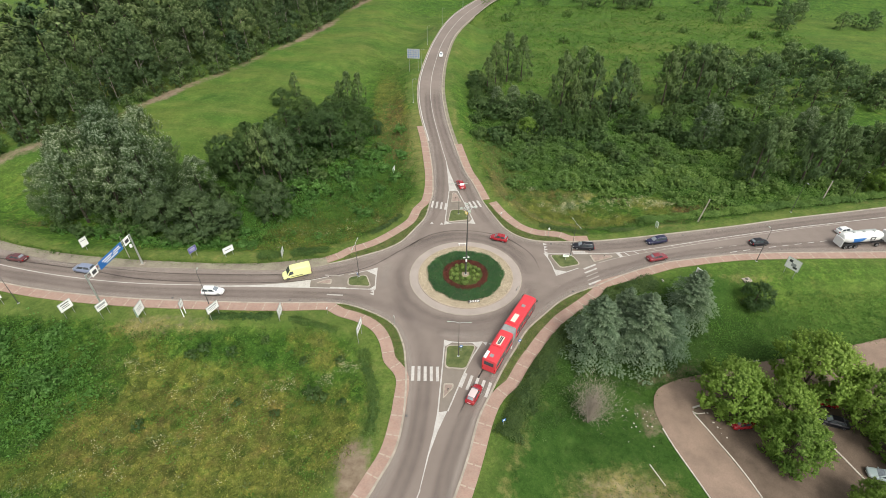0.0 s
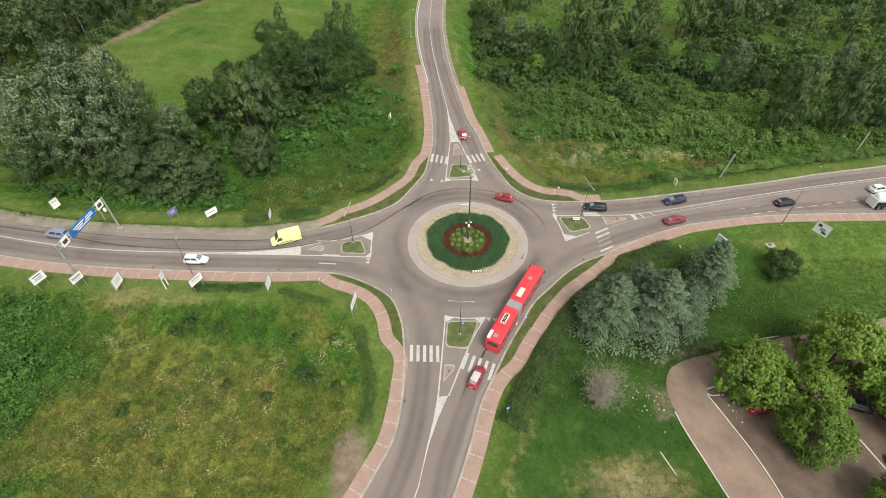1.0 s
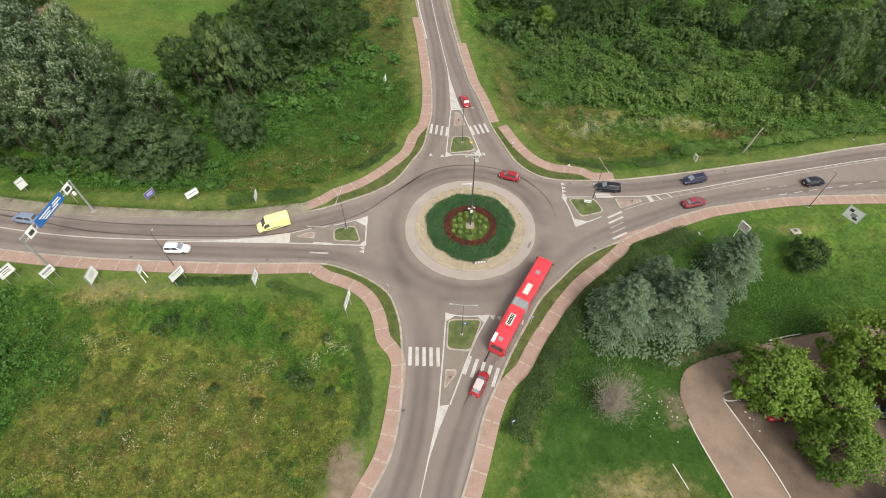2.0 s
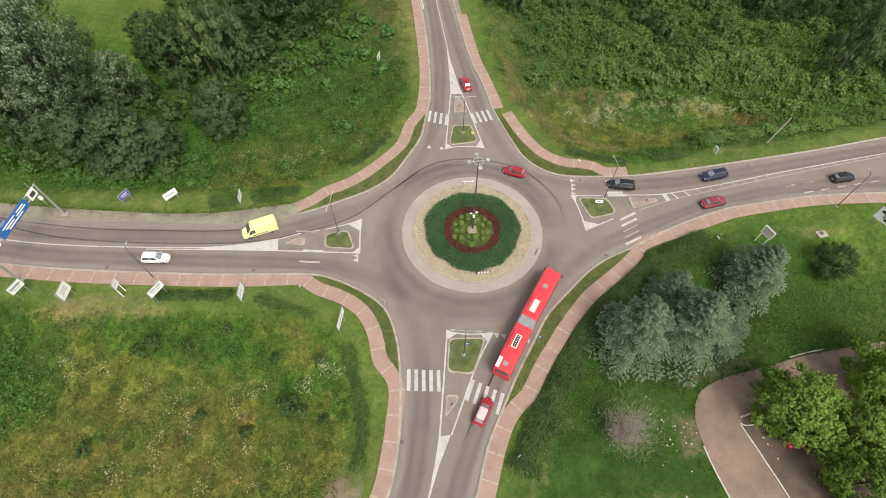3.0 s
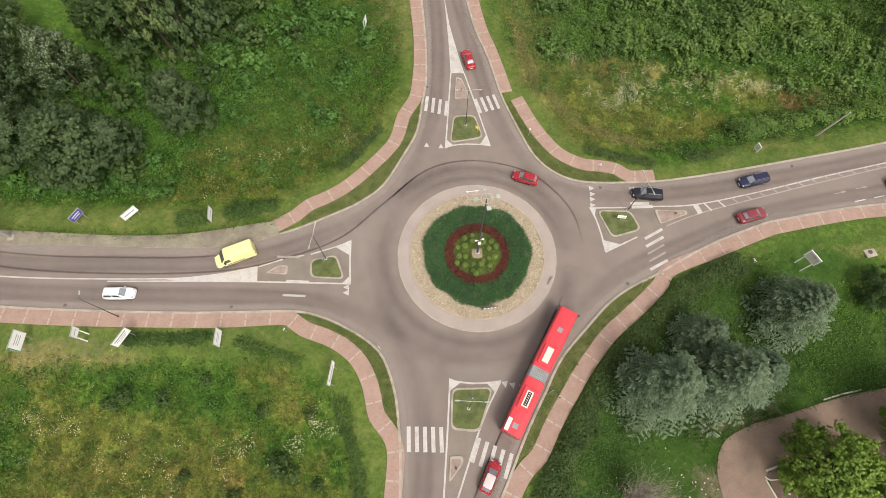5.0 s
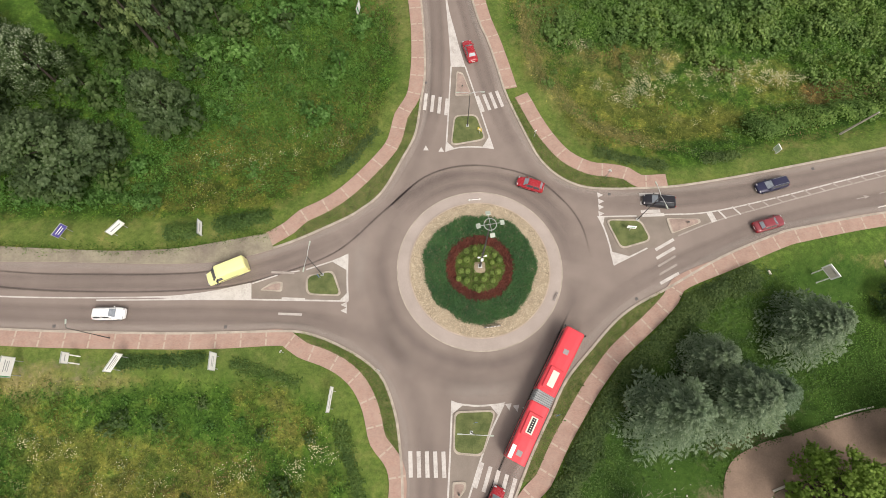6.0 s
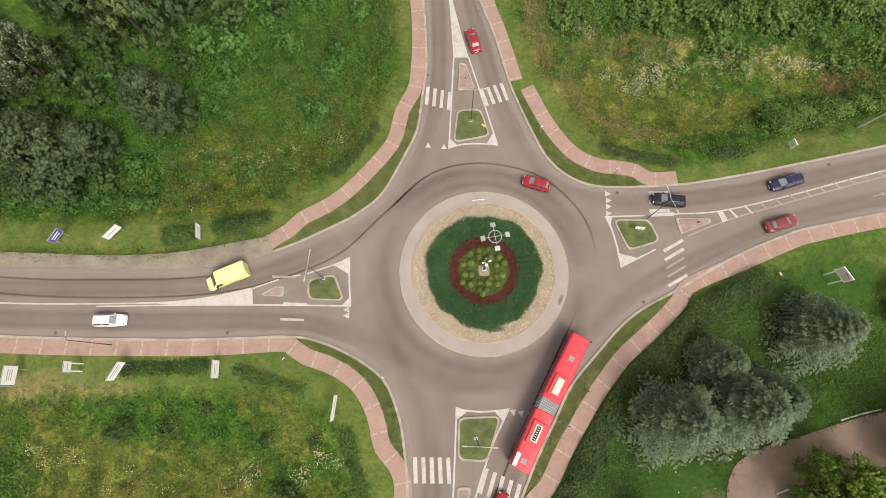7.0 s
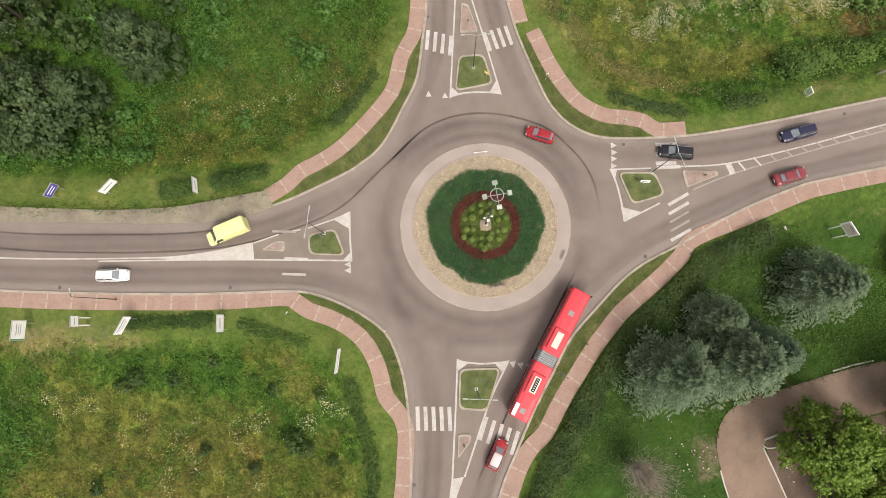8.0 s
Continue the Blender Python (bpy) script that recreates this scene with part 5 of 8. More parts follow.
def plant(name, m, label, category, group, stem, stem_mat, crown, crown_mat):
    ob = thing(name, m, label, category, group)
    if stem:
        part("trunk", solid("trunk", stem, stem_mat), None, ob)
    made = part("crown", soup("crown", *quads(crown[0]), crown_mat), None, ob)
    made.data.attributes.new("tip_pale", "FLOAT", "POINT").data.foreach_set("value", np.asarray(crown[1], np.float32))
    soften(made.data, crown[2])
    return ob


WIDTHS = {"round": lambda f: math.sqrt(max(0.06, 1 - (1.75 * (f - 0.42)) ** 2)) if f > 0.42 else 0.62 + 0.9 * f,
          "dome": lambda f: math.sqrt(max(0.10, 1 - f ** 2.4)) * (0.82 + 0.18 * min(1, f / 0.3)),
          "cone": lambda f: (1 - f) ** 0.75 + 0.12,
          "column": lambda f: 0.75 * math.sin(math.pi * min(0.97, 0.25 + 0.72 * f)) + 0.12,
          "mound": lambda f: math.sqrt(max(0.03, 1 - f * f))}


def crown_points(rng, shape, h, r, blobs, shoots, per, size, aspect, lo=0.18, rise=0.3, clump=0.23):
    """A crown of clumps within an envelope, each a tuft of leafy shoots that grow outwards and upwards. Returns the
    leaves, how near its shoot's end each leaf sits (weighted to upright shoots and the crown's top, as a painted
    highlight), and the way its clump faces.
    """
    out, tip_pale, faced = [], [], []
    for _ in range(blobs):
        f = rng.uniform(0, 1) ** 0.8
        rb = r * clump * rng.uniform(0.7, 1.3)
        a, q = rng.uniform(0, math.tau), rng.uniform(0.25, 1) ** 0.5
        d = max(0.0, r * WIDTHS[shape](f) - rb * 0.7) * q * rng.uniform(0.9, 1.12)
        c = np.array([d * math.cos(a), d * math.sin(a), h * (lo + (0.95 - lo) * f) - rb * 0.5])
        n = max(4, int(shoots * rng.uniform(0.7, 1.3)))
        dirs = rng.normal(0, 1, (n, 3)) + np.array([math.cos(a) * q, math.sin(a) * q, 0.75]) * 0.9
        dirs /= np.linalg.norm(dirs, axis=1)[:, None]
        grow = dirs * (1 - rise) + np.array([0, 0, rise]) + rng.normal(0, 0.10, (n, 3))
        grow /= np.linalg.norm(grow, axis=1)[:, None]
        foot = c + dirs * rb * rng.uniform(0.25, 0.75, (n, 1))
        s = np.tile(np.linspace(0.0, 1.0, per), n)
        i = np.repeat(np.arange(n), per)
        length = rb * rng.uniform(0.45, 0.85, n)[i]
        side = rng.normal(0, 1, (n * per, 3))
        side -= grow[i] * (side * grow[i]).sum(1)[:, None]
        pos = foot[i] + grow[i] * (s * length)[:, None] + side * (0.16 * length * (1.15 - s))[:, None]
        nrm = side * 0.26 + dirs[i] * 0.8 + np.array([0, 0, 0.40]) + rng.normal(0, 0.14, side.shape)
        out.append(leaves(rng, pos, nrm, size, aspect, grow[i] + side * 0.35))
        # upward shoots and the upper crown get more tip colour, a painted highlight
        tip_pale.append(np.repeat(s * np.clip(0.35 + 0.75 * grow[i][:, 2], 0, 1) * min(1.0, 0.45 + 0.75 * f), 4))
        round_ = dirs[i] * 0.8 + np.array([math.cos(a) * q * 0.5, math.sin(a) * q * 0.5, 0.30]) + 0.45 * nrm / np.linalg.norm(nrm, axis=1)[:, None]
        faced.append(np.repeat(-round_ / np.linalg.norm(round_, axis=1)[:, None], 4, axis=0))
    return np.concatenate(out), np.concatenate(tip_pale), np.concatenate(faced)


def spray_points(rng, h, r, tiers, per, size):
    """A conifer's crown: tiers of arching branches, each a flat feather of side twigs with a bent tip."""
    out, tip_pale, faced = [], [], []
    for k in range(tiers):
        f = ((k + rng.uniform(0, 1)) / tiers) ** 0.85
        a = k * 2.39996 + rng.uniform(-0.35, 0.35)
        L = r * ((1 - f ** 1.5) * 0.92 + 0.07) * rng.uniform(0.70, 1.15)
        z0 = h * (0.06 + 0.90 * f)
        lift = 0.02 + 0.85 * f + rng.uniform(-0.12, 0.12)
        u = np.array([math.cos(a), math.sin(a), 0.0])
        side = np.array([-u[1], u[0], 0.0])
        n = int(per * (0.30 + 0.70 * L / r))
        s = rng.uniform(0.12, 1, n) ** 0.75
        sgn = rng.choice([-1.0, 1.0], n)
        out_by = rng.uniform(0, 1, n)
        twig = (s * 9).astype(int) / 9.0
        wide = L * 0.24 * np.sin(np.clip(twig, 0, 1) * 2.6 + 0.25) * out_by
        pos = u * ((s * 0.5 + twig * 0.5) * L + wide * 0.55)[:, None] + side * (sgn * wide)[:, None]
        pos[:, 2] = z0 + L * lift * s - L * 0.30 * s ** 2 - wide * 0.22 + rng.normal(0, 0.07, n)
        along = u * rng.uniform(0.6, 1.0, (n, 1)) + side * (sgn * rng.uniform(0.3, 0.9, n))[:, None] + np.array([0, 0, 1.0]) * rng.normal(lift * 0.5 - 0.1, 0.2, (n, 1))
        nrm = np.array([0, 0, 1.0]) + u * 0.30 + rng.normal(0, 0.28, (n, 3))
        out.append(leaves(rng, pos, nrm, size, 0.34, along))
        tip_pale.append(np.repeat(np.clip(0.15 + 0.45 * s + 0.45 * out_by, 0, 1), 4))
        round_ = u * 0.5 + side * (sgn * out_by * 0.5)[:, None] + np.array([0, 0, 0.6]) + 0.5 * nrm / np.linalg.norm(nrm, axis=1)[:, None]
        faced.append(np.repeat(-round_ / np.linalg.norm(round_, axis=1)[:, None], 4, axis=0))
    return np.concatenate(out), np.concatenate(tip_pale), np.concatenate(faced)


def trunk(rng, h, r0, r, lo=0.25, limbs=7):
    bm = bmesh.new()
    lean = rng.uniform(-0.03, 0.03, 2) * h
    tube(bm, [(0, 0, -0.3), (0, 0, 0.25), (lean[0] * 0.5, lean[1] * 0.5, h * 0.4), (lean[0], lean[1], h * 0.82)], [r0 * 1.5, r0 * 1.1, r0 * 0.75, r0 * 0.15], 8)
    for k in range(limbs):
        f = lo + (0.7 - lo) * k / limbs
        a = k * 2.4 + rng.uniform(-0.4, 0.4)
        reach = r * rng.uniform(0.35, 0.6)
        z = h * f
        q = min(1, f / 0.8)
        x, y = lean * q
        tube(bm, [(x, y, z), (x + reach * 0.45 * math.cos(a), y + reach * 0.45 * math.sin(a), z + h * 0.10), (x + reach * math.cos(a + 0.2), y + reach * math.sin(a + 0.2), z + h * 0.17)],
             [r0 * 0.45, r0 * 0.28, r0 * 0.06], 6)
    return bm


def kinds_of_tree(name, label, category, group, shape, h, r, blobs, shoots, per, size, aspect, bark, leaf, seeds, lo=0.18, rise=0.3, clump=0.23, thick=None, limbs=7):
    made = []
    for s in seeds:
        g = np.random.default_rng(s)
        made.append(lambda m, g=g: plant(name, m, label, category, group, trunk(g, h, thick or h * 0.016, r, max(0.12, lo), limbs), bark, spray_points(g, h, r, blobs, shoots, size) if shape == "spray" else crown_points(g, shape, h, r, blobs, shoots, per, size, aspect, lo, rise, clump), leaf))
    return {"make": made, "first": [None] * len(made)}


def set_plant(kind, x, y, scale, turn=None, flat=1.0, which=None, label=""):
    """Sets out a plant: the first of a form is built, the others are copies."""
    k = which if which is not None else int(rng.integers(len(kind["make"])))
    m = stand(x, y, rng.uniform(0, 360) if turn is None else turn, -0.06) @ Matrix.Diagonal((scale * flat, scale * flat, scale, 1))
    if kind["first"][k] is None:
        ob = kind["first"][k] = kind["make"][k](Matrix.Identity(4))
        ob.matrix_basis = m
    else:
        base = kind["first"][k]
        keep = base.matrix_basis.copy()
        base.matrix_basis = Matrix.Identity(4)
        ob = copy_thing(base, m)
        base.matrix_basis = keep
    if label:
        tagged(ob, label)
    return ob


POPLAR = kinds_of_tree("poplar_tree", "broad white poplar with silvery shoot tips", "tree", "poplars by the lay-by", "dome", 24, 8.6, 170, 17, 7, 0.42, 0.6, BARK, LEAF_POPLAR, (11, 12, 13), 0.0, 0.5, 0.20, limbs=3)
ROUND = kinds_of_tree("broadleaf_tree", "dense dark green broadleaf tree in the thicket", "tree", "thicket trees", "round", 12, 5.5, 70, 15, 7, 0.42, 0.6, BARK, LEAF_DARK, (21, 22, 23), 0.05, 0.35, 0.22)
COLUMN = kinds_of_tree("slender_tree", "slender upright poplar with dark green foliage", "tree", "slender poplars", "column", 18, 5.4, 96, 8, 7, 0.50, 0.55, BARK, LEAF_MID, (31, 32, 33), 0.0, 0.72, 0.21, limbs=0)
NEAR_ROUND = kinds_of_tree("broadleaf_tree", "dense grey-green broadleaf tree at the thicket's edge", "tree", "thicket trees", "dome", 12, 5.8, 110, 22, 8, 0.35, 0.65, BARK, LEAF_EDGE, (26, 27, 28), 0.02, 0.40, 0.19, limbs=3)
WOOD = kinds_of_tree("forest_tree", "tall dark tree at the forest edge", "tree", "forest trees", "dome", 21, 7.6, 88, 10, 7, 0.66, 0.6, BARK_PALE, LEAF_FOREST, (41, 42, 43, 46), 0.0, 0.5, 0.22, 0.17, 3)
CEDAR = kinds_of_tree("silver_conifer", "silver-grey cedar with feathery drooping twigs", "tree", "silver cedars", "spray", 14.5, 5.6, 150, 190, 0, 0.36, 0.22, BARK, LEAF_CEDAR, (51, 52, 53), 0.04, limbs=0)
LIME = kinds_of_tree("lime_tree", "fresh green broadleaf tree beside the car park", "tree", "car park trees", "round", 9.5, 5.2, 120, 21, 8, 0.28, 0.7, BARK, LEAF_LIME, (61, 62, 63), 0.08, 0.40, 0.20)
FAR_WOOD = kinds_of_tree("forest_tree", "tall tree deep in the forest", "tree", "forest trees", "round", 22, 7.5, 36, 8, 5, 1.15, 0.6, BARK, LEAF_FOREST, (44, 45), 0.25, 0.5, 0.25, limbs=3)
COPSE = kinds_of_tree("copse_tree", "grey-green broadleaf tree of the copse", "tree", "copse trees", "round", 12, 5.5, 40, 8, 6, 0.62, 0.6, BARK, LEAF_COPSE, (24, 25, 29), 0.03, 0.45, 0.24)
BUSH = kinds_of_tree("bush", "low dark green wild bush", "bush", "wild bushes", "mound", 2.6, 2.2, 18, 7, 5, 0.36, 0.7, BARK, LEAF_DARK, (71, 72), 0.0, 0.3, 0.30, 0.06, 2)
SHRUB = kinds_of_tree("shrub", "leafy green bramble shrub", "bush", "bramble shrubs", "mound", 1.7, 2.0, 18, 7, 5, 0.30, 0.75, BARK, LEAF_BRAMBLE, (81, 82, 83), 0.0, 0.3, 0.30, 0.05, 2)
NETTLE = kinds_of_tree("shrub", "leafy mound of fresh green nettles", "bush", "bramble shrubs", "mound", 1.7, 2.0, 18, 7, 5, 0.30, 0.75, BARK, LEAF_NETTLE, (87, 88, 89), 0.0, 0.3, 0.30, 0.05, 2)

# white poplars by the lay-by
for x, y, s, f in ((-86, 34, 1.0, 1.0), (-78.5, 31, 0.96, 0.95), (-94, 31, 0.94, 1.0), (-83, 25, 0.84, 1.0), (-91.5, 24, 0.80, 1.05), (-76, 25, 0.68, 1.0), (-98.5, 26, 0.66, 1.0), (-80, 39, 0.98, 0.95), (-89, 40, 1.0, 0.95), (-66.5, 33.5, 0.56, 1.1)):
    set_plant(POPLAR, x, y, s, None, f)
# the thicket between lay-by and flood bank
for x, y, s, f in ((-64, 47, 1.10, 1.0), (-59, 42, 1.15, 0.95), (-70, 36, 0.75, 1.1), (-60, 52, 0.9, 1.1), (-47, 62, 0.95, 1.1), (-37.5, 61, 1.15, 1.05), (-42, 67, 1.0, 1.1), (-31, 67, 0.70, 1.2), (-54, 60, 0.9, 1.1),
                   (-60, 92, 0.55, 1.3), (-52, 90, 0.50, 1.4), (-47, 78, 0.55, 1.3), (-50, 84, 0.6, 1.3), (-44, 86, 0.55, 1.3), (-38, 86, 0.55, 1.3), (-35, 92, 0.6, 1.2), (-55, 84, 0.6, 1.3), (-43, 93, 0.5, 1.3), (-26, 74, 0.45, 1.3), (-30, 85, 0.45, 1.3), (-55, 76, 0.7, 1.2), (-40, 77, 0.6, 1.3), (-32, 78, 0.5, 1.3), (-63, 62, 0.75, 1.1)):
    set_plant(ROUND, x, y, s, None, f)
for x, y, s, f in ((-62, 18.5, 1.02, 1.25), (-70.5, 20.5, 0.80, 1.15), (-56.5, 20.5, 0.72, 1.1), (-46.6, 26.6, 0.98, 0.92)):
    set_plant(NEAR_ROUND, x, y, s, None, f)
for x, y, s in ((-48.5, 42.5, 1.04), (-52, 41, 1.0), (-46, 45, 0.85), (-50.5, 47, 0.9), (-38, 98, 0.72), (-34.5, 100, 0.66), (-41, 97, 0.55), (-57, 100, 0.50)):
    set_plant(COLUMN, x, y, s)
# the forest beyond the flood bank
edge = FOREST_EDGE[::3]
out = -sides(edge)
for row, (away, s0, s1) in enumerate(((7, 0.55, 0.95), (17, 0.8, 1.15), (30, 0.9, 1.3), (44, 1.0, 1.35), (60, 1.05, 1.4), (78, 1.1, 1.4))):
    for k, q in enumerate(edge - out * away):
        q = q + rng.normal(0, 2.2, 2)
        set_plant(FAR_WOOD if row > 2 else WOOD if rng.uniform() < 0.85 else COLUMN, q[0], q[1], rng.uniform(s0, s1), None, rng.uniform(0.95, 1.2))
for q in dense(FOREST_EDGE, 5.0):
    q = q + (rng.uniform(1.5, 4.5), 0) @ np.array([[-0.86, 0.5], [0, 0]]) + rng.normal(0, 1.0, 2)
    set_plant(COPSE, q[0], q[1], rng.uniform(0.28, 0.58), None, rng.uniform(1.0, 1.5))
for x, y in ((-72, 33), (-68, 25), (-66, 38), (-58, 30), (-57, 36), (-53, 33), (-51, 29), (-62, 33), (-64, 27), (-76, 42), (-56, 48), (-52, 53), (-46, 50), (-42, 46), (-44, 55), (-38, 52), (-34, 57), (-40, 70), (-54, 68), (-49, 70), (-60, 70), (-66, 55), (-45, 36), (-30, 60), (-80, 18), (-88, 17), (-95, 19), (-74, 17), (-67, 14.5), (-60, 13.5), (-54, 16)):
    set_plant(BUSH, x, y, rng.uniform(1.1, 1.9), None, rng.uniform(1.0, 1.3))
for x, y in ((-40, 44), (-36, 46), (-38, 40), (-33, 43), (-31, 48), (-43, 41), (-28, 51), (-35, 51), (-26, 57), (-29, 39), (-34, 36), (-39, 35), (-24, 48)):
    set_plant(NETTLE, x, y, rng.uniform(1.2, 1.9), None, rng.uniform(1.0, 1.3))
# woods north-east
for x, y, s, kind in ((38, 95, 1.2, COLUMN), (43.5, 97, 1.25, COLUMN), (49, 96, 1.15, COLUMN), (58, 94, 1.1, COLUMN), (63, 97, 0.9, COLUMN), (77, 101, 1.15, COLUMN), (83, 103, 1.25, COLUMN), (89, 103, 1.2, COLUMN), (95, 104, 1.05, COLUMN),
                      (17, 120, 1.0, COLUMN), (22, 125, 1.1, COLUMN), (28, 127, 1.0, COLUMN), (13, 112, 0.8, COLUMN), (41.5, 90, 0.75, COLUMN), (53.5, 88, 0.85, COLUMN), (81, 43, 1.0, COLUMN), (86, 46, 1.08, COLUMN),
                      (96, 44, 1.0, COLUMN), (101, 47, 1.1, COLUMN), (106, 46, 0.9, COLUMN), (120, 48, 1.1, COLUMN), (126, 51, 1.15, COLUMN), (77, 66, 0.60, POPLAR), (15.5, 97, 0.36, POPLAR), (21, 96, 0.40, POPLAR), (110, 70, 0.5, POPLAR),
                      (23, 73, 0.75, LIME), (28, 71, 0.65, ROUND), (34, 74, 0.75, ROUND), (40, 76, 0.7, ROUND), (47, 79, 0.7, ROUND), (30, 84, 0.75, ROUND), (22, 88, 0.6, ROUND), (36, 83, 0.6, ROUND), (8, 104, 0.5, ROUND), (9, 112, 0.5, ROUND), (10, 97, 0.45, ROUND),
                      (60, 78, 0.65, ROUND), (68, 74, 0.6, ROUND), (72, 80, 0.75, ROUND), (84, 64, 0.7, ROUND), (91, 60, 0.75, ROUND), (112, 37, 0.85, LIME), (118, 38, 0.8, LIME), (110, 44, 0.75, ROUND)):
    set_plant(kind, x, y, s)
for x0, x1, y0, y1, n, s0, s1 in ((100, 160, 92, 140, 46, 0.6, 1.15), (98, 135, 58, 90, 18, 0.5, 0.9), (124, 160, 40, 64, 12, 0.7, 1.1), (16, 62, 82, 98, 12, 0.4, 0.7), (44, 130, 250, 276, 18, 0.5, 0.9), (150, 230, 200, 268, 26, 0.5, 0.9)):
    for _ in range(n):
        set_plant(COPSE, rng.uniform(x0, x1), rng.uniform(y0, y1), rng.uniform(s0, s1), None, rng.uniform(1.0, 1.25))
for _ in range(26):
    set_plant(SHRUB, rng.uniform(30, 170), rng.uniform(118, 240), rng.uniform(1.2, 2.6))
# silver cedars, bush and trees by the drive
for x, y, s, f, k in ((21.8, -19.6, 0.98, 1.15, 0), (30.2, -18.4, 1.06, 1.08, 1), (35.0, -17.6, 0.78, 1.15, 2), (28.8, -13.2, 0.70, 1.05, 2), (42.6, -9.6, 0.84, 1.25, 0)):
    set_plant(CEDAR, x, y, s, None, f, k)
set_plant(ROUND, 57.6, -6.2, 0.52, None, 1.25, 1, "round dark green bush on the lawn")
for x, y, s, f in ((41.4, -29.2, 1.06, 1.12), (48.0, -32.8, 1.02, 0.98), (46.8, -38.4, 0.94, 1.05), (56.6, -25.6, 1.30, 1.0), (62.4, -31.4, 1.1, 1.0), (63, -37, 0.95, 1.0), (53.5, -47.5, 0.8, 1.0), (66, -43, 1.0, 1.0)):
    set_plant(LIME, x, y, s, None, f)


def dead_shrub(m):
    """A leafless grey shrub: a fan of forking twigs."""
    g = np.random.default_rng(91)
    ob = thing("dead_shrub", m, "leafless grey dead shrub on the lawn", "shrub")
    bm = bmesh.new()
    for k in range(30):
        a, t, L = g.uniform(0, math.tau), abs(g.normal(0.18, 0.16)), g.uniform(5.0, 8.6)
        d = Vector((math.cos(a) * math.sin(t), math.sin(a) * math.sin(t), math.cos(t)))
        mid, tip = d * L * 0.5, d * L + Vector((0, 0, 0.2))
        tube(bm, [(0, 0, -0.1), mid, tip], [0.07, 0.04, 0.012], 4)
    part("twig_fan", bm, TWIG, ob)
    n = 4600
    a, t, L = g.uniform(0, math.tau, n), np.abs(g.normal(0.26, 0.18, n)), g.uniform(2.4, 8.8, n)
    d = np.c_[np.cos(a) * np.sin(t), np.sin(a) * np.sin(t), np.cos(t)]
    part("twig_haze", soup("twig_haze", *quads(leaves(g, d * L[:, None], g.normal(0, 1, (n, 3)), 0.8, 0.035, d * 1.2)), TWIG), None, ob)
    return ob


dead_shrub(stand(18.6, -32.2, 20))


# grass of the narrow verges and the islands
turf = np.random.default_rng(29)
tuft_spots = []
for nm, kerb, ka, kb, pa, pb in VERGES:
    v, _ = between(stretch(kerb, ka, kb), stretch(PAVE[nm], pa, pb), 0.07, 80)
    a, b = v[:80, :2], v[80:, :2]
    u, t = turf.uniform(0, 78.9, 2600), turf.uniform(0.12, 0.88, 2600)[:, None]
    i, f = u.astype(int), (u % 1)[:, None]
    tuft_spots.append((a[i] * (1 - f) + a[i + 1] * f) * (1 - t) + (b[i] * (1 - f) + b[i + 1] * f) * t)
q = np.concatenate(tuft_spots)
q = q[(gap_to(q, PAVE_FINE) > PAVE_HALF + 0.1)]
tagged(new("verge_tufts", soup("verge_tufts", *tufts(np.c_[q, np.full(len(q), 0.06)], 0.16, 1.2, turf, 0.35, 3, 0.05, 0.10), BED_GREEN)), "short tufted grass on the narrow verges", "grass", kind="stuff")
q = q[turf.uniform(0, 1, len(q)) < 0.35]
tagged(new("verge_straw", soup("verge_straw", *tufts(np.c_[q, np.full(len(q), 0.06)], 0.18, 1.1, turf, 0.14, 3, 0.05, 0.15), STRAW)), "dry blades in the narrow verges", "grass", kind="stuff")


# hedges and rough growth
def hedge(name, pts, half, height, per_m, leaf, label, size=0.26):
    line = spline(pts, 0.5)
    n = int(len(line) * 0.5 * per_m)
    g = np.random.default_rng(int(abs(pts[0][0]) * 10))
    i = g.integers(0, len(line), n)
    across = g.uniform(-1, 1, n)
    bump = 0.75 + 0.35 * np.sin(i * 0.5) * np.sin(i * 0.23 + 1) + g.normal(0, 0.10, n)
    nrm = sides(line)[i]
    q = line[i] + nrm * (across * half * (0.85 + 0.25 * np.sin(i * 0.41) + 0.15 * np.sin(i * 1.1)))[:, None] + g.normal(0, 0.3, (n, 2))
    z = height * np.sqrt(np.clip(1 - across ** 2 * 0.85, 0.05, 1)) * bump * np.where(g.uniform(0, 1, n) < 0.7, 1, g.uniform(0.2, 1, n))
    keep = open_ground(q, 0.1)
    keep[keep] = gap_to(q[keep], PAVE_FINE) > PAVE_HALF + 0.2
    q, z, nrm, across = q[keep], z[keep], nrm[keep], across[keep]
    out = np.c_[nrm * across[:, None], np.full(len(q), 0.9)]
    v = leaves(g, np.c_[q, np.maximum(0.05, z) + land(q)], out + g.normal(0, 0.45, out.shape), size, 0.7)
    return tagged(new(name, soup(name, *quads(v), leaf)), label, "hedge", kind="stuff")


hedge("hedge", [(38, -1.8), (33, -4.0), (28.2, -6.8), (24.4, -10.0), (20.0, -13.8), (15.8, -18.4), (12.8, -22.8), (10.0, -27.6), (7.0, -32.4), (5.2, -36.6)], 2.1, 1.3, 480, LEAF_HEDGE, "untrimmed dark hedge beside the footpath")
hedge("hedge", [(-47.5, -11.6), (-42, -11.5), (-36.5, -11.4)], 0.8, 0.35, 200, LEAF_LOW, "low dark hedge beside the footpath")
hedge("hedge", [(-32.6, -12.2), (-28, -13.4), (-24, -14.8)], 0.6, 0.3, 110, LEAF_LOW, "low dark hedge on the mown strip")
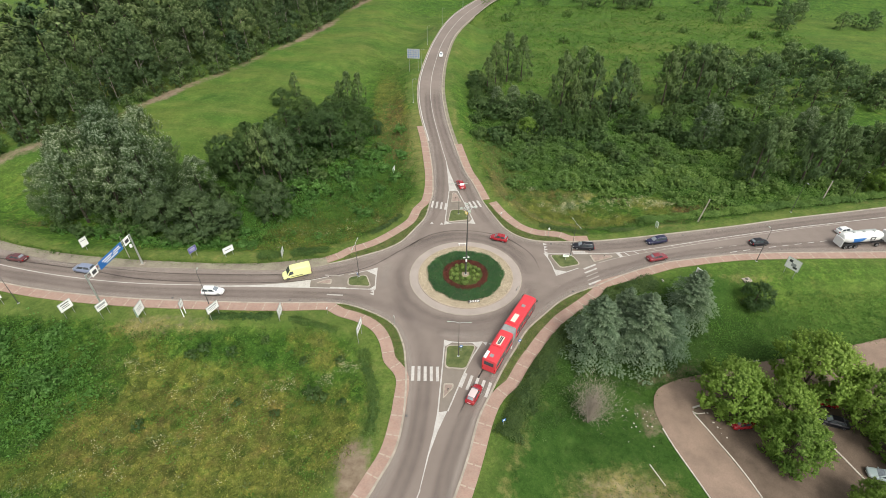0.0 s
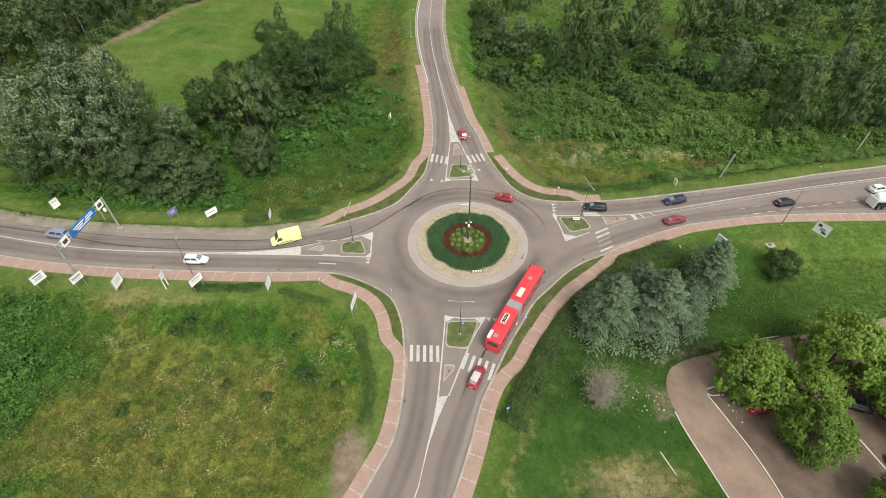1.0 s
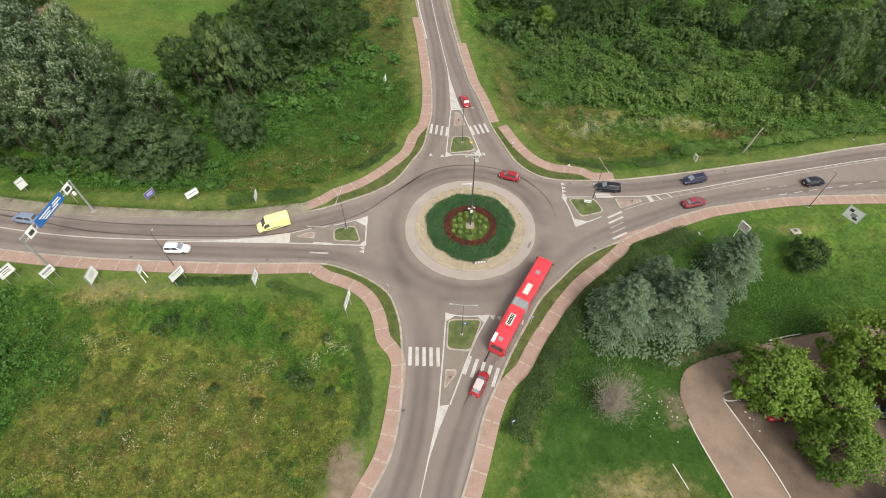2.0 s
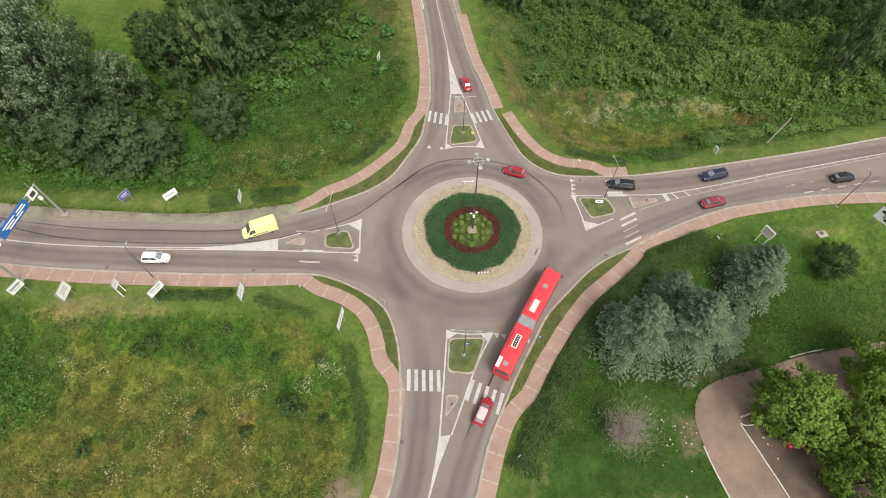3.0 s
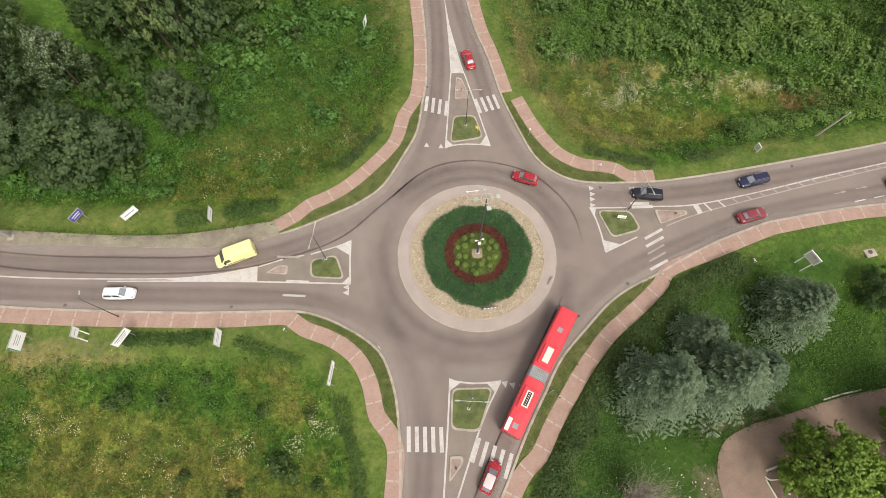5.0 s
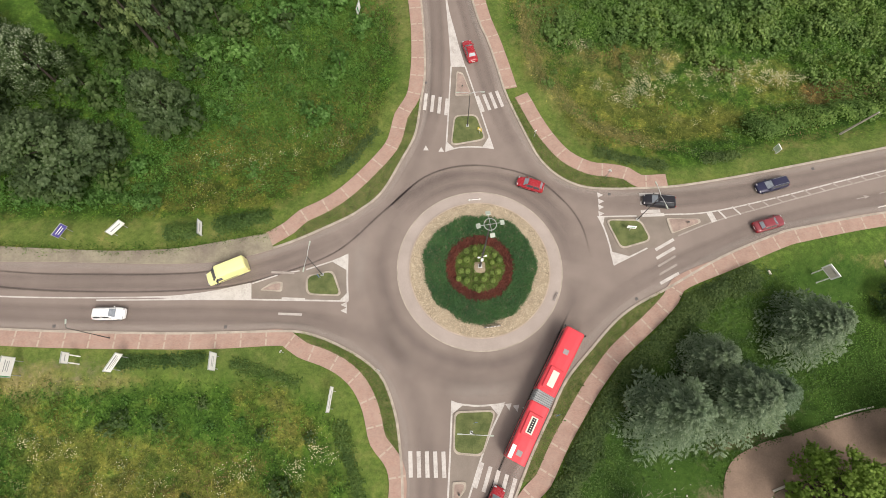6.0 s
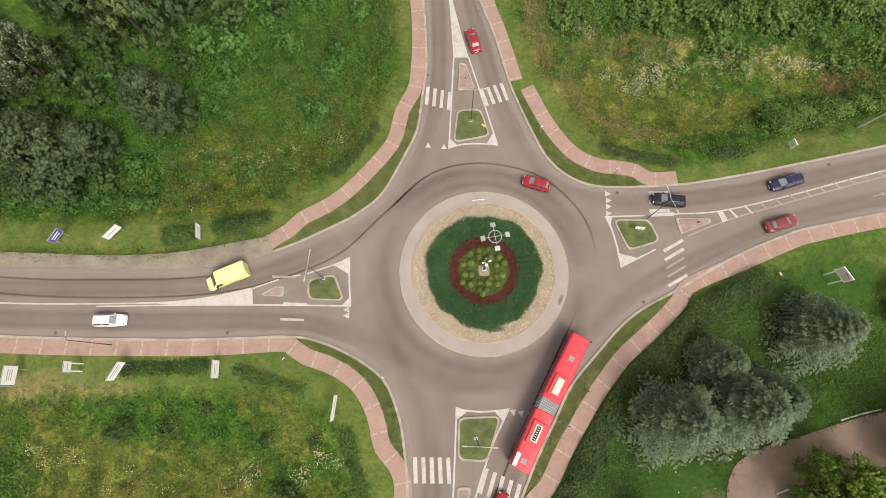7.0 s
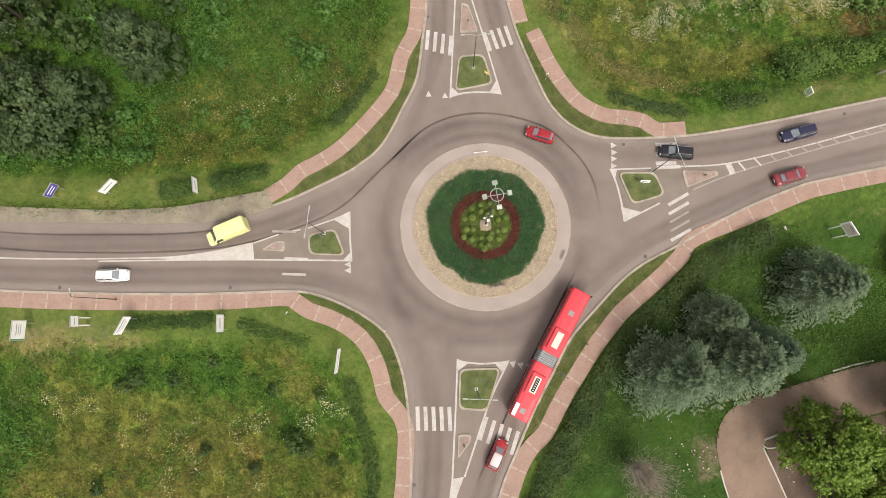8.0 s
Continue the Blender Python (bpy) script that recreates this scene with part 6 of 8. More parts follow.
hedge("hedge", [(-18.4, -20), (-17.4, -23), (-16.2, -26.5), (-15.2, -31), (-15.4, -36)], 0.8, 0.4, 170, LEAF_LOW, "low dark hedge beside the footpath")
hedge("hedge", [(-43.6, 6.4), (-39.6, 6.6)], 1.2, 1.1, 330, LEAF_LOW, "low green shrubs on the mown strip")
hedge("hedge", [(-36.6, 7.0), (-29.6, 8.6)], 1.2, 1.1, 330, LEAF_LOW, "low green shrubs on the mown strip")
hedge("hedge", [(-20.5, 15.0), (-17.5, 18.2), (-14.5, 22.4)], 0.8, 0.5, 170, LEAF_HEDGE, "low dark hedge beside the footpath")
hedge("hedge", [(18.8, 17.8), (22, 16.6), (28.5, 15.2)], 0.9, 0.55, 190, LEAF_HEDGE, "low dark hedge beside the footpath")
hedge("hedge", [(34.6, 16.2), (39.6, 16.8)], 0.9, 0.5, 180, LEAF_HEDGE, "low dark shrubs beside the road")
hedge("hedge", [(44, 22), (54, 24.5), (66, 25.5), (80, 28), (96, 30), (112, 33)], 2.6, 1.9, 260, LEAF_BRAMBLE, "bramble thicket along the road", 0.34)


def patchy(rng, n, x0, x1, y0, y1, keep):
    """n places in a rectangle, thinned by a field."""
    q = np.c_[rng.uniform(x0, x1, n), rng.uniform(y0, y1, n)]
    return q[keep(q) > rng.uniform(0, 1, len(q))]


def fieldnoise(scale, seed, lo, hi):
    return lambda q: blur(np.sin(q[:, 0] * scale + seed) * np.cos(q[:, 1] * scale * 1.3 - seed) + 0.6 * np.sin(q[:, 0] * scale * 2.7 + q[:, 1] * scale * 2.1 + seed * 2), lo, hi)


def off_road(q):
    d = np.minimum(gap_to(q, PAVE_NEAR), gap_to(q, KERB_NEAR)) + 1.5 * (q[:, 1] > 0)
    return blur(d, 4.2, 7.0) * open_ground(q, 0.5)


def growth(name, q, leaf, size, count, lean, aspect, tall, label, category, spread=0.25, g=None):
    g = g or np.random.default_rng(len(q))
    if leaf in (WEED, LEAF_BRAMBLE, LEAF_NETTLE):
        tall = tall * np.clip(1.1 + 3.2 * ruffle(q, 0.45, 5.0), 0.1, 4.0)
    v, f = tufts(np.c_[q, land(q)], size, lean, g, aspect, count, 0.4, spread, -0.02, np.broadcast_to(tall, len(q)))
    me = soup(name, v, f, leaf)
    if leaf is WEED:
        mark_zones(me, v[:, :2])
    return tagged(new(name, me), label, category, kind="stuff")


g = np.random.default_rng(7)


def beyond(d0, d1):
    """A field that grows from 0 to 1 between two distances from road and footpath."""
    return lambda q: blur(np.minimum(gap_to(q, PAVE_NEAR), gap_to(q, KERB_NEAR)), d0, d1) * open_ground(q, 0.5)


def bank_free(p):
    return 1 - blur(-(p[:, 0] * 0.88 - p[:, 1] * 0.47) - 75, -8, 4)


def most(*fields):
    return lambda p: np.maximum.reduce([f(p) for f in fields])


def spot(*a, k=1.0):
    return lambda p: k * blob(p, *a)


def patches(n, x0, x1, y0, y1, field, r0, r1, dens):
    """Clustered places: n patches of radius r0 to r1, thicker in their middle."""
    c = np.c_[g.uniform(x0, x1, n), g.uniform(y0, y1, n)]
    out = []
    for x, y in c[field(c) > g.uniform(0, 1, n)]:
        r, k = g.uniform(r0, r1), g.uniform(0.6, 1.5)
        m = int(dens * r * r * 3)
        q = g.normal(0, 0.5, (m, 2)) * np.array([r * k, r / k])
        a = g.uniform(0, math.tau)
        q = q @ np.array([[math.cos(a), -math.sin(a)], [math.sin(a), math.cos(a)]])
        out.append(q + np.array([x, y]))
    q = np.concatenate(out)
    return q[off_road(q) > g.uniform(0, 1, len(q))]


CORNERS = ((-90, -14, -52, -13, 1.0), (-62, -12, 10, 60, 1.0), (8, 80, 17, 50, 1.0))
for x0, x1, y0, y1, k in CORNERS:
    area = (x1 - x0) * (y1 - y0)
    growth("herb_patches", patches(int(area / 38), x0, x1, y0, y1, off_road, 0.6, 2.0, 3.6), WEED_BRIGHT, 0.28, 3, 1.2, 0.6, 0.75, "leafy green herbs growing in patches", "weeds", 0.2, g)
    growth("grey_herb_patches", patches(int(area / 40), x0, x1, y0, y1, off_road, 0.5, 1.6, 3.8), GREY_WEED, 0.24, 3, 1.2, 0.5, 0.8, "grey-green herbs growing in patches", "weeds", 0.2, g)
    growth("dry_grass_patches", patches(int(area / 220), x0, x1, y0, y1, off_road, 0.8, 2.4, 2.0), STRAW, 0.36, 3, 1.15, 0.12, 0.35, "dry yellow grass growing in patches", "grass", 0.2, g)
    q = patches(int(area / 90), x0, x1, y0, y1, off_road, 0.5, 1.5, 2.4)
    v = leaves(g, np.c_[q, g.uniform(0.35, 0.8, len(q)) + land(q)], np.c_[g.normal(0, 0.25, (len(q), 2)), np.ones(len(q))], 0.11, 0.9)
    tagged(new("white_blossom", soup("white_blossom", *quads(v), BLOSSOM)), "cream-white flower heads in loose drifts", "flowers", kind="stuff")
q = patches(26, -92, -60, -34, -13, off_road, 2.0, 4.0, 3.0)
growth("bramble_mass", q, LEAF_NETTLE, 0.42, 3, 1.15, 0.6, 0.9, "dense dark bramble mass in the meadow", "weeds", 0.2, g)
q = patchy(g, 2600, -66, -14, -46, -20, lambda p: off_road(p) * blob(p, -40, -34, 22, 10, -18) * fieldnoise(0.3, 2.0, -0.4, 0.8)(p))
growth("seed_heads", q, STRAW, 0.30, 3, 1.0, 0.14, 0.7, "pale dry seed heads standing over the meadow", "grass", 0.12, g)
sw = (-92, -12, -54, -11)
q = patchy(g, 34000, *sw, off_road)
growth("meadow_weeds", q, WEED, 0.30, 3, 1.28, 0.40, 0.25, "knee-high olive-green meadow weeds", "weeds", 0.25, g)
q = patchy(g, 3000, *sw, lambda p: off_road(p) * fieldnoise(0.16, 1.0, 0.0, 0.9)(p) * blob(p, -45, -36, 30, 16, -20))
growth("dry_meadow_grass", q, STRAW, 0.34, 3, 1.05, 0.16, 0.3, "dry yellow meadow grass", "grass", 0.25, g)
q = patchy(g, 9000, *sw, lambda p: off_road(p) * np.maximum.reduce([blob(p, -42, -18, 10, 2.5, -8) * 0.6, blob(p, -58, -18, 8, 3) * 0.4, blob(p, -78, -24, 14, 10) * 0.9]))
growth("meadow_herbs", q, WEED_BRIGHT, 0.32, 4, 1.25, 0.65, 0.5, "leafy green herbs in the meadow", "weeds", 0.3, g)
nw = (-80, -8, 9, 100)
rough_nw = most(spot(-62, 32, 26, 15), spot(-44, 60, 24, 22), spot(-21, 34, 6, 12, k=0.25), spot(-70, 15, 18, 3.5), spot(-30, 16, 4, 3, k=0.5), spot(-26, 84, 5, 26, k=0.6))
q = patchy(g, 30000, *nw, lambda p: beyond(3.2, 5.5)(p) * bank_free(p) * rough_nw(p))
growth("rough_growth", q, LEAF_NETTLE, 0.36, 3, 1.15, 0.6, 0.6, "waist-high green nettles and brambles", "weeds", 0.3, g)
q = patchy(g, 24000, -80, -8, 9, 90, lambda p: off_road(p) * bank_free(p) * (1 - 0.8 * rough_nw(p)))
growth("meadow_weeds", q, WEED, 0.34, 3, 1.2, 0.42, 0.3, "olive-green weeds on the corner", "weeds", 0.25, g)
q = patchy(g, 15000, -50, -10, 11, 46, lambda p: off_road(p) * bank_free(p))
growth("meadow_weeds", q, WEED, 0.30, 3, 1.1, 0.40, 0.45, "tall mixed weeds on the corner", "weeds", 0.25, g)
q = patches(70, -50, -12, 12, 46, off_road, 0.5, 1.5, 4.5)
growth("nettle_patches", q, LEAF_NETTLE, 0.30, 4, 1.15, 0.6, 0.7, "dark green nettles growing in patches", "weeds", 0.2, g)
q = patchy(g, 3500, -60, -10, 10, 40, lambda p: off_road(p) * fieldnoise(0.2, 2.0, 0.1, 0.9)(p) * (1 - 0.7 * rough_nw(p)))
growth("dry_meadow_grass", q, STRAW, 0.4, 3, 1.0, 0.16, 0.4, "dry yellow grass among the weeds", "grass", 0.2, g)
q = patchy(g, 15000, -40, -12, 22, 60, lambda p: beyond(4, 7)(p) * blob(p, -25, 38, 9, 14) * fieldnoise(0.35, 3.0, -0.9, 0.5)(p))
growth("fresh_growth", q, WEED_BRIGHT, 0.42, 4, 1.2, 0.6, 0.45, "bright green leafy undergrowth", "weeds", 0.3, g)
rough_ne = most(spot(42, 54, 30, 10, 4), spot(96, 36, 28, 6.5, 8), spot(50, 22.5, 7, 2.5, 8), spot(95, 62, 50, 22), spot(30, 72, 24, 20))
q = patchy(g, 62000, 4, 130, 17, 118, lambda p: beyond(5, 9)(p) * rough_ne(p))
growth("rough_growth", q, LEAF_BRAMBLE, 0.42, 3, 1.25, 0.6, 0.7, "rough green growth with brambles", "weeds", 0.32, g)
q = patchy(g, 30000, 5, 90, 15, 70, lambda p: off_road(p) * (1 - 0.85 * rough_ne(p)))
growth("meadow_weeds", q, WEED, 0.32, 3, 1.2, 0.40, 0.25, "olive-green weeds on the corner", "weeds", 0.25, g)
q = patchy(g, 9000, 8, 40, 18, 48, lambda p: off_road(p) * np.maximum.reduce([blob(p, 10.8, 36, 1.2, 9, 8), blob(p, 14.8, 28.4, 1.4, 5, 40), blob(p, 24, 21.5, 7, 1.3, -22), 0.4 * blob(p, 27, 37, 6, 2)]))
growth("dry_meadow_grass", q, STRAW, 0.4, 3, 1.0, 0.16, 0.4, "dry pale grass among the weeds", "grass", 0.2, g)
q = patchy(g, 4500, 4, 22, 30, 75, lambda p: off_road(p) * blob(p, 11, 48, 4, 20, 8))
growth("dry_meadow_grass", q, STRAW, 0.4, 3, 1.0, 0.16, 0.4, "dry pale grass along the road", "grass", 0.2, g)
q = patchy(g, 9000, -40, -10, 60, 150, lambda p: blob(p, -22, 92, 6, 44, 6) * beyond(3.5, 5.5)(p))
growth("verge_weeds", q, WEED, 0.42, 3, 1.2, 0.4, 0.3, "tall straw-coloured weeds on the north verge", "weeds", 0.3, g)
q = patchy(g, 10000, 20, 180, 112, 260, lambda p: np.full(len(p), 0.9))
growth("field_growth", q, WEED_BRIGHT, 0.85, 3, 1.15, 0.6, 0.5, "bright green rank grass of the far field", "grass", 0.6, g)
# dark leaves set where shade lies between hedge and cedars
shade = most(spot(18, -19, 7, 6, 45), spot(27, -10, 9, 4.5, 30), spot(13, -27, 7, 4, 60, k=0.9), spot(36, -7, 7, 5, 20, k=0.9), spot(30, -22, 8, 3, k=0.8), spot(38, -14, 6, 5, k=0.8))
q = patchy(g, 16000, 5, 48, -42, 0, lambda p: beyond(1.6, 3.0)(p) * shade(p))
growth("rank_growth", q, LEAF_LOW, 0.30, 3, 1.2, 0.5, 0.5, "dark rank growth that also stands for the shade between hedge and cedars", "weeds", 0.25, g)
q = patchy(g, 20000, 5, 100, -56, 3, lambda p: beyond(6, 12)(p) * 0.9)
growth("lawn_grass", q, LAWN_LEAF, 0.22, 3, 1.25, 0.30, 0.06, "rough green lawn grass", "grass", 0.2, g)
q = patchy(g, 9000, 44, 105, -24, -3, lambda p: off_road(p) * blob(p, 78, -12, 30, 9, 8))
growth("lawn_herbs", q, WEED_BRIGHT, 0.30, 3, 1.2, 0.45, 0.3, "fresh green rank grass on the lawn", "grass", 0.25, g)
q = patches(150, 5, 80, -52, 0, off_road, 0.5, 1.8, 3.0)
growth("lawn_tussocks", q, LAWN_LEAF, 0.26, 3, 1.25, 0.35, 0.12, "lighter grass tussocks in the lawn", "grass", 0.15, g)
q = patchy(g, 3500, -140, -22, 12, 230, lambda p: (1 - bank_free(p)) * (gap_to(p, FOREST_EDGE) > 4) * (p[:, 0] * 0.88 - p[:, 1] * 0.47 > -150))
growth("bank_grass", q, WEED_BRIGHT, 0.4, 3, 1.4, 0.35, 0.04, "rough green grass of the flood bank", "grass", 0.6, g)
q = np.repeat(layby, 30, axis=0)
q = q + g.normal(0, 0.55, q.shape)
growth("edge_grass", q, WEED, 0.26, 3, 0.8, 0.3, 0.1, "ragged grass creeping over the lay-by's edge", "grass", 0.2, g)
edge = dense(np.array(DRIVE[:9], float), 0.5)
q = np.repeat(edge, 7, axis=0)
q = q + g.normal(0, 0.25, q.shape) + np.repeat(np.outer(0.15 + ruffle(edge, 0.5, 3.0), (-0.5, 0.7)), 7, axis=0)
growth("edge_grass", q, LAWN_LEAF, 0.22, 3, 0.9, 0.35, 0.12, "ragged grass creeping over the edge of the drive", "grass", 0.2, g)
drift = []
for x, y, r, n in ((29.7, 31.6, 1.6, 110), (26.0, 30.0, 1.8, 90), (19.3, 40.3, 1.3, 60), (22.5, 31.5, 1.2, 30), (39.9, 33.1, 2.2, 60), (48.9, 33.4, 2.4, 130), (52.8, 32.8, 1.3, 90), (34, 34, 2.5, 50), (43, 31, 3, 40), (37, 28, 4, 30),
                   (-20.3, -22.8, 1.3, 70), (-23.3, -25.6, 1.0, 40), (-31.2, -25.9, 1.6, 60), (-58.8, -21.2, 1.2, 30), (-55.7, -22.6, 1.0, 30), (-45, -28, 6, 90), (-50, -36, 7, 110), (-35, -34, 6, 80), (-30, 18, 4, 70), (-38, 17, 4, 60), (-24, 22, 3, 40)):
    c = np.c_[g.normal(x, r, n // 6 + 2), g.normal(y, r * 0.7, n // 6 + 2)]
    drift.append(c[g.integers(0, len(c), int(1.3 * n) * (4 if x > 0 else 2))] + g.normal(0, 0.42, (int(1.3 * n) * (4 if x > 0 else 2), 2)))
q = np.concatenate(drift)
v = leaves(g, np.c_[q, g.uniform(0.4, 0.9, len(q)) + land(q)], np.c_[g.normal(0, 0.25, (len(q), 2)), np.ones(len(q))], 0.125, 0.9)
tagged(new("white_blossom", soup("white_blossom", *quads(v), BLOSSOM)), "cream-white flower heads in a thick drift", "flowers", kind="stuff")
for x, y, n in ((66, 30, 260), (50, 23, 200), (-18, 70, 260), (-104, 22, 200), (-33, -25, 90), (-40, -30, 80)):
    q = np.c_[g.normal(x, 3.2, n), g.normal(y, 1.8, n)]
    q = q[open_ground(q, 1.0)]
    growth("russet_weeds", q, RUST_WEED, 0.3, 4, 1.2, 0.3, 0.4, "red-brown withered weeds", "weeds", 0.3, g)
# shrubs in the rough ground
def thicket(name, places, label):
    """Many bramble mounds grown into one another, as one growth."""
    forms = [crown_points(np.random.default_rng(k), "mound", 1.7, 2.0, 18, 7, 5, 0.30, 0.75, 0.0, 0.3, 0.30) for k in (84, 85, 86)]
    verts, tip_pale = [], []
    for x, y, scale in places:
        v, t, _ = forms[int(g.integers(len(forms)))]
        a, wide = g.uniform(0, math.tau), scale * g.uniform(0.9, 1.3)
        c, s = math.cos(a) * wide, math.sin(a) * wide
        verts.append(np.c_[x + v[:, 0] * c - v[:, 1] * s, y + v[:, 0] * s + v[:, 1] * c, land((x, y))[0] - 0.05 + v[:, 2] * scale])
        tip_pale.append(t)
    me = soup(name, *quads(np.concatenate(verts)), LEAF_BRAMBLE)
    me.attributes.new("tip_pale", "FLOAT", "POINT").data.foreach_set("value", np.concatenate(tip_pale).astype(np.float32))
    return tagged(new(name, me), label, "brambles", kind="stuff")


for x0, x1, y0, y1, n, kind, s0, s1 in ((-80, -22, 14, 34, 34, SHRUB, 0.6, 1.3), (-60, -16, 30, 78, 46, SHRUB, 0.7, 1.6), (-70, -24, 36, 80, 20, BUSH, 0.7, 1.5), (14, 66, 40, 74, 170, None, 0.8, 1.6),
                                        (30, 120, 32, 62, 150, None, 0.8, 1.6), (20, 110, 52, 80, 34, BUSH, 0.8, 1.6), (-90, -66, -30, -14, 13, SHRUB, 0.7, 1.3), (-48, -24, -20, -16, 5, SHRUB, 0.3, 0.5),
                                        (10, 30, 28, 50, 10, SHRUB, 0.4, 0.8), (7, 16, 66, 130, 26, BUSH, 0.9, 1.9), (14, 112, 66, 98, 60, BUSH, 1.2, 2.4), (-95, -75, 16, 26, 14, SHRUB, 0.8, 1.6), (-68, -47, 11.5, 16.5, 34, SHRUB, 0.6, 1.0)):
    q = np.c_[g.uniform(x0, x1, n), g.uniform(y0, y1, n)]
    q = q[off_road(q) > 0.6]
    if kind is None:
        thicket("bramble_thicket", [(x, y, g.uniform(s0, s1)) for x, y in q], "dense mounds of leafy green brambles")
        continue
    for x, y in q:
        set_plant(NETTLE if kind is SHRUB and x < 0 else kind, x, y, g.uniform(s0, s1), None, g.uniform(0.9, 1.3))

for x, y, scale in ((-25.8, -27.6, 0.72), (-24.2, -28.6, 0.6), (-46.5, -18.6, 0.6), (-36.0, -17.0, 0.42), (-41.5, -19.2, 0.5), (-22.0, -21.6, 0.4), (-31.2, -31.0, 0.45), (-38.0, -28.6, 0.4), (-28.6, -21.0, 0.42), (-48.5, -19.8, 0.55), (-52, -33, 0.5), (-20.5, -30, 0.4)):
    set_plant(BUSH, x, y, scale, None, 1.25, None, "leafy dark herb mound standing out of the meadow")
for _ in range(46):
    x, y = g.uniform(-98, -68), g.uniform(-36, -13.5)
    if off_road(np.array([[x, y]]))[0] > 0.6:
        set_plant(NETTLE, x, y, g.uniform(0.6, 1.1), None, g.uniform(1.0, 1.3))

# ---- vehicles ----
def wheel(parent, x, y, r, w):
    """A tyre with its rim."""
    bm = bmesh.new()
    s = 1 if y > 0 else -1
    prof = [(r * 0.62, 0), (r * 0.93, 0), (r, w * 0.18), (r, w * 0.82), (r * 0.93, w), (r * 0.62, w)]
    rings = [[(x + q * math.cos(k * math.tau / 16), y - s * d, r + q * math.sin(k * math.tau / 16)) for k in range(16)] for q, d in prof]
    loft(bm, rings)
    tyre = part("wheel", bm, TYRE, parent)
    bm = bmesh.new()
    loft(bm, [[(x + q * math.cos(k * math.tau / 12), y + s * d, r + q * math.sin(k * math.tau / 12)) for k in range(12)] for q, d in ((r * 0.63, -w * 0.3), (r * 0.63, 0.006), (r * 0.5, 0.012), (r * 0.18, -0.01))])
    part("rim", bm, RIM, tyre)


def hull(rows):
    """A body lofted along its length from rows of x, half width, bottom, shoulder and top."""
    rings = []
    for x, w, z0, zs, zt in rows:
        half = [(w * 0.86, z0), (w * 0.98, z0 + 0.10), (w, (z0 + zs) / 2), (w * 0.97, zs), (w * 0.84, zt), (w * 0.42, zt + 0.02)]
        rings.append([(x, y, z) for y, z in half] + [(x, -y, z) for y, z in half[::-1]])
    return loft(bmesh.new(), rings)


def panel(corners, lift=0.012):
    """A window or other pane lying just proud of a body's face, with a little thickness."""
    bm = bmesh.new()
    p = [Vector(c) for c in corners]
    n = (p[1] - p[0]).cross(p[2] - p[0]).normalized()
    loft(bm, [[q - n * 0.02 for q in p], [q + n * lift for q in p]])
    return bm


def bilinear(a, b, c, d, u0, u1, v0, v1):
    """The corners of a field within the quad a b c d (a-b the lower edge, d-c the upper)."""
    a, b, c, d = map(Vector, (a, b, c, d))
    at = lambda u, v: (a.lerp(b, u)).lerp(d.lerp(c, u), v)
    return [at(u0, v0), at(u1, v0), at(u1, v1), at(u0, v1)]


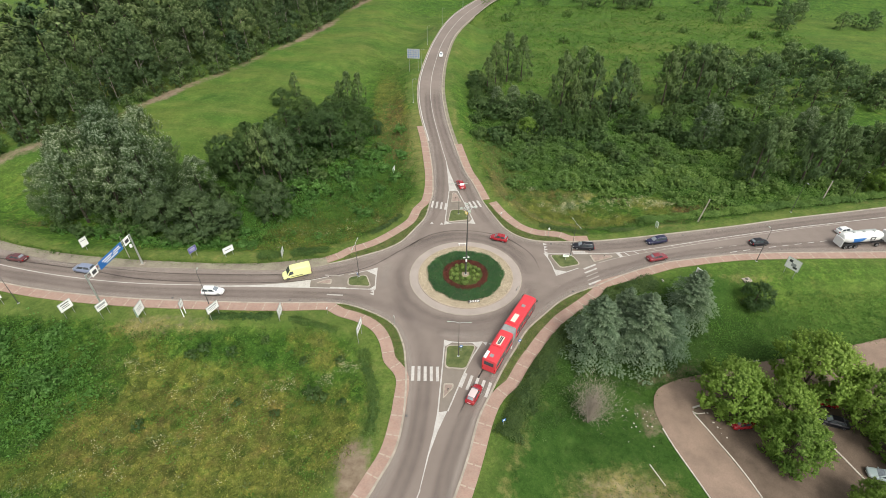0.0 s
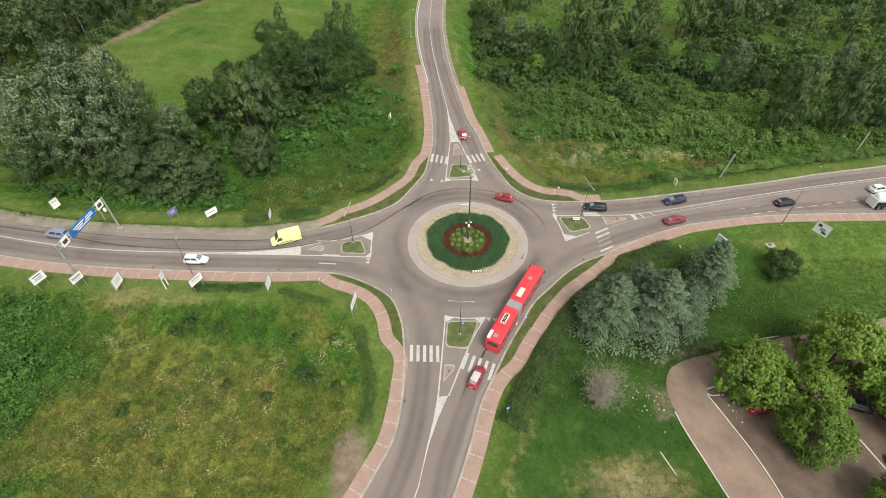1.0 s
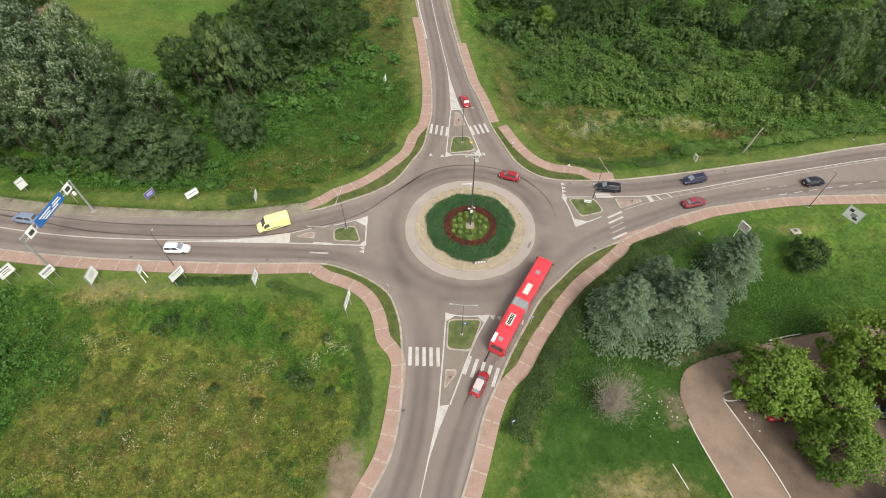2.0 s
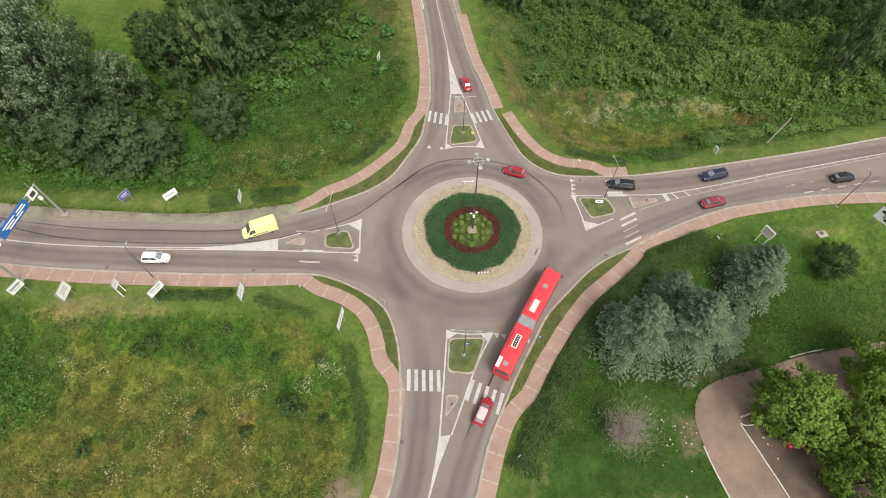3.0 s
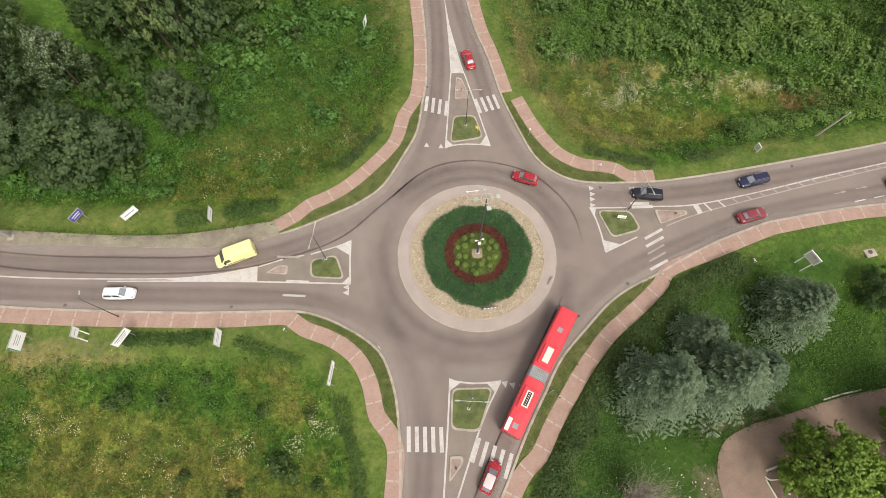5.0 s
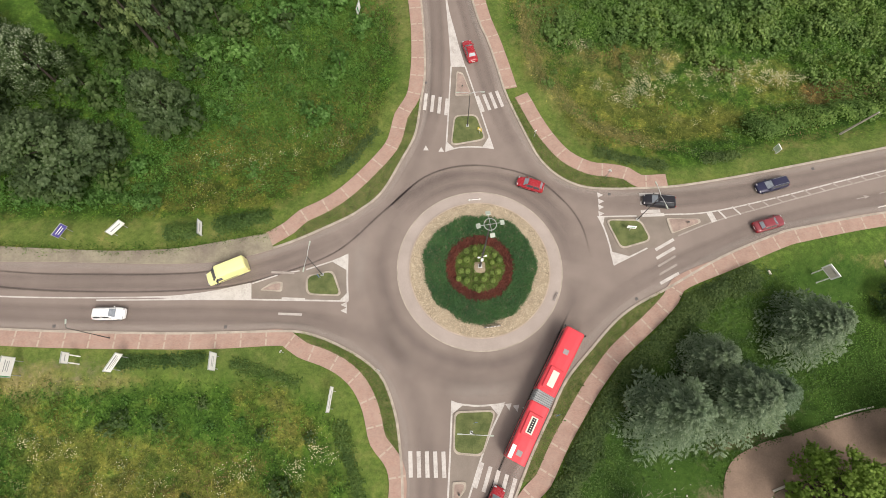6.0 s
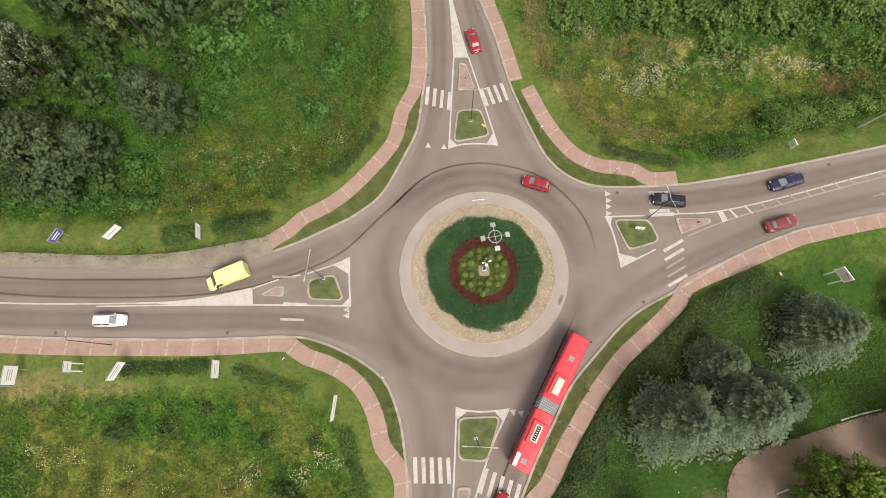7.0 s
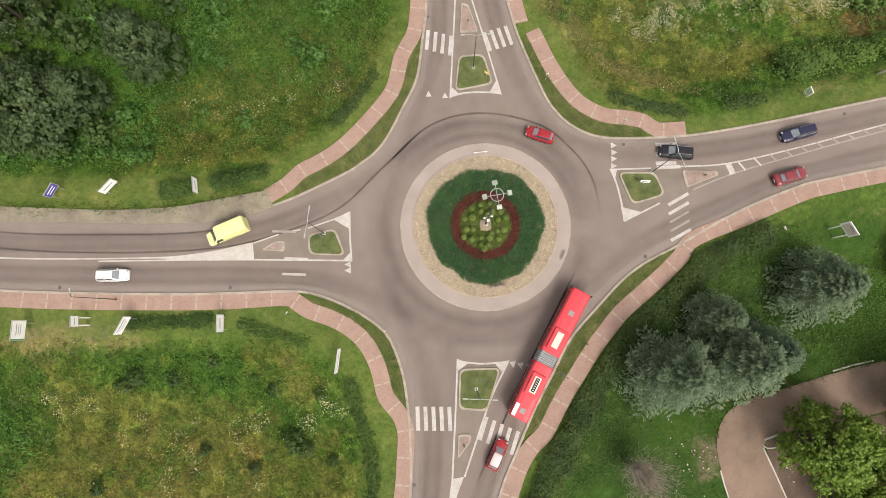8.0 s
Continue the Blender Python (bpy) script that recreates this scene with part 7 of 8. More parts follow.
def car(m, label, colour, L=4.25, W=1.74, H=1.46, shape="hatch", category="car", roof=None):
    ob = thing("car", m, label, category, "cars on the road")
    P, w, b, f = PAINT[colour], W / 2, -L / 2, L / 2
    belt = H * 0.62
    rear_top = {"hatch": b + 0.62, "estate": b + 0.34, "saloon": b + 1.10, "mpv": b + 0.36}[shape]
    rear_bot = {"hatch": b + 0.14, "estate": b + 0.08, "saloon": b + 0.55, "mpv": b + 0.08}[shape]
    front_bot, front_top = f - L * (0.25 if shape != "mpv" else 0.17), f - L * (0.42 if shape != "mpv" else 0.36)
    boot = belt + (0.02 if shape != "saloon" else -0.02)
    shell = solid("body", hull([(b, w * 0.80, 0.34, 0.62, boot - 0.14), (b + 0.07, w * 0.93, 0.22, 0.72, boot - 0.02), (b + 0.5, w, 0.18, 0.76, boot + 0.01), (0, w, 0.18, 0.74, belt),
                       (front_bot, w * 0.99, 0.18, 0.72, belt - 0.03), (f - 0.55, w * 0.95, 0.19, 0.66, belt - 0.13), (f - 0.16, w * 0.86, 0.22, 0.58, belt - 0.22), (f - 0.05, w * 0.76, 0.26, 0.54, belt - 0.28), (f, w * 0.62, 0.30, 0.50, belt - 0.34)]), P)
    shell.shade_smooth()
    part("body", shell, P, ob)
    lo, hi, zr = w * 0.86, w * 0.66, H - 0.05
    low = [(rear_bot, lo, boot - 0.02), (front_bot, lo, belt - 0.05), (front_bot, -lo, belt - 0.05), (rear_bot, -lo, boot - 0.02)]
    top = [(rear_top, hi, zr), (front_top, hi, zr), (front_top, -hi, zr), (rear_top, -hi, zr)]
    # the glasshouse: rounded corners in plan, drawn in to the roof and domed over
    grow = lambda c, k, up, r: rounded([((c[0][0] + c[1][0]) / 2 + (q[0] - (c[0][0] + c[1][0]) / 2) * k, q[1] * k, q[2] + up) for q in c], r, 5)
    mid = [tuple((Vector(p) * 0.5 + Vector(q) * 0.5)) for p, q in zip(low, top)]
    cabin = solid("cabin", loft(bmesh.new(), [grow(low, 1.0, -0.12, 0.25), grow(low, 1.0, 0, 0.25), grow(mid, 1.012, 0.0, 0.22), grow(top, 1.0, -0.02, 0.20)]), P)
    cabin.shade_smooth()
    part("cabin", cabin, P, ob)
    crown = solid("roof", loft(bmesh.new(), [grow(top, 1.01, -0.05, 0.20), grow(top, 1.0, 0.0, 0.20), grow(top, 0.93, 0.030, 0.20), grow(top, 0.72, 0.050, 0.20), grow(top, 0.35, 0.058, 0.15)]), PAINT[roof] if roof else P)
    crown.shade_smooth()
    part("roof", crown, P, ob, "roof coloured pale as reflecting the sky" if roof else "")
    part("windscreen", panel(bilinear(low[1], low[2], top[2], top[1], 0.10, 0.90, 0.06, 0.93), 0.03), SKY_GLASS, ob)
    part("rear_window", panel(bilinear(low[3], low[0], top[0], top[3], 0.12, 0.88, 0.28, 0.90), 0.03), GLASS if shape in ("estate", "mpv") else SKY_GLASS, ob)
    for s, (a, c) in ((1, (0, 1)), (-1, (2, 3))):
        qa, qb, qc, qd = low[a], low[c], top[c], top[a]
        for u0, u1 in ((0.08, 0.46), (0.52, 0.92)):
            part("side_window", panel(bilinear(qa, qb, qc, qd, u0, u1, 0.16, 0.90), 0.03), GLASS, ob)
    for s in (1, -1):
        for x in (b + L * 0.19, f - L * 0.19):
            wheel(ob, x, s * (w - 0.01), 0.31, 0.20)
        part("headlight", box(bmesh.new(), f - 0.26, f - 0.09, s * w * 0.66 - 0.15, s * w * 0.66 + 0.15, belt - 0.34, belt - 0.19, bevel=0.03), LAMP_CLEAR, ob)
        part("tail_light", box(bmesh.new(), b - 0.015, b + 0.12, s * w * 0.76 - 0.1, s * w * 0.76 + 0.1, boot - 0.32, boot - 0.08, bevel=0.02), LAMP_RED, ob)
        part("mirror", box(bmesh.new(), front_bot - 0.32, front_bot - 0.18, s * (w - 0.03) - 0.09, s * (w - 0.03) + 0.09, belt + 0.02, belt + 0.15, bevel=0.03), P, ob)
        part("sill", box(bmesh.new(), b + 0.9, f - 0.95, s * (w - 0.03) - 0.03, s * (w - 0.03) + 0.03, 0.15, 0.27, bevel=0.01), TRIM, ob)
    part("front_bumper", box(bmesh.new(), f - 0.14, f + 0.02, -w * 0.72, w * 0.72, 0.24, 0.42, bevel=0.05), TRIM if colour != "white" else P, ob)
    part("grille", box(bmesh.new(), f - 0.10, f - 0.005, -0.34, 0.34, 0.46, 0.58, bevel=0.02), TRIM, ob)
    part("rear_bumper", box(bmesh.new(), b - 0.03, b + 0.12, -w * 0.84, w * 0.84, 0.28, 0.48, bevel=0.05), P, ob)
    part("number_plate", box(bmesh.new(), b - 0.045, b - 0.03, -0.26, 0.26, 0.52, 0.63), SIGN_WHITE, ob)
    part("number_plate", box(bmesh.new(), f + 0.02, f + 0.03, -0.26, 0.26, 0.28, 0.38), SIGN_WHITE, ob)
    if shape == "estate":
        for s in (1, -1):
            part("roof_rail", tube(bmesh.new(), [(rear_top + 0.2, s * hi * 0.9, zr + 0.05), (rear_top + 0.3, s * hi * 0.9, zr + 0.10), (front_top - 0.3, s * hi * 0.9, zr + 0.10), (front_top - 0.2, s * hi * 0.9, zr + 0.05)], [0.02] * 4, 5), RIM, ob)
    return ob


def on_road(x, y, heading, z=0.014):
    return pose(x, y, z, 0, 0, heading)


car(on_road(0.5, 36.0, 104), "red saloon car driving out along the north arm", "red", 4.2, 1.70, 1.42, "saloon")
car(on_road(41.6, 5.3, 15), "dark red saloon car on the east arm", "crimson", 4.5, 1.74, 1.42, "saloon")
car(on_road(8.3, 12.3, 160), "bright red hatchback on the roundabout", "red", 3.95, 1.66, 1.46, "hatch")
car(on_road(26.6, 9.2, 172), "black estate car waiting at the east zebra crossing", "black", 4.6, 1.78, 1.48, "estate")
car(on_road(43.4, 11.3, -166), "dark blue estate car on the east arm", "blue", 4.7, 1.76, 1.46, "estate")
car(on_road(66, 10.6, 10), "black hatchback driving off along the east arm", "black", 4.1, 1.72, 1.46, "hatch")
car(on_road(87.8, 14.9, 10), "white hatchback beside the tank lorry", "white", 4.0, 1.7, 1.5, "hatch")
car(on_road(-95, 5.4, 168), "dark maroon saloon car on the west arm", "maroon", 4.6, 1.76, 1.42, "saloon")
car(on_road(-78.4, 1.6, 170), "silver-blue people carrier on the west arm", "silver", 4.6, 1.82, 1.68, "mpv")
car(on_road(-49.5, -5.2, -1), "white estate car on the west arm", "white", 4.2, 1.72, 1.50, "estate")
# the roof is red; its pale colour paints the sky's reflection
car(on_road(0.6, -29.4, 63), "red hatchback behind the bus, sky reflection painted on its roof", "red", 3.9, 1.68, 1.5, "hatch", "car", "pale")
car(on_road(-4.6, 147, -93), "small white car far along the north arm", "white", 4.0, 1.7, 1.46, "hatch")
car(on_road(43.0, -32.8, 5, LOW + 0.045), "red car parked under the trees", "red", 4.0, 1.7, 1.44, "saloon")
car(on_road(57.4, -32.4, 160, LOW + 0.045), "black car parked under the trees", "black", 4.4, 1.74, 1.44, "saloon")
car(on_road(58.0, -28.6, 160, LOW + 0.045), "red car parked under the trees", "red", 4.1, 1.7, 1.44, "hatch")
car(on_road(59.3, -41.4, 158, LOW + 0.045), "grey-green estate car in the car park", "green", 4.5, 1.74, 1.46, "estate")


def van(m):
    ob = thing("delivery_van", m, "pale yellow high-roof delivery van on the west arm", "van")
    P, L, w, H = PAINT["yellow"], 5.7, 0.98, 2.45
    b, f = -L / 2, L / 2
    rings = []
    for x, hw, zt in ((b, 0.93, H - 0.12), (b + 0.12, 1, H), (f - 2.0, 1, H), (f - 1.72, 0.985, H - 0.12), (f - 1.0, 0.97, 1.42), (f - 0.9, 0.97, 1.30), (f - 0.18, 0.90, 1.02), (f, 0.74, 0.72)):
        y = w * hw
        half = [(y * 0.94, 0.34), (y, 0.48), (y, max(0.6, zt * 0.55)), (y * 0.95, zt - 0.16), (y * 0.84, zt - 0.03), (y * 0.4, zt + 0.03)]
        rings.append([(x, q, z) for q, z in half] + [(x, -q, z) for q, z in half[::-1]])
    part("body", loft(bmesh.new(), rings), P, ob)
    a, c = f - 1.66, f - 1.04
    part("windscreen", panel([(c + 0.04, -0.84, 1.44), (c + 0.04, 0.84, 1.44), (a + 0.04, 0.78, 2.26), (a + 0.04, -0.78, 2.26)], 0.05), GLASS, ob)
    for s in (1, -1):
        q = [(f - 2.2, s * 0.955, 1.30), (f - 1.12, s * 0.95, 1.24), (f - 1.55, s * 0.93, 1.95), (f - 2.2, s * 0.94, 1.98)]
        part("side_window", panel(q if s < 0 else q[::-1], 0.05), GLASS, ob)
        for x in (b + 1.15, f - 1.0):
            wheel(ob, x, s * (w - 0.02), 0.34, 0.22)
        part("headlight", box(bmesh.new(), f - 0.22, f - 0.02, s * 0.68 - 0.14, s * 0.68 + 0.14, 0.74, 0.96, bevel=0.03), LAMP_CLEAR, ob)
        part("tail_light", box(bmesh.new(), b - 0.02, b + 0.05, s * 0.90 - 0.05, s * 0.90 + 0.05, 0.9, 1.4, bevel=0.015), LAMP_RED, ob)
        part("mirror", box(bmesh.new(), f - 1.5, f - 1.35, s * 1.14 - 0.1, s * 1.14 + 0.1, 1.3, 1.62, bevel=0.03), TRIM, ob)
        part("side_strip", box(bmesh.new(), b + 1.7, f - 1.5, s * (w + 0.005) - 0.015, s * (w + 0.005) + 0.015, 0.66, 0.80, bevel=0.01), TRIM, ob)
        part("rear_door", box(bmesh.new(), b - 0.025, b + 0.02, s * 0.43 - 0.40, s * 0.43 + 0.40, 0.55, 2.2, bevel=0.02), P, ob)
    part("bumper", box(bmesh.new(), f - 0.2, f + 0.04, -0.82, 0.82, 0.34, 0.58, bevel=0.06), TRIM, ob)
    part("roof_vent", box(bmesh.new(), -0.3, 0.1, -0.2, 0.2, H + 0.0, H + 0.10, bevel=0.03), P, ob)
    return ob


van(on_road(-34.2, 0.1, -158))


def bus_box(x0, x1, w, z0, z1):
    """A bus section with softly rounded roof edges."""
    half = [(w - 0.05, z0), (w, z0 + 0.15), (w, z1 - 0.42), (w - 0.07, z1 - 0.14), (w - 0.24, z1 - 0.02), (w * 0.4, z1 + 0.03)]
    ring = lambda x, k, dz: [(x, y * k, z - dz) for y, z in half] + [(x, -y * k, z - dz) for y, z in half[::-1]]
    return loft(bmesh.new(), [ring(x0, 0.94, 0.06), ring(x0 + 0.12, 1, 0), ring(x1 - 0.12, 1, 0), ring(x1, 0.94, 0.06)])


def bus(m, bend):
    """An articulated bus: the front section along x, the rear one turned by bend degrees at the joint."""
    ob = thing("articulated_bus", m, "red articulated city bus with roof units and grey bellows", "bus")
    P, w, H = PAINT["bus"], 1.27, 3.05
    back = Matrix.Translation((0, 0, 0)) @ Matrix.Rotation(radians(bend), 4, "Z")

    def put(name, bm, material, turned=False, label="", parent=None):
        if turned:
            bm.transform(back)
        return part(name, bm, material, parent or ob, label)

    for turned, x0, x1 in ((False, 0.75, 9.6), (True, -8.1, -0.75)):
        put("front_body" if not turned else "rear_body", bus_box(x0, x1, w, 0.32, H), P, turned)
        for s in (1, -1):
            put("window_band", box(bmesh.new(), x0 + 0.25, x1 - (0.5 if not turned else 0.25), s * w - 0.015, s * w + 0.015, 1.35, 2.45, bevel=0.01), GLASS, turned)
            put("skirt", box(bmesh.new(), x0 + 0.2, x1 - 0.2, s * (w - 0.02) - 0.03, s * (w - 0.02) + 0.03, 0.28, 0.62, bevel=0.01), TRIM, turned)
            for k in range(5):
                x = x0 + 0.25 + (x1 - x0 - 0.75) * (k + 1) / 6
                put("window_post", box(bmesh.new(), x - 0.04, x + 0.04, s * w - 0.02, s * w + 0.02, 1.35, 2.45), P if k % 2 else TRIM, turned)
        for xd in ((2.6, 6.0, 8.6) if not turned else (-4.2,)):
            door = put("door", box(bmesh.new(), xd - 0.62, xd + 0.62, -w - 0.025, -w + 0.01, 0.4, 2.5, bevel=0.01), GLASS, turned, "glazed double door")
            put("door_post", box(bmesh.new(), xd - 0.04, xd + 0.04, -w - 0.035, -w, 0.4, 2.5), P, turned, "", door)
        cx = x0 + 2.0 if not turned else x0 + 4.7
        put("roof_unit", box(bmesh.new(), cx - 1.5, cx + 1.35, -0.88, 0.88, H, H + 0.24, bevel=0.10), P, turned, "red roof unit housing")
        put("roof_unit_cover", box(bmesh.new(), cx - 1.15, cx + 0.95, -0.42, 0.42, H + 0.2, H + 0.30, bevel=0.03), POD_CREAM, turned, "cream roof unit cover")
        if turned:
            grid = put("grille", box(bmesh.new(), cx - 1.0, cx + 0.8, -0.24, 0.24, H + 0.30, H + 0.32, bevel=0.01), TRIM, turned)
            for k in range(6):
                put("grille_bar", box(bmesh.new(), cx - 0.84 + k * 0.28, cx - 0.75 + k * 0.28, -0.09, 0.09, H + 0.32, H + 0.335), POD_CREAM, turned, "", grid)
        for x in ((x0 + 5.7,) if not turned else (x0 + 1.1,)):
            put("roof_hatch", box(bmesh.new(), x - 0.33, x + 0.33, -0.33, 0.33, H, H + 0.09, bevel=0.03), HATCH_GREY, turned, "grey roof hatch")
    put("exhaust_cover", box(bmesh.new(), -7.95, -6.35, 0.62, 1.12, H - 0.04, H + 0.10, bevel=0.03), SIGN_WHITE, True, "white engine cover")
    put("windscreen", panel([(9.60, -1.08, 1.15), (9.60, 1.08, 1.15), (9.53, 1.05, 2.62), (9.53, -1.05, 2.62)], 0.03), GLASS)
    put("destination_display", box(bmesh.new(), 9.5, 9.60, -0.9, 0.9, 2.66, 2.88, bevel=0.01), TRIM)
    put("rear_window", box(bmesh.new(), -8.125, -8.08, -0.85, 0.85, 1.7, 2.5, bevel=0.01), GLASS, True)
    for s in (1, -1):
        put("headlight", box(bmesh.new(), 9.5, 9.62, s * 0.9 - 0.2, s * 0.9 + 0.2, 0.6, 0.8, bevel=0.02), LAMP_CLEAR)
        put("tail_light", box(bmesh.new(), -8.13, -8.05, s * 1.08 - 0.08, s * 1.08 + 0.08, 0.7, 1.2, bevel=0.02), LAMP_RED, True)
        put("mirror", box(bmesh.new(), 9.55, 9.75, s * 1.42 - 0.08, s * 1.42 + 0.08, 2.1, 2.55, bevel=0.03), TRIM)
    # folded bellows between the sections
    rings = []
    for k in range(13):
        f = k / 12
        x = 0.78 - 1.56 * f
        r = 0.0 if k % 2 else 0.10
        q = Matrix.Rotation(radians(bend * f), 4, "Z")
        ww, hh = w - 0.03 - r, H - 0.02 - r
        half = [(ww - 0.05, 0.5), (ww, 0.7), (ww, hh - 0.3), (ww - 0.2, hh)]
        rings.append([q @ Vector((x, y, z)) for y, z in half] + [q @ Vector((x, -y, z)) for y, z in half[::-1]])
    part("bellows", loft(bmesh.new(), rings), BELLOWS, ob, "grey folded bellows")
    for x, turned in ((7.0, False), (1.9, False), (-4.6, True)):
        for s in (1, -1):
            y = s * (w - 0.03)
            p = (back if turned else Matrix.Identity(4)) @ Vector((x, y, 0))
            holder = ob
            wheel(holder, p.x, p.y, 0.48, 0.28)
    return ob


bus(on_road(7.1, -17.65, 59), 2.0)


def tank_lorry(m):
    ob = thing("tank_lorry", m, "white silo tank lorry with a blue patch on the east arm", "lorry")
    W = PAINT["white"]
    prof = [(-5.05, 0.55), (-4.9, 0.85), (-4.2, 1.12), (-3.0, 1.24), (1.6, 1.25), (3.6, 1.18), (4.4, 0.85), (4.6, 0.3)]
    rings = [[(x, r * math.cos(k * math.tau / 20), 2.35 + 0.1 * (x < -4) + r * math.sin(k * math.tau / 20)) for k in range(20)] for x, r in prof]
    tank = part("tank", loft(bmesh.new(), rings), W, ob)
    for x in (-2.6, -0.2, 2.2):
        part("tank_lid", tube(bmesh.new(), [(x, 0, 3.55), (x, 0, 3.74)], [0.28, 0.26], 12), STEEL, tank)
    part("walkway", box(bmesh.new(), -3.4, 3.2, 0.35, 0.75, 3.52, 3.58), STEEL, tank)
    for s in (1, -1):
        bm = bmesh.new()
        strip = [[bm.verts.new((x, s * 1.275 * math.cos(a), 2.35 + 1.275 * math.sin(a))) for x in (-3.0 - 0.5 * a, -0.4 + 1.1 * a)] for a in [-0.95 + 0.16 * k for k in range(9)]]
        for p, q in zip(strip[:-1], strip[1:]):
            bm.faces.new((p[0], p[1], q[1], q[0]))
        part("blue_patch", bm, SIGN_BLUE, tank, "blue painted patch")
        for x0, x1, z0, z1 in ((1.0, 1.16, 2.05, 2.85), (1.95, 2.11, 2.05, 2.85), (1.16, 1.95, 2.05, 2.19), (1.16, 1.95, 2.71, 2.85)):
            part("emblem_bar", box(bmesh.new(), x0, x1, s * 1.27 - 0.04, s * 1.27 + 0.04, z0, z1), INK, tank, "dark plain bar")
        part("mudguard", box(bmesh.new(), -4.6, -0.6, s * 1.05 - 0.2, s * 1.05 + 0.2, 1.02, 1.10, bevel=0.02), TRIM, ob)
    part("chassis", box(bmesh.new(), -5.0, 4.4, -0.45, 0.45, 0.85, 1.15, bevel=0.02), TRIM, ob)
    part("rear_panel", box(bmesh.new(), -5.3, -5.1, -1.15, 1.15, 0.6, 2.6, bevel=0.05), W, ob, "white rear frame")
    part("discharge_cone", tube(bmesh.new(), [(0.6, 0, 1.6), (0.6, 0, 0.75)], [0.7, 0.12], 12), W, ob)
    for x in (-4.0, -2.8, -1.6, 3.6, 7.4):
        for s in (1, -1):
            wheel(ob, x, s * 1.22, 0.50, 0.32)
    cabbm = box(bmesh.new(), 5.9, 8.0, -1.2, 1.2, 0.7, 3.0, bevel=0.14)
    cabin = part("cab", cabbm, W, ob)
    part("windscreen", box(bmesh.new(), 7.96, 8.02, -1.02, 1.02, 1.7, 2.6, bevel=0.01), GLASS, cabin)
    for s in (1, -1):
        part("side_window", box(bmesh.new(), 6.9, 7.8, s * 1.2 - 0.015, s * 1.2 + 0.015, 1.7, 2.5, bevel=0.01), GLASS, cabin)
        part("mirror", box(bmesh.new(), 7.9, 8.05, s * 1.4 - 0.1, s * 1.4 + 0.1, 1.8, 2.5, bevel=0.02), TRIM, cabin)
    part("tractor_frame", box(bmesh.new(), 2.8, 7.8, -0.42, 0.42, 0.6, 0.86, bevel=0.02), TRIM, ob)
    return ob


tank_lorry(on_road(87.8, 10.3, 7))

# ---- street lamps, poles, signs, gantry ----
def street_lamp(m, label, h=8.2, arm=0.5, material=None, two=False):
    ob = thing("street_lamp", m, label, "street lamp", "street lamps")
    M = material or POLE_DARK
    part("base_plate", boxed(-0.2, 0.2, -0.2, 0.2, -0.02, 0.05, bevel=0.01), STEEL, ob)
    part("pole", tube(bmesh.new(), [(0, 0, 0), (0, 0, h * 0.35), (0, 0, h)], [0.085, 0.06, 0.035], 8), M, ob)
    for s in ((1, -1) if two else (1,)):
        part("arm", tube(bmesh.new(), [(0, 0, h - 0.1), (s * arm * 0.4, 0, h + 0.12), (s * arm, 0, h + 0.18)], [0.045, 0.04, 0.035], 6), STEEL if two else M, ob)
        head = part("lamp_head", box(bmesh.new(), min(s * (arm - 0.05), s * (arm + 0.55)), max(s * (arm - 0.05), s * (arm + 0.55)), -0.08, 0.08, h + 0.10, h + 0.22, bevel=0.04), LAMP_HEAD, ob)
        part("lens", box(bmesh.new(), min(s * (arm + 0.1), s * (arm + 0.5)), max(s * (arm + 0.1), s * (arm + 0.5)), -0.08, 0.08, h + 0.07, h + 0.10, bevel=0.01), LAMP_CLEAR, head)
    return ob


twin = street_lamp(pose(-1.7, -21.4, 0.15, 0, 0, -4), "dark street lamp with two pale arms on a grass island", 8.2, 1.45, None, True)
for x, y, turn in ((-0.4, 22.6, 0), (23.3, 6.6, -76), (-21.4, -0.4, 81)):
    copy_thing(twin, pose(x, y, 0.15, 0, 0, turn))
lamp = street_lamp(stand(-49.2, -8.4, 100), "dark street lamp beside the footpath")
for x, y, turn in ((-86, -8.0, 105), (62.6, 4.6, 95), (96, 5.2, 95)):
    tagged(copy_thing(lamp, stand(x, y, turn)), "dark street lamp beside the footpath")
for x, y, turn in ((-14.4, 93.6, -5), (-12.6, 128, -5), (-10.9, 163.9, -10), (-4.0, 199, -20), (8, 236, -30)):
    slim = street_lamp(stand(x, y, turn), "slim pale street lamp along the north arm", 8.2, 0.9, LAMP_HEAD)
for x, y, turn in ((80.5, 23.6, -80), (102.6, 33.4, -80)):
    tagged(copy_thing(lamp, stand(x, y, turn)), "street lamp on the grass beside the east arm")


def stub_pole(m, h, label, k=1.0):
    ob = thing("concrete_pole", m, label, "pole", "bare poles")
    part("shaft", tube(bmesh.new(), [(0, 0, -0.1), (0, 0, h * 0.5), (0, 0, h)], [0.18 * k, 0.15 * k, 0.12 * k], 8), POLE_WOOD, ob)
    part("cap", tube(bmesh.new(), [(0, 0, h), (0, 0, h + 0.08)], [0.12 * k, 0.05 * k], 8), STEEL, ob)
    return ob


p1 = stub_pole(stand(56.4, 19.9) @ pose(0, 0, 0, 3, 6, 0), 6.4, "bare pale utility pole on the verge")
copy_thing(p1, stand(91.6, 29.2) @ pose(0, 0, 0, -2, 8, 30))
stub_pole(stand(-71.4, 5.9), 5.6, "slim pale pole beside the gantry", 0.45)


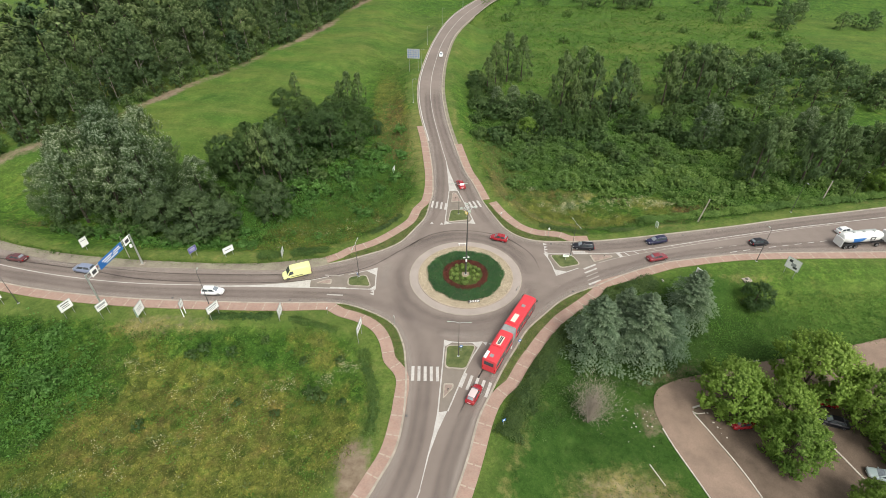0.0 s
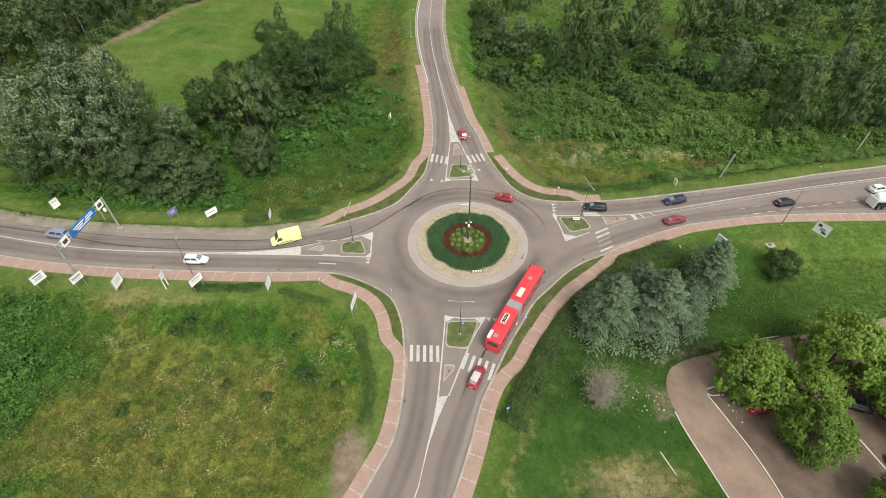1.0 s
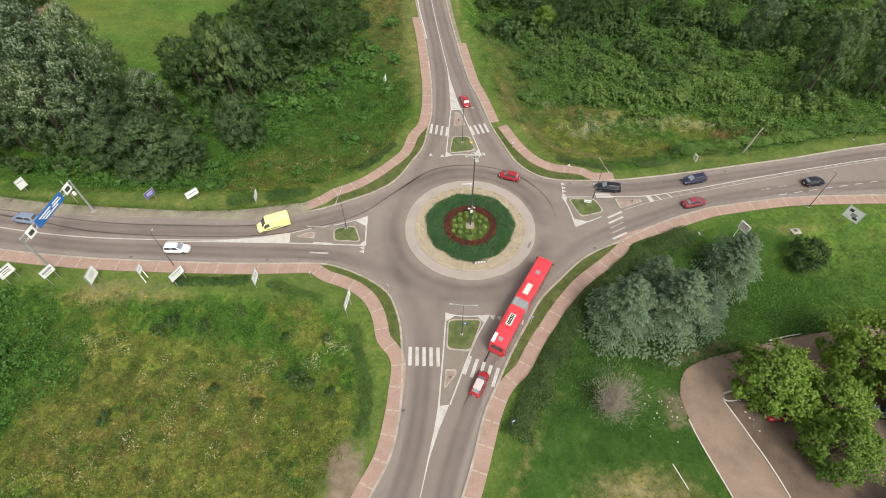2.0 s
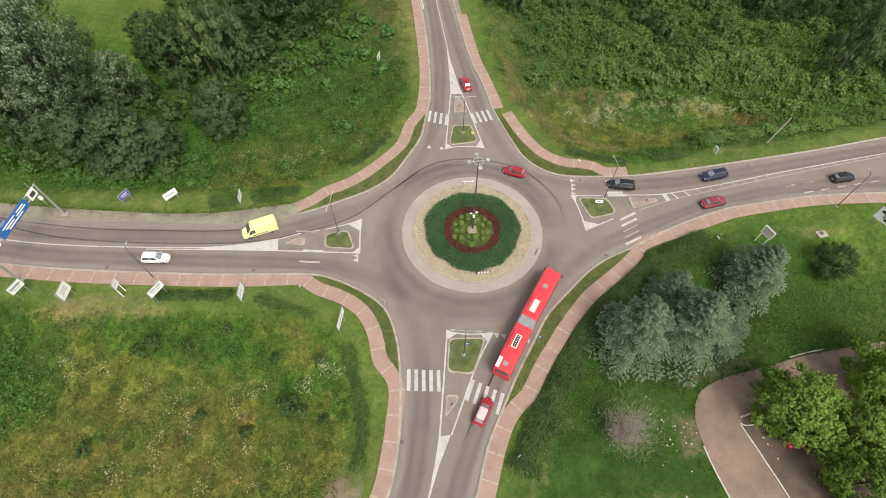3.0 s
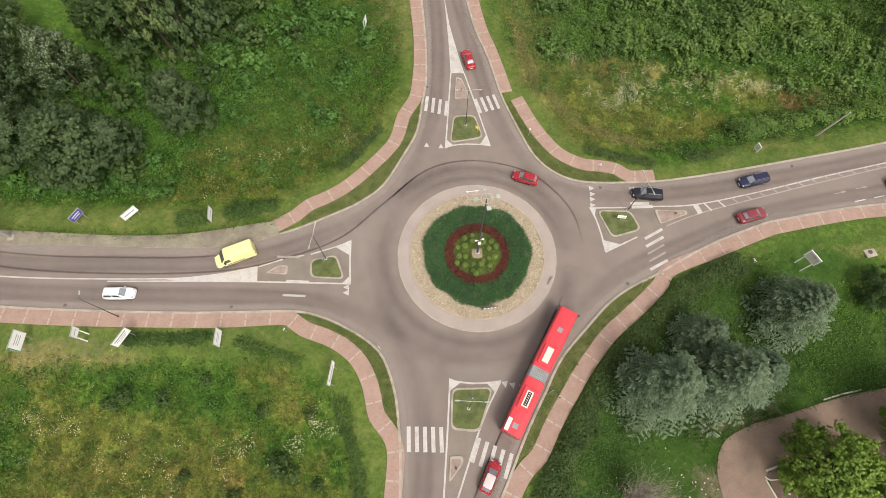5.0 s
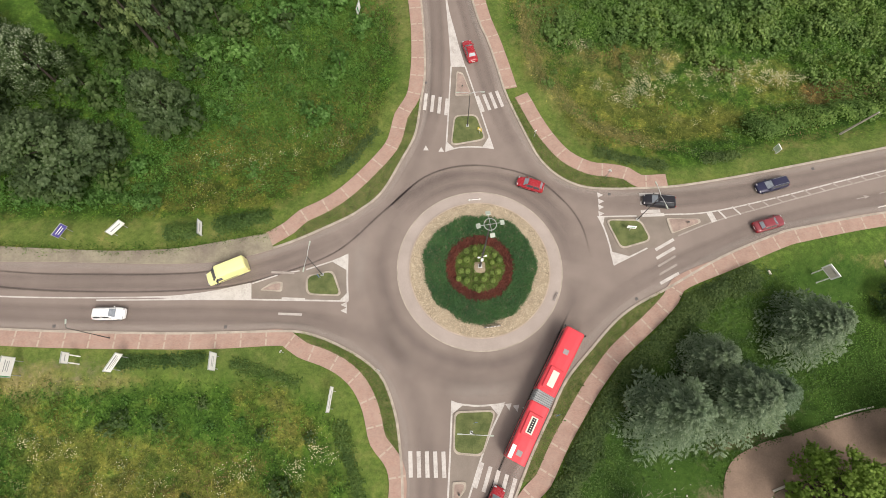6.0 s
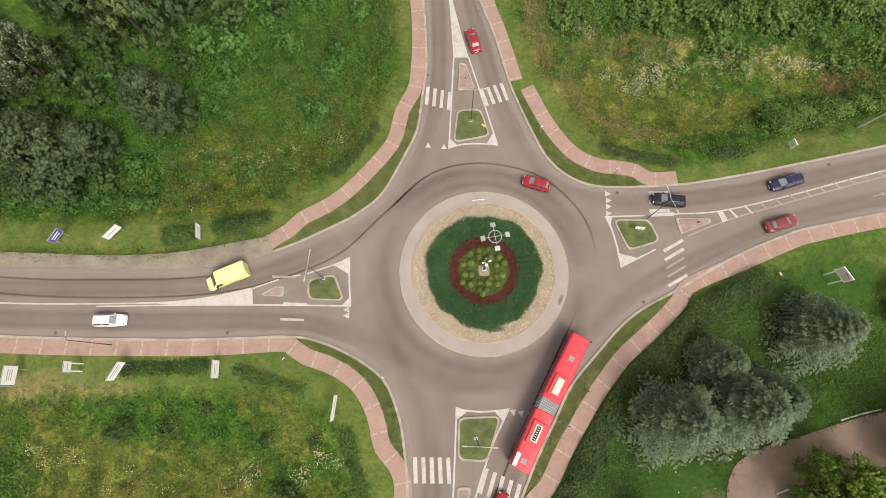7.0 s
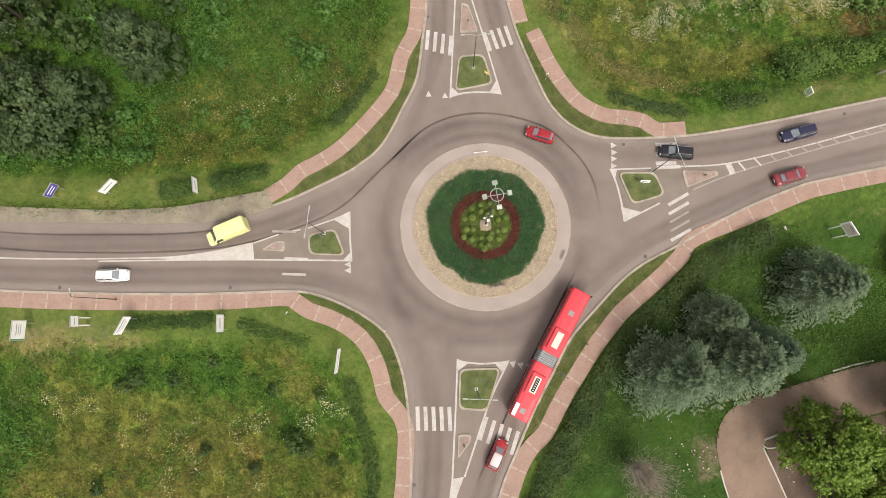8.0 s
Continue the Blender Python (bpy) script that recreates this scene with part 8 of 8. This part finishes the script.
def billboard(m, w, h, z0, face, label, rim=None, bars=(), posts=2, leg=None):
    """A panel on posts, with a frame; bars stand for writing: (x, z, width, height, material) as shares of the panel."""
    ob = thing("billboard", m, label, "billboard", "roadside billboards")
    part("panel", boxed(-w / 2, w / 2, -0.04, 0.04, z0, z0 + h, bevel=0.01), face, ob)
    for x0, x1, a, b in ((-w / 2 - 0.05, w / 2 + 0.05, z0 - 0.05, z0 + 0.02), (-w / 2 - 0.05, w / 2 + 0.05, z0 + h - 0.02, z0 + h + 0.05),
                         (-w / 2 - 0.05, -w / 2 + 0.02, z0 + 0.02, z0 + h - 0.02), (w / 2 - 0.02, w / 2 + 0.05, z0 + 0.02, z0 + h - 0.02)):
        part("frame", boxed(x0, x1, -0.055, 0.055, a, b, bevel=0.008), rim or STEEL, ob)
    for k in range(posts):
        x = 0 if posts == 1 else -w * 0.36 + w * 0.72 * k / (posts - 1)
        part("post", tube(bmesh.new(), [(x, 0.10, -0.15), (x, 0.10, z0 + h * 0.8)], [0.055, 0.05] if leg is None else [0.09, 0.08], 7), leg or STEEL, ob)
    for x, z, bw, bh, M in bars:
        for s in (1, -1):
            part("plain_bar", boxed(w * (x - bw / 2), w * (x + bw / 2), s * 0.044 - 0.003, s * 0.044 + 0.003, z0 + h * (z - bh / 2), z0 + h * (z + bh / 2)), M, ob)
    return ob


lines = [(0.0, 0.76, 0.7, 0.10, INK), (0.0, 0.52, 0.55, 0.07, INK), (0.0, 0.32, 0.62, 0.07, INK)]
billboard(stand(-60.0, -12.1, 88), 2.5, 2.1, 1.6, SIGN_WHITE, "white billboard with a green edge beside the footpath", None, [(-0.46, 0.5, 0.05, 0.96, SIGN_GREEN), (0.05, 0.66, 0.6, 0.06, SIGN_BACK), (0.05, 0.5, 0.5, 0.05, SIGN_BACK), (0.05, 0.36, 0.55, 0.05, SIGN_BACK)])
billboard(stand(-52.6, -11.2, 92), 1.35, 1.3, 2.3, SIGN_WHITE, "small white board on two tall legs", None, [(0, 0.5, 0.6, 0.1, SIGN_BACK)], leg=SIGN_WHITE)
billboard(stand(-46.6, -11.9, 62), 2.5, 1.5, 1.9, SIGN_WHITE, "white billboard with dark lines of writing", None, [(0, 0.72, 0.78, 0.16, SIGN_BACK), (0, 0.46, 0.7, 0.07, SIGN_BACK), (0, 0.26, 0.5, 0.06, SIGN_BACK)])
billboard(stand(-34.4, -12.0, 90), 2.2, 1.9, 1.0, SIGN_WHITE, "white billboard with grey lines of writing", None, [(0, 0.64, 0.6, 0.07, SIGN_BACK), (0, 0.42, 0.6, 0.06, SIGN_BACK)])
billboard(stand(-19.0, -17.1, 82), 3.0, 1.5, 2.4, SIGN_WHITE, "wide white billboard on the mown corner", None, [(0, 0.5, 0.7, 0.2, SIGN_BACK)])
billboard(stand(-74.0, -11.2, 66), 2.3, 1.8, 1.7, SIGN_WHITE, "white billboard with a dark picture strip", None, lines)
billboard(stand(-67.2, -11.4, 68), 2.1, 1.5, 2.0, SIGN_WHITE, "white billboard with dark lines of writing", None, [(0, 0.6, 0.8, 0.3, SIGN_BACK), (0, 0.25, 0.6, 0.1, SIGN_BACK)])
billboard(stand(-89.0, -9.0, 60), 2.4, 1.6, 1.7, SIGN_WHITE, "framed billboard with a dark picture", None, [(0, 0.5, 0.7, 0.6, SIGN_BACK)])
billboard(stand(-50.2, 6.7, 48), 2.3, 1.4, 1.1, SIGN_WHITE, "white board tilted to the lay-by", None, [(0, 0.5, 0.7, 0.16, SIGN_BACK)])
billboard(stand(-38.7, 6.6, 96), 2.1, 1.3, 0.6, SIGN_WHITE, "white board among the low shrubs", None, [(0, 0.5, 0.6, 0.14, SIGN_BACK)])
billboard(stand(-57.6, 6.3, 62), 1.9, 1.3, 1.4, SIGN_PURPLE, "violet board with pale lines of writing", None, [(0, 0.65, 0.7, 0.12, SIGN_WHITE), (0, 0.35, 0.6, 0.10, SIGN_WHITE)])
billboard(stand(-82.0, 8.8, 70), 1.6, 2.0, 1.2, SIGN_WHITE, "narrow white board beside the lay-by", None, [(0, 0.7, 0.7, 0.08, SIGN_BACK)], 1)
billboard(stand(67.3, 0.6, -58), 2.7, 2.5, 1.9, SIGN_WHITE, "large white billboard with dark emblems", None, [(-0.22, 0.72, 0.24, 0.22, INK), (0.05, 0.45, 0.34, 0.3, SIGN_BACK), (0.2, 0.25, 0.3, 0.18, INK)])
billboard(stand(46.9, -2.5, -64), 1.9, 1.7, 2.6, SIGN_WHITE, "pale framed board on long legs", SIGN_WHITE, [(0, 0.45, 0.84, 0.8, POD_CREAM), (0, 0.78, 0.5, 0.14, SIGN_BACK)], leg=SIGN_WHITE)
billboard(stand(-17.9, 46.6, 78), 1.9, 1.6, 0.9, SIGN_WHITE, "white and green board on the grass", None, [(-0.2, 0.5, 0.3, 0.7, SIGN_GREEN)])
billboard(stand(45.4, 17.0, -76), 0.9, 1.2, 0.5, BOARD_GREEN, "small pale green board on the verge", SIGN_WHITE)
billboard(stand(-15.6, 127, -6), 5.0, 3.6, 5.2, SIGN_BACK, "large grey-blue direction sign on tall posts", STEEL, [(x, 0.5, 0.015, 0.98, SIGN_BLUE) for x in (-0.4, -0.2, 0, 0.2, 0.4)] + [(0, z, 0.98, 0.02, SIGN_BLUE) for z in (0.2, 0.4, 0.6, 0.8)])


def gantry():
    ob = thing("sign_gantry", pose(0, 0, 0), "steel gantry with a blue direction sign over the west arm", "sign gantry")
    a, b, z = Vector((-69.3, -8.9, 0)), Vector((-67.6, 3.8, 0)), 7.2
    d = (b - a).normalized()
    for q in (a, b):
        part("post", tube(bmesh.new(), [q + Vector((0, 0, -0.1)), q + Vector((0, 0, 4)), q + Vector((0, 0, z + 0.6))], [0.20, 0.18, 0.16], 8), STEEL, ob)
        part("footing", box(bmesh.new(), q.x - 0.45, q.x + 0.45, q.y - 0.45, q.y + 0.45, -0.05, 0.18, bevel=0.03), KERB, ob)
    for dz in (-0.5, 0.5):
        part("beam", tube(bmesh.new(), [a + Vector((0, 0, z + dz)), b + Vector((0, 0, z + dz))], [0.10, 0.10], 6), STEEL, ob)
    L = (b - a).length
    for k in range(13):
        p, q = a + d * L * k / 13, a + d * L * (k + 1) / 13
        part("brace", tube(bmesh.new(), [p + Vector((0, 0, z - 0.5 if k % 2 else z + 0.5)), q + Vector((0, 0, z + 0.5 if k % 2 else z - 0.5))], [0.045, 0.045], 5), STEEL, ob)
    turn = Matrix.Rotation(math.atan2(d.y, d.x), 4, "Z")

    def board(name, s0, s1, z0, z1, material, label=""):
        bm = box(bmesh.new(), s0, s1, -0.22, -0.15, z0, z1, bevel=0.01)
        bm.transform(Matrix.Translation(a) @ turn)
        return part(name, bm, material, ob, label)

    def bar(host, s0, s1, z0, z1, material):
        bm = box(bmesh.new(), s0, s1, -0.235, -0.22, z0, z1)
        bm.transform(Matrix.Translation(a) @ turn)
        part("plain_bar", bm, material, host)

    sign = board("direction_sign", 3.3, 9.9, z - 0.85, z + 0.85, SIGN_BLUE, "blue direction sign with pale lines of writing")
    for s0, s1, z0 in ((4.2, 7.0, z + 0.25), (7.5, 9.2, z + 0.25), (4.6, 6.6, z - 0.15), (7.2, 9.4, z - 0.15), (5.0, 8.4, z - 0.55)):
        bar(sign, s0, s1, z0, z0 + 0.22, SIGN_WHITE)
    for s0 in (1.0, 10.6):
        panel_ = board("white_panel", s0, s0 + 1.6, z - 0.8, z + 0.8, SIGN_WHITE, "white panel with dark emblem")
        bar(panel_, s0 + 0.3, s0 + 1.3, z - 0.4, z + 0.3, INK)
    lamp_ = part("lamp_box", box(bmesh.new(), b.x - 0.2, b.x + 0.2, b.y - 1.1, b.y - 0.7, 5.2, 5.9, bevel=0.04), SIGN_WHITE, ob)
    return ob


gantry()


def road_sign(m, label, shape, material, h=2.2, size=0.6):
    ob = thing("road_sign", m, label, "road sign", "small road signs")
    part("post", tube(bmesh.new(), [(0, 0, -0.1), (0, 0, h)], [0.04, 0.04], 6), STEEL, ob)
    n = {"round": 20, "square": 4, "triangle": 3}[shape]
    off = {"round": 0, "square": math.pi / 4, "triangle": math.pi / 2}[shape]
    ring = lambda r, y: [(r * math.cos(off + k * math.tau / n), y, h - 0.1 + r * math.sin(off + k * math.tau / n)) for k in range(n)]
    face = part("face", loft(bmesh.new(), [ring(size / 2, -0.04), ring(size / 2, -0.065)]), material, ob)
    part("symbol", loft(bmesh.new(), [ring(size * 0.24, -0.065), ring(size * 0.24, -0.072)]), SIGN_WHITE if material is not SIGN_WHITE else INK, face)
    return ob


road_sign(pose(8.9, -19.6, 0.05, 0, 0, 20), "round blue sign on the verge", "round", SIGN_BLUE)
road_sign(stand(4.6, -35.2, 20), "square blue crossing sign beside the footpath", "square", SIGN_BLUE, 2.4, 0.8)
road_sign(pose(1.35, 21.2, 0.15, 0, 0, -30), "yellow chevron board on the north island", "square", SIGN_YELLOW, 1.3, 1.0)
billboard(pose(21.9, 4.9, 0.15, -12, 0, -6), 1.15, 0.42, 0.75, SIGN_WHITE, "low white direction board on the east island", SIGN_WHITE, [(0, 0.5, 0.8, 0.3, SIGN_GREEN)], 1)
road_sign(pose(-21.6, -0.9, 0.15, 0, 0, -60), "blue arrow sign on the west island", "round", SIGN_BLUE, 1.3, 0.6)
road_sign(pose(-1.2, -20.2, 0.15, 0, 0, 10), "blue arrow sign on the south island", "round", SIGN_BLUE, 1.3, 0.6)
road_sign(pose(19.6, 13.4, 0.06, 0, 0, 150), "triangular white sign on the verge", "triangle", SIGN_WHITE, 2.2, 0.8)
road_sign(pose(-13.2, -13.6, 0.06, 0, 0, -40), "small white sign on the verge", "triangle", SIGN_WHITE, 2.0, 0.6)
road_sign(pose(9.6, 20.4, 0.06, 0, 0, 200), "small white sign on the verge", "square", SIGN_WHITE, 1.8, 0.5)
road_sign(stand(-26.0, -10.9, 60), "small white sign beside the footpath", "square", SIGN_WHITE, 1.6, 0.5)


def bollard(m, label):
    ob = thing("bollard", m, label, "bollard", "island bollards")
    part("post", tube(bmesh.new(), [(0, 0, 0), (0, 0, 0.38)], [0.13, 0.12], 10), KERB, ob)
    part("cap", tube(bmesh.new(), [(0, 0, 0.38), (0, 0, 0.46)], [0.13, 0.07], 10), POLE_DARK, ob)
    return ob


bol = bollard(pose(30.4, 5.9, 0.13), "short concrete bollard on an island nose")
for x, y in ((-3.5, -28.4), (-0.9, 29.6)):
    copy_thing(bol, pose(x, y, 0.13))

slab_ = tagged(new("manhole_slab", solid("manhole_slab", boxed(-0.85, 0.85, -0.75, 0.75, -0.1, 0.16, bevel=0.03), KERB)), "square concrete manhole slab in the lawn", "manhole")
slab_.matrix_basis = stand(58.4, -0.4, 12)
part("cover", tube(bmesh.new(), [(0, 0, 0.16), (0, 0, 0.19)], [0.33, 0.33], 16), POLE_DARK, slab_, "round iron cover")
slab_ = tagged(new("marker_stone", solid("marker_stone", boxed(-0.14, 0.14, -0.32, 0.32, -0.1, 0.3, bevel=0.03), STONE_WHITE)), "small white marker stone in the lawn", "stone")
slab_.matrix_basis = stand(40.4, -1.7, 15)


def road_grate(x, y, turn):
    ob = tagged(new("drain_grate", solid("drain_grate", boxed(-0.21, 0.21, -0.21, 0.21, 0.0, 0.016, bevel=0.003), POLE_DARK)), "dark iron drain grate at the kerb", "drain", "drain grates")
    ob.matrix_basis = pose(x, y, 0, 0, 0, turn)


for x, y, a in ((-34.0, -7.3, 0), (-6.6, 30.6, 0), (-9.6, 19.9, 30), (19.8, 10.7, 0), (50.5, 14.0, 12), (-57, -6.6, 2), (21.5, -4.9, 25), (-10.0, -33, 0)):
    road_grate(x, y, a)
g = np.random.default_rng(17)
litter_spots = [(g.normal(27.2, 1.4), g.normal(-31.0, 2.2)) for _ in range(30)] + [(g.normal(39.2, 0.6), g.normal(-33.4, 1.0)) for _ in range(7)]
for k, (x, y) in enumerate(litter_spots):
    ob = tagged(new("rubble_stone", solid("rubble_stone", boxed(-0.12, 0.12, -0.09, 0.09, -0.02, 0.09, bevel=0.03), STONE_WHITE)), "pale stone lying in the grass", "stone", "scattered pale stones")
    ob.matrix_basis = stand(x, y, 0, 0.08) @ pose(0, 0, 0, g.uniform(-20, 20), 0, g.uniform(0, 180)) @ Matrix.Scale(g.uniform(0.4, 1.1), 4)

# ---- pale cross bands in the footpaths ----
for nm, line in PAVE.items():
    s = np.r_[0, np.cumsum(np.linalg.norm(np.diff(line, axis=0), axis=1))]
    n = sides(line)
    shared = None
    for d in np.arange(1.5, s[-1], 3.35):
        x, y = np.interp(d, s, line[:, 0]), np.interp(d, s, line[:, 1])
        if abs(x) > 110 or y > 90 or y < -130:
            continue
        a = math.degrees(math.atan2(np.interp(d, s, n[:, 1]), np.interp(d, s, n[:, 0])))
        for lo, hi in ((-1.02, -0.12), (0.14, 1.02)):
            shared = shared or {}
            if (lo, hi) not in shared:
                shared[lo, hi] = solid("paving_band", boxed(lo, hi, -0.11, 0.11, 0.0, 0.02, bevel=0.004), BAND)
            ob = new("paving_band", shared[lo, hi])
            ob.parent = pavements[nm]
            ob.matrix_basis = pose(x, y, 0.088, 0, 0, a)
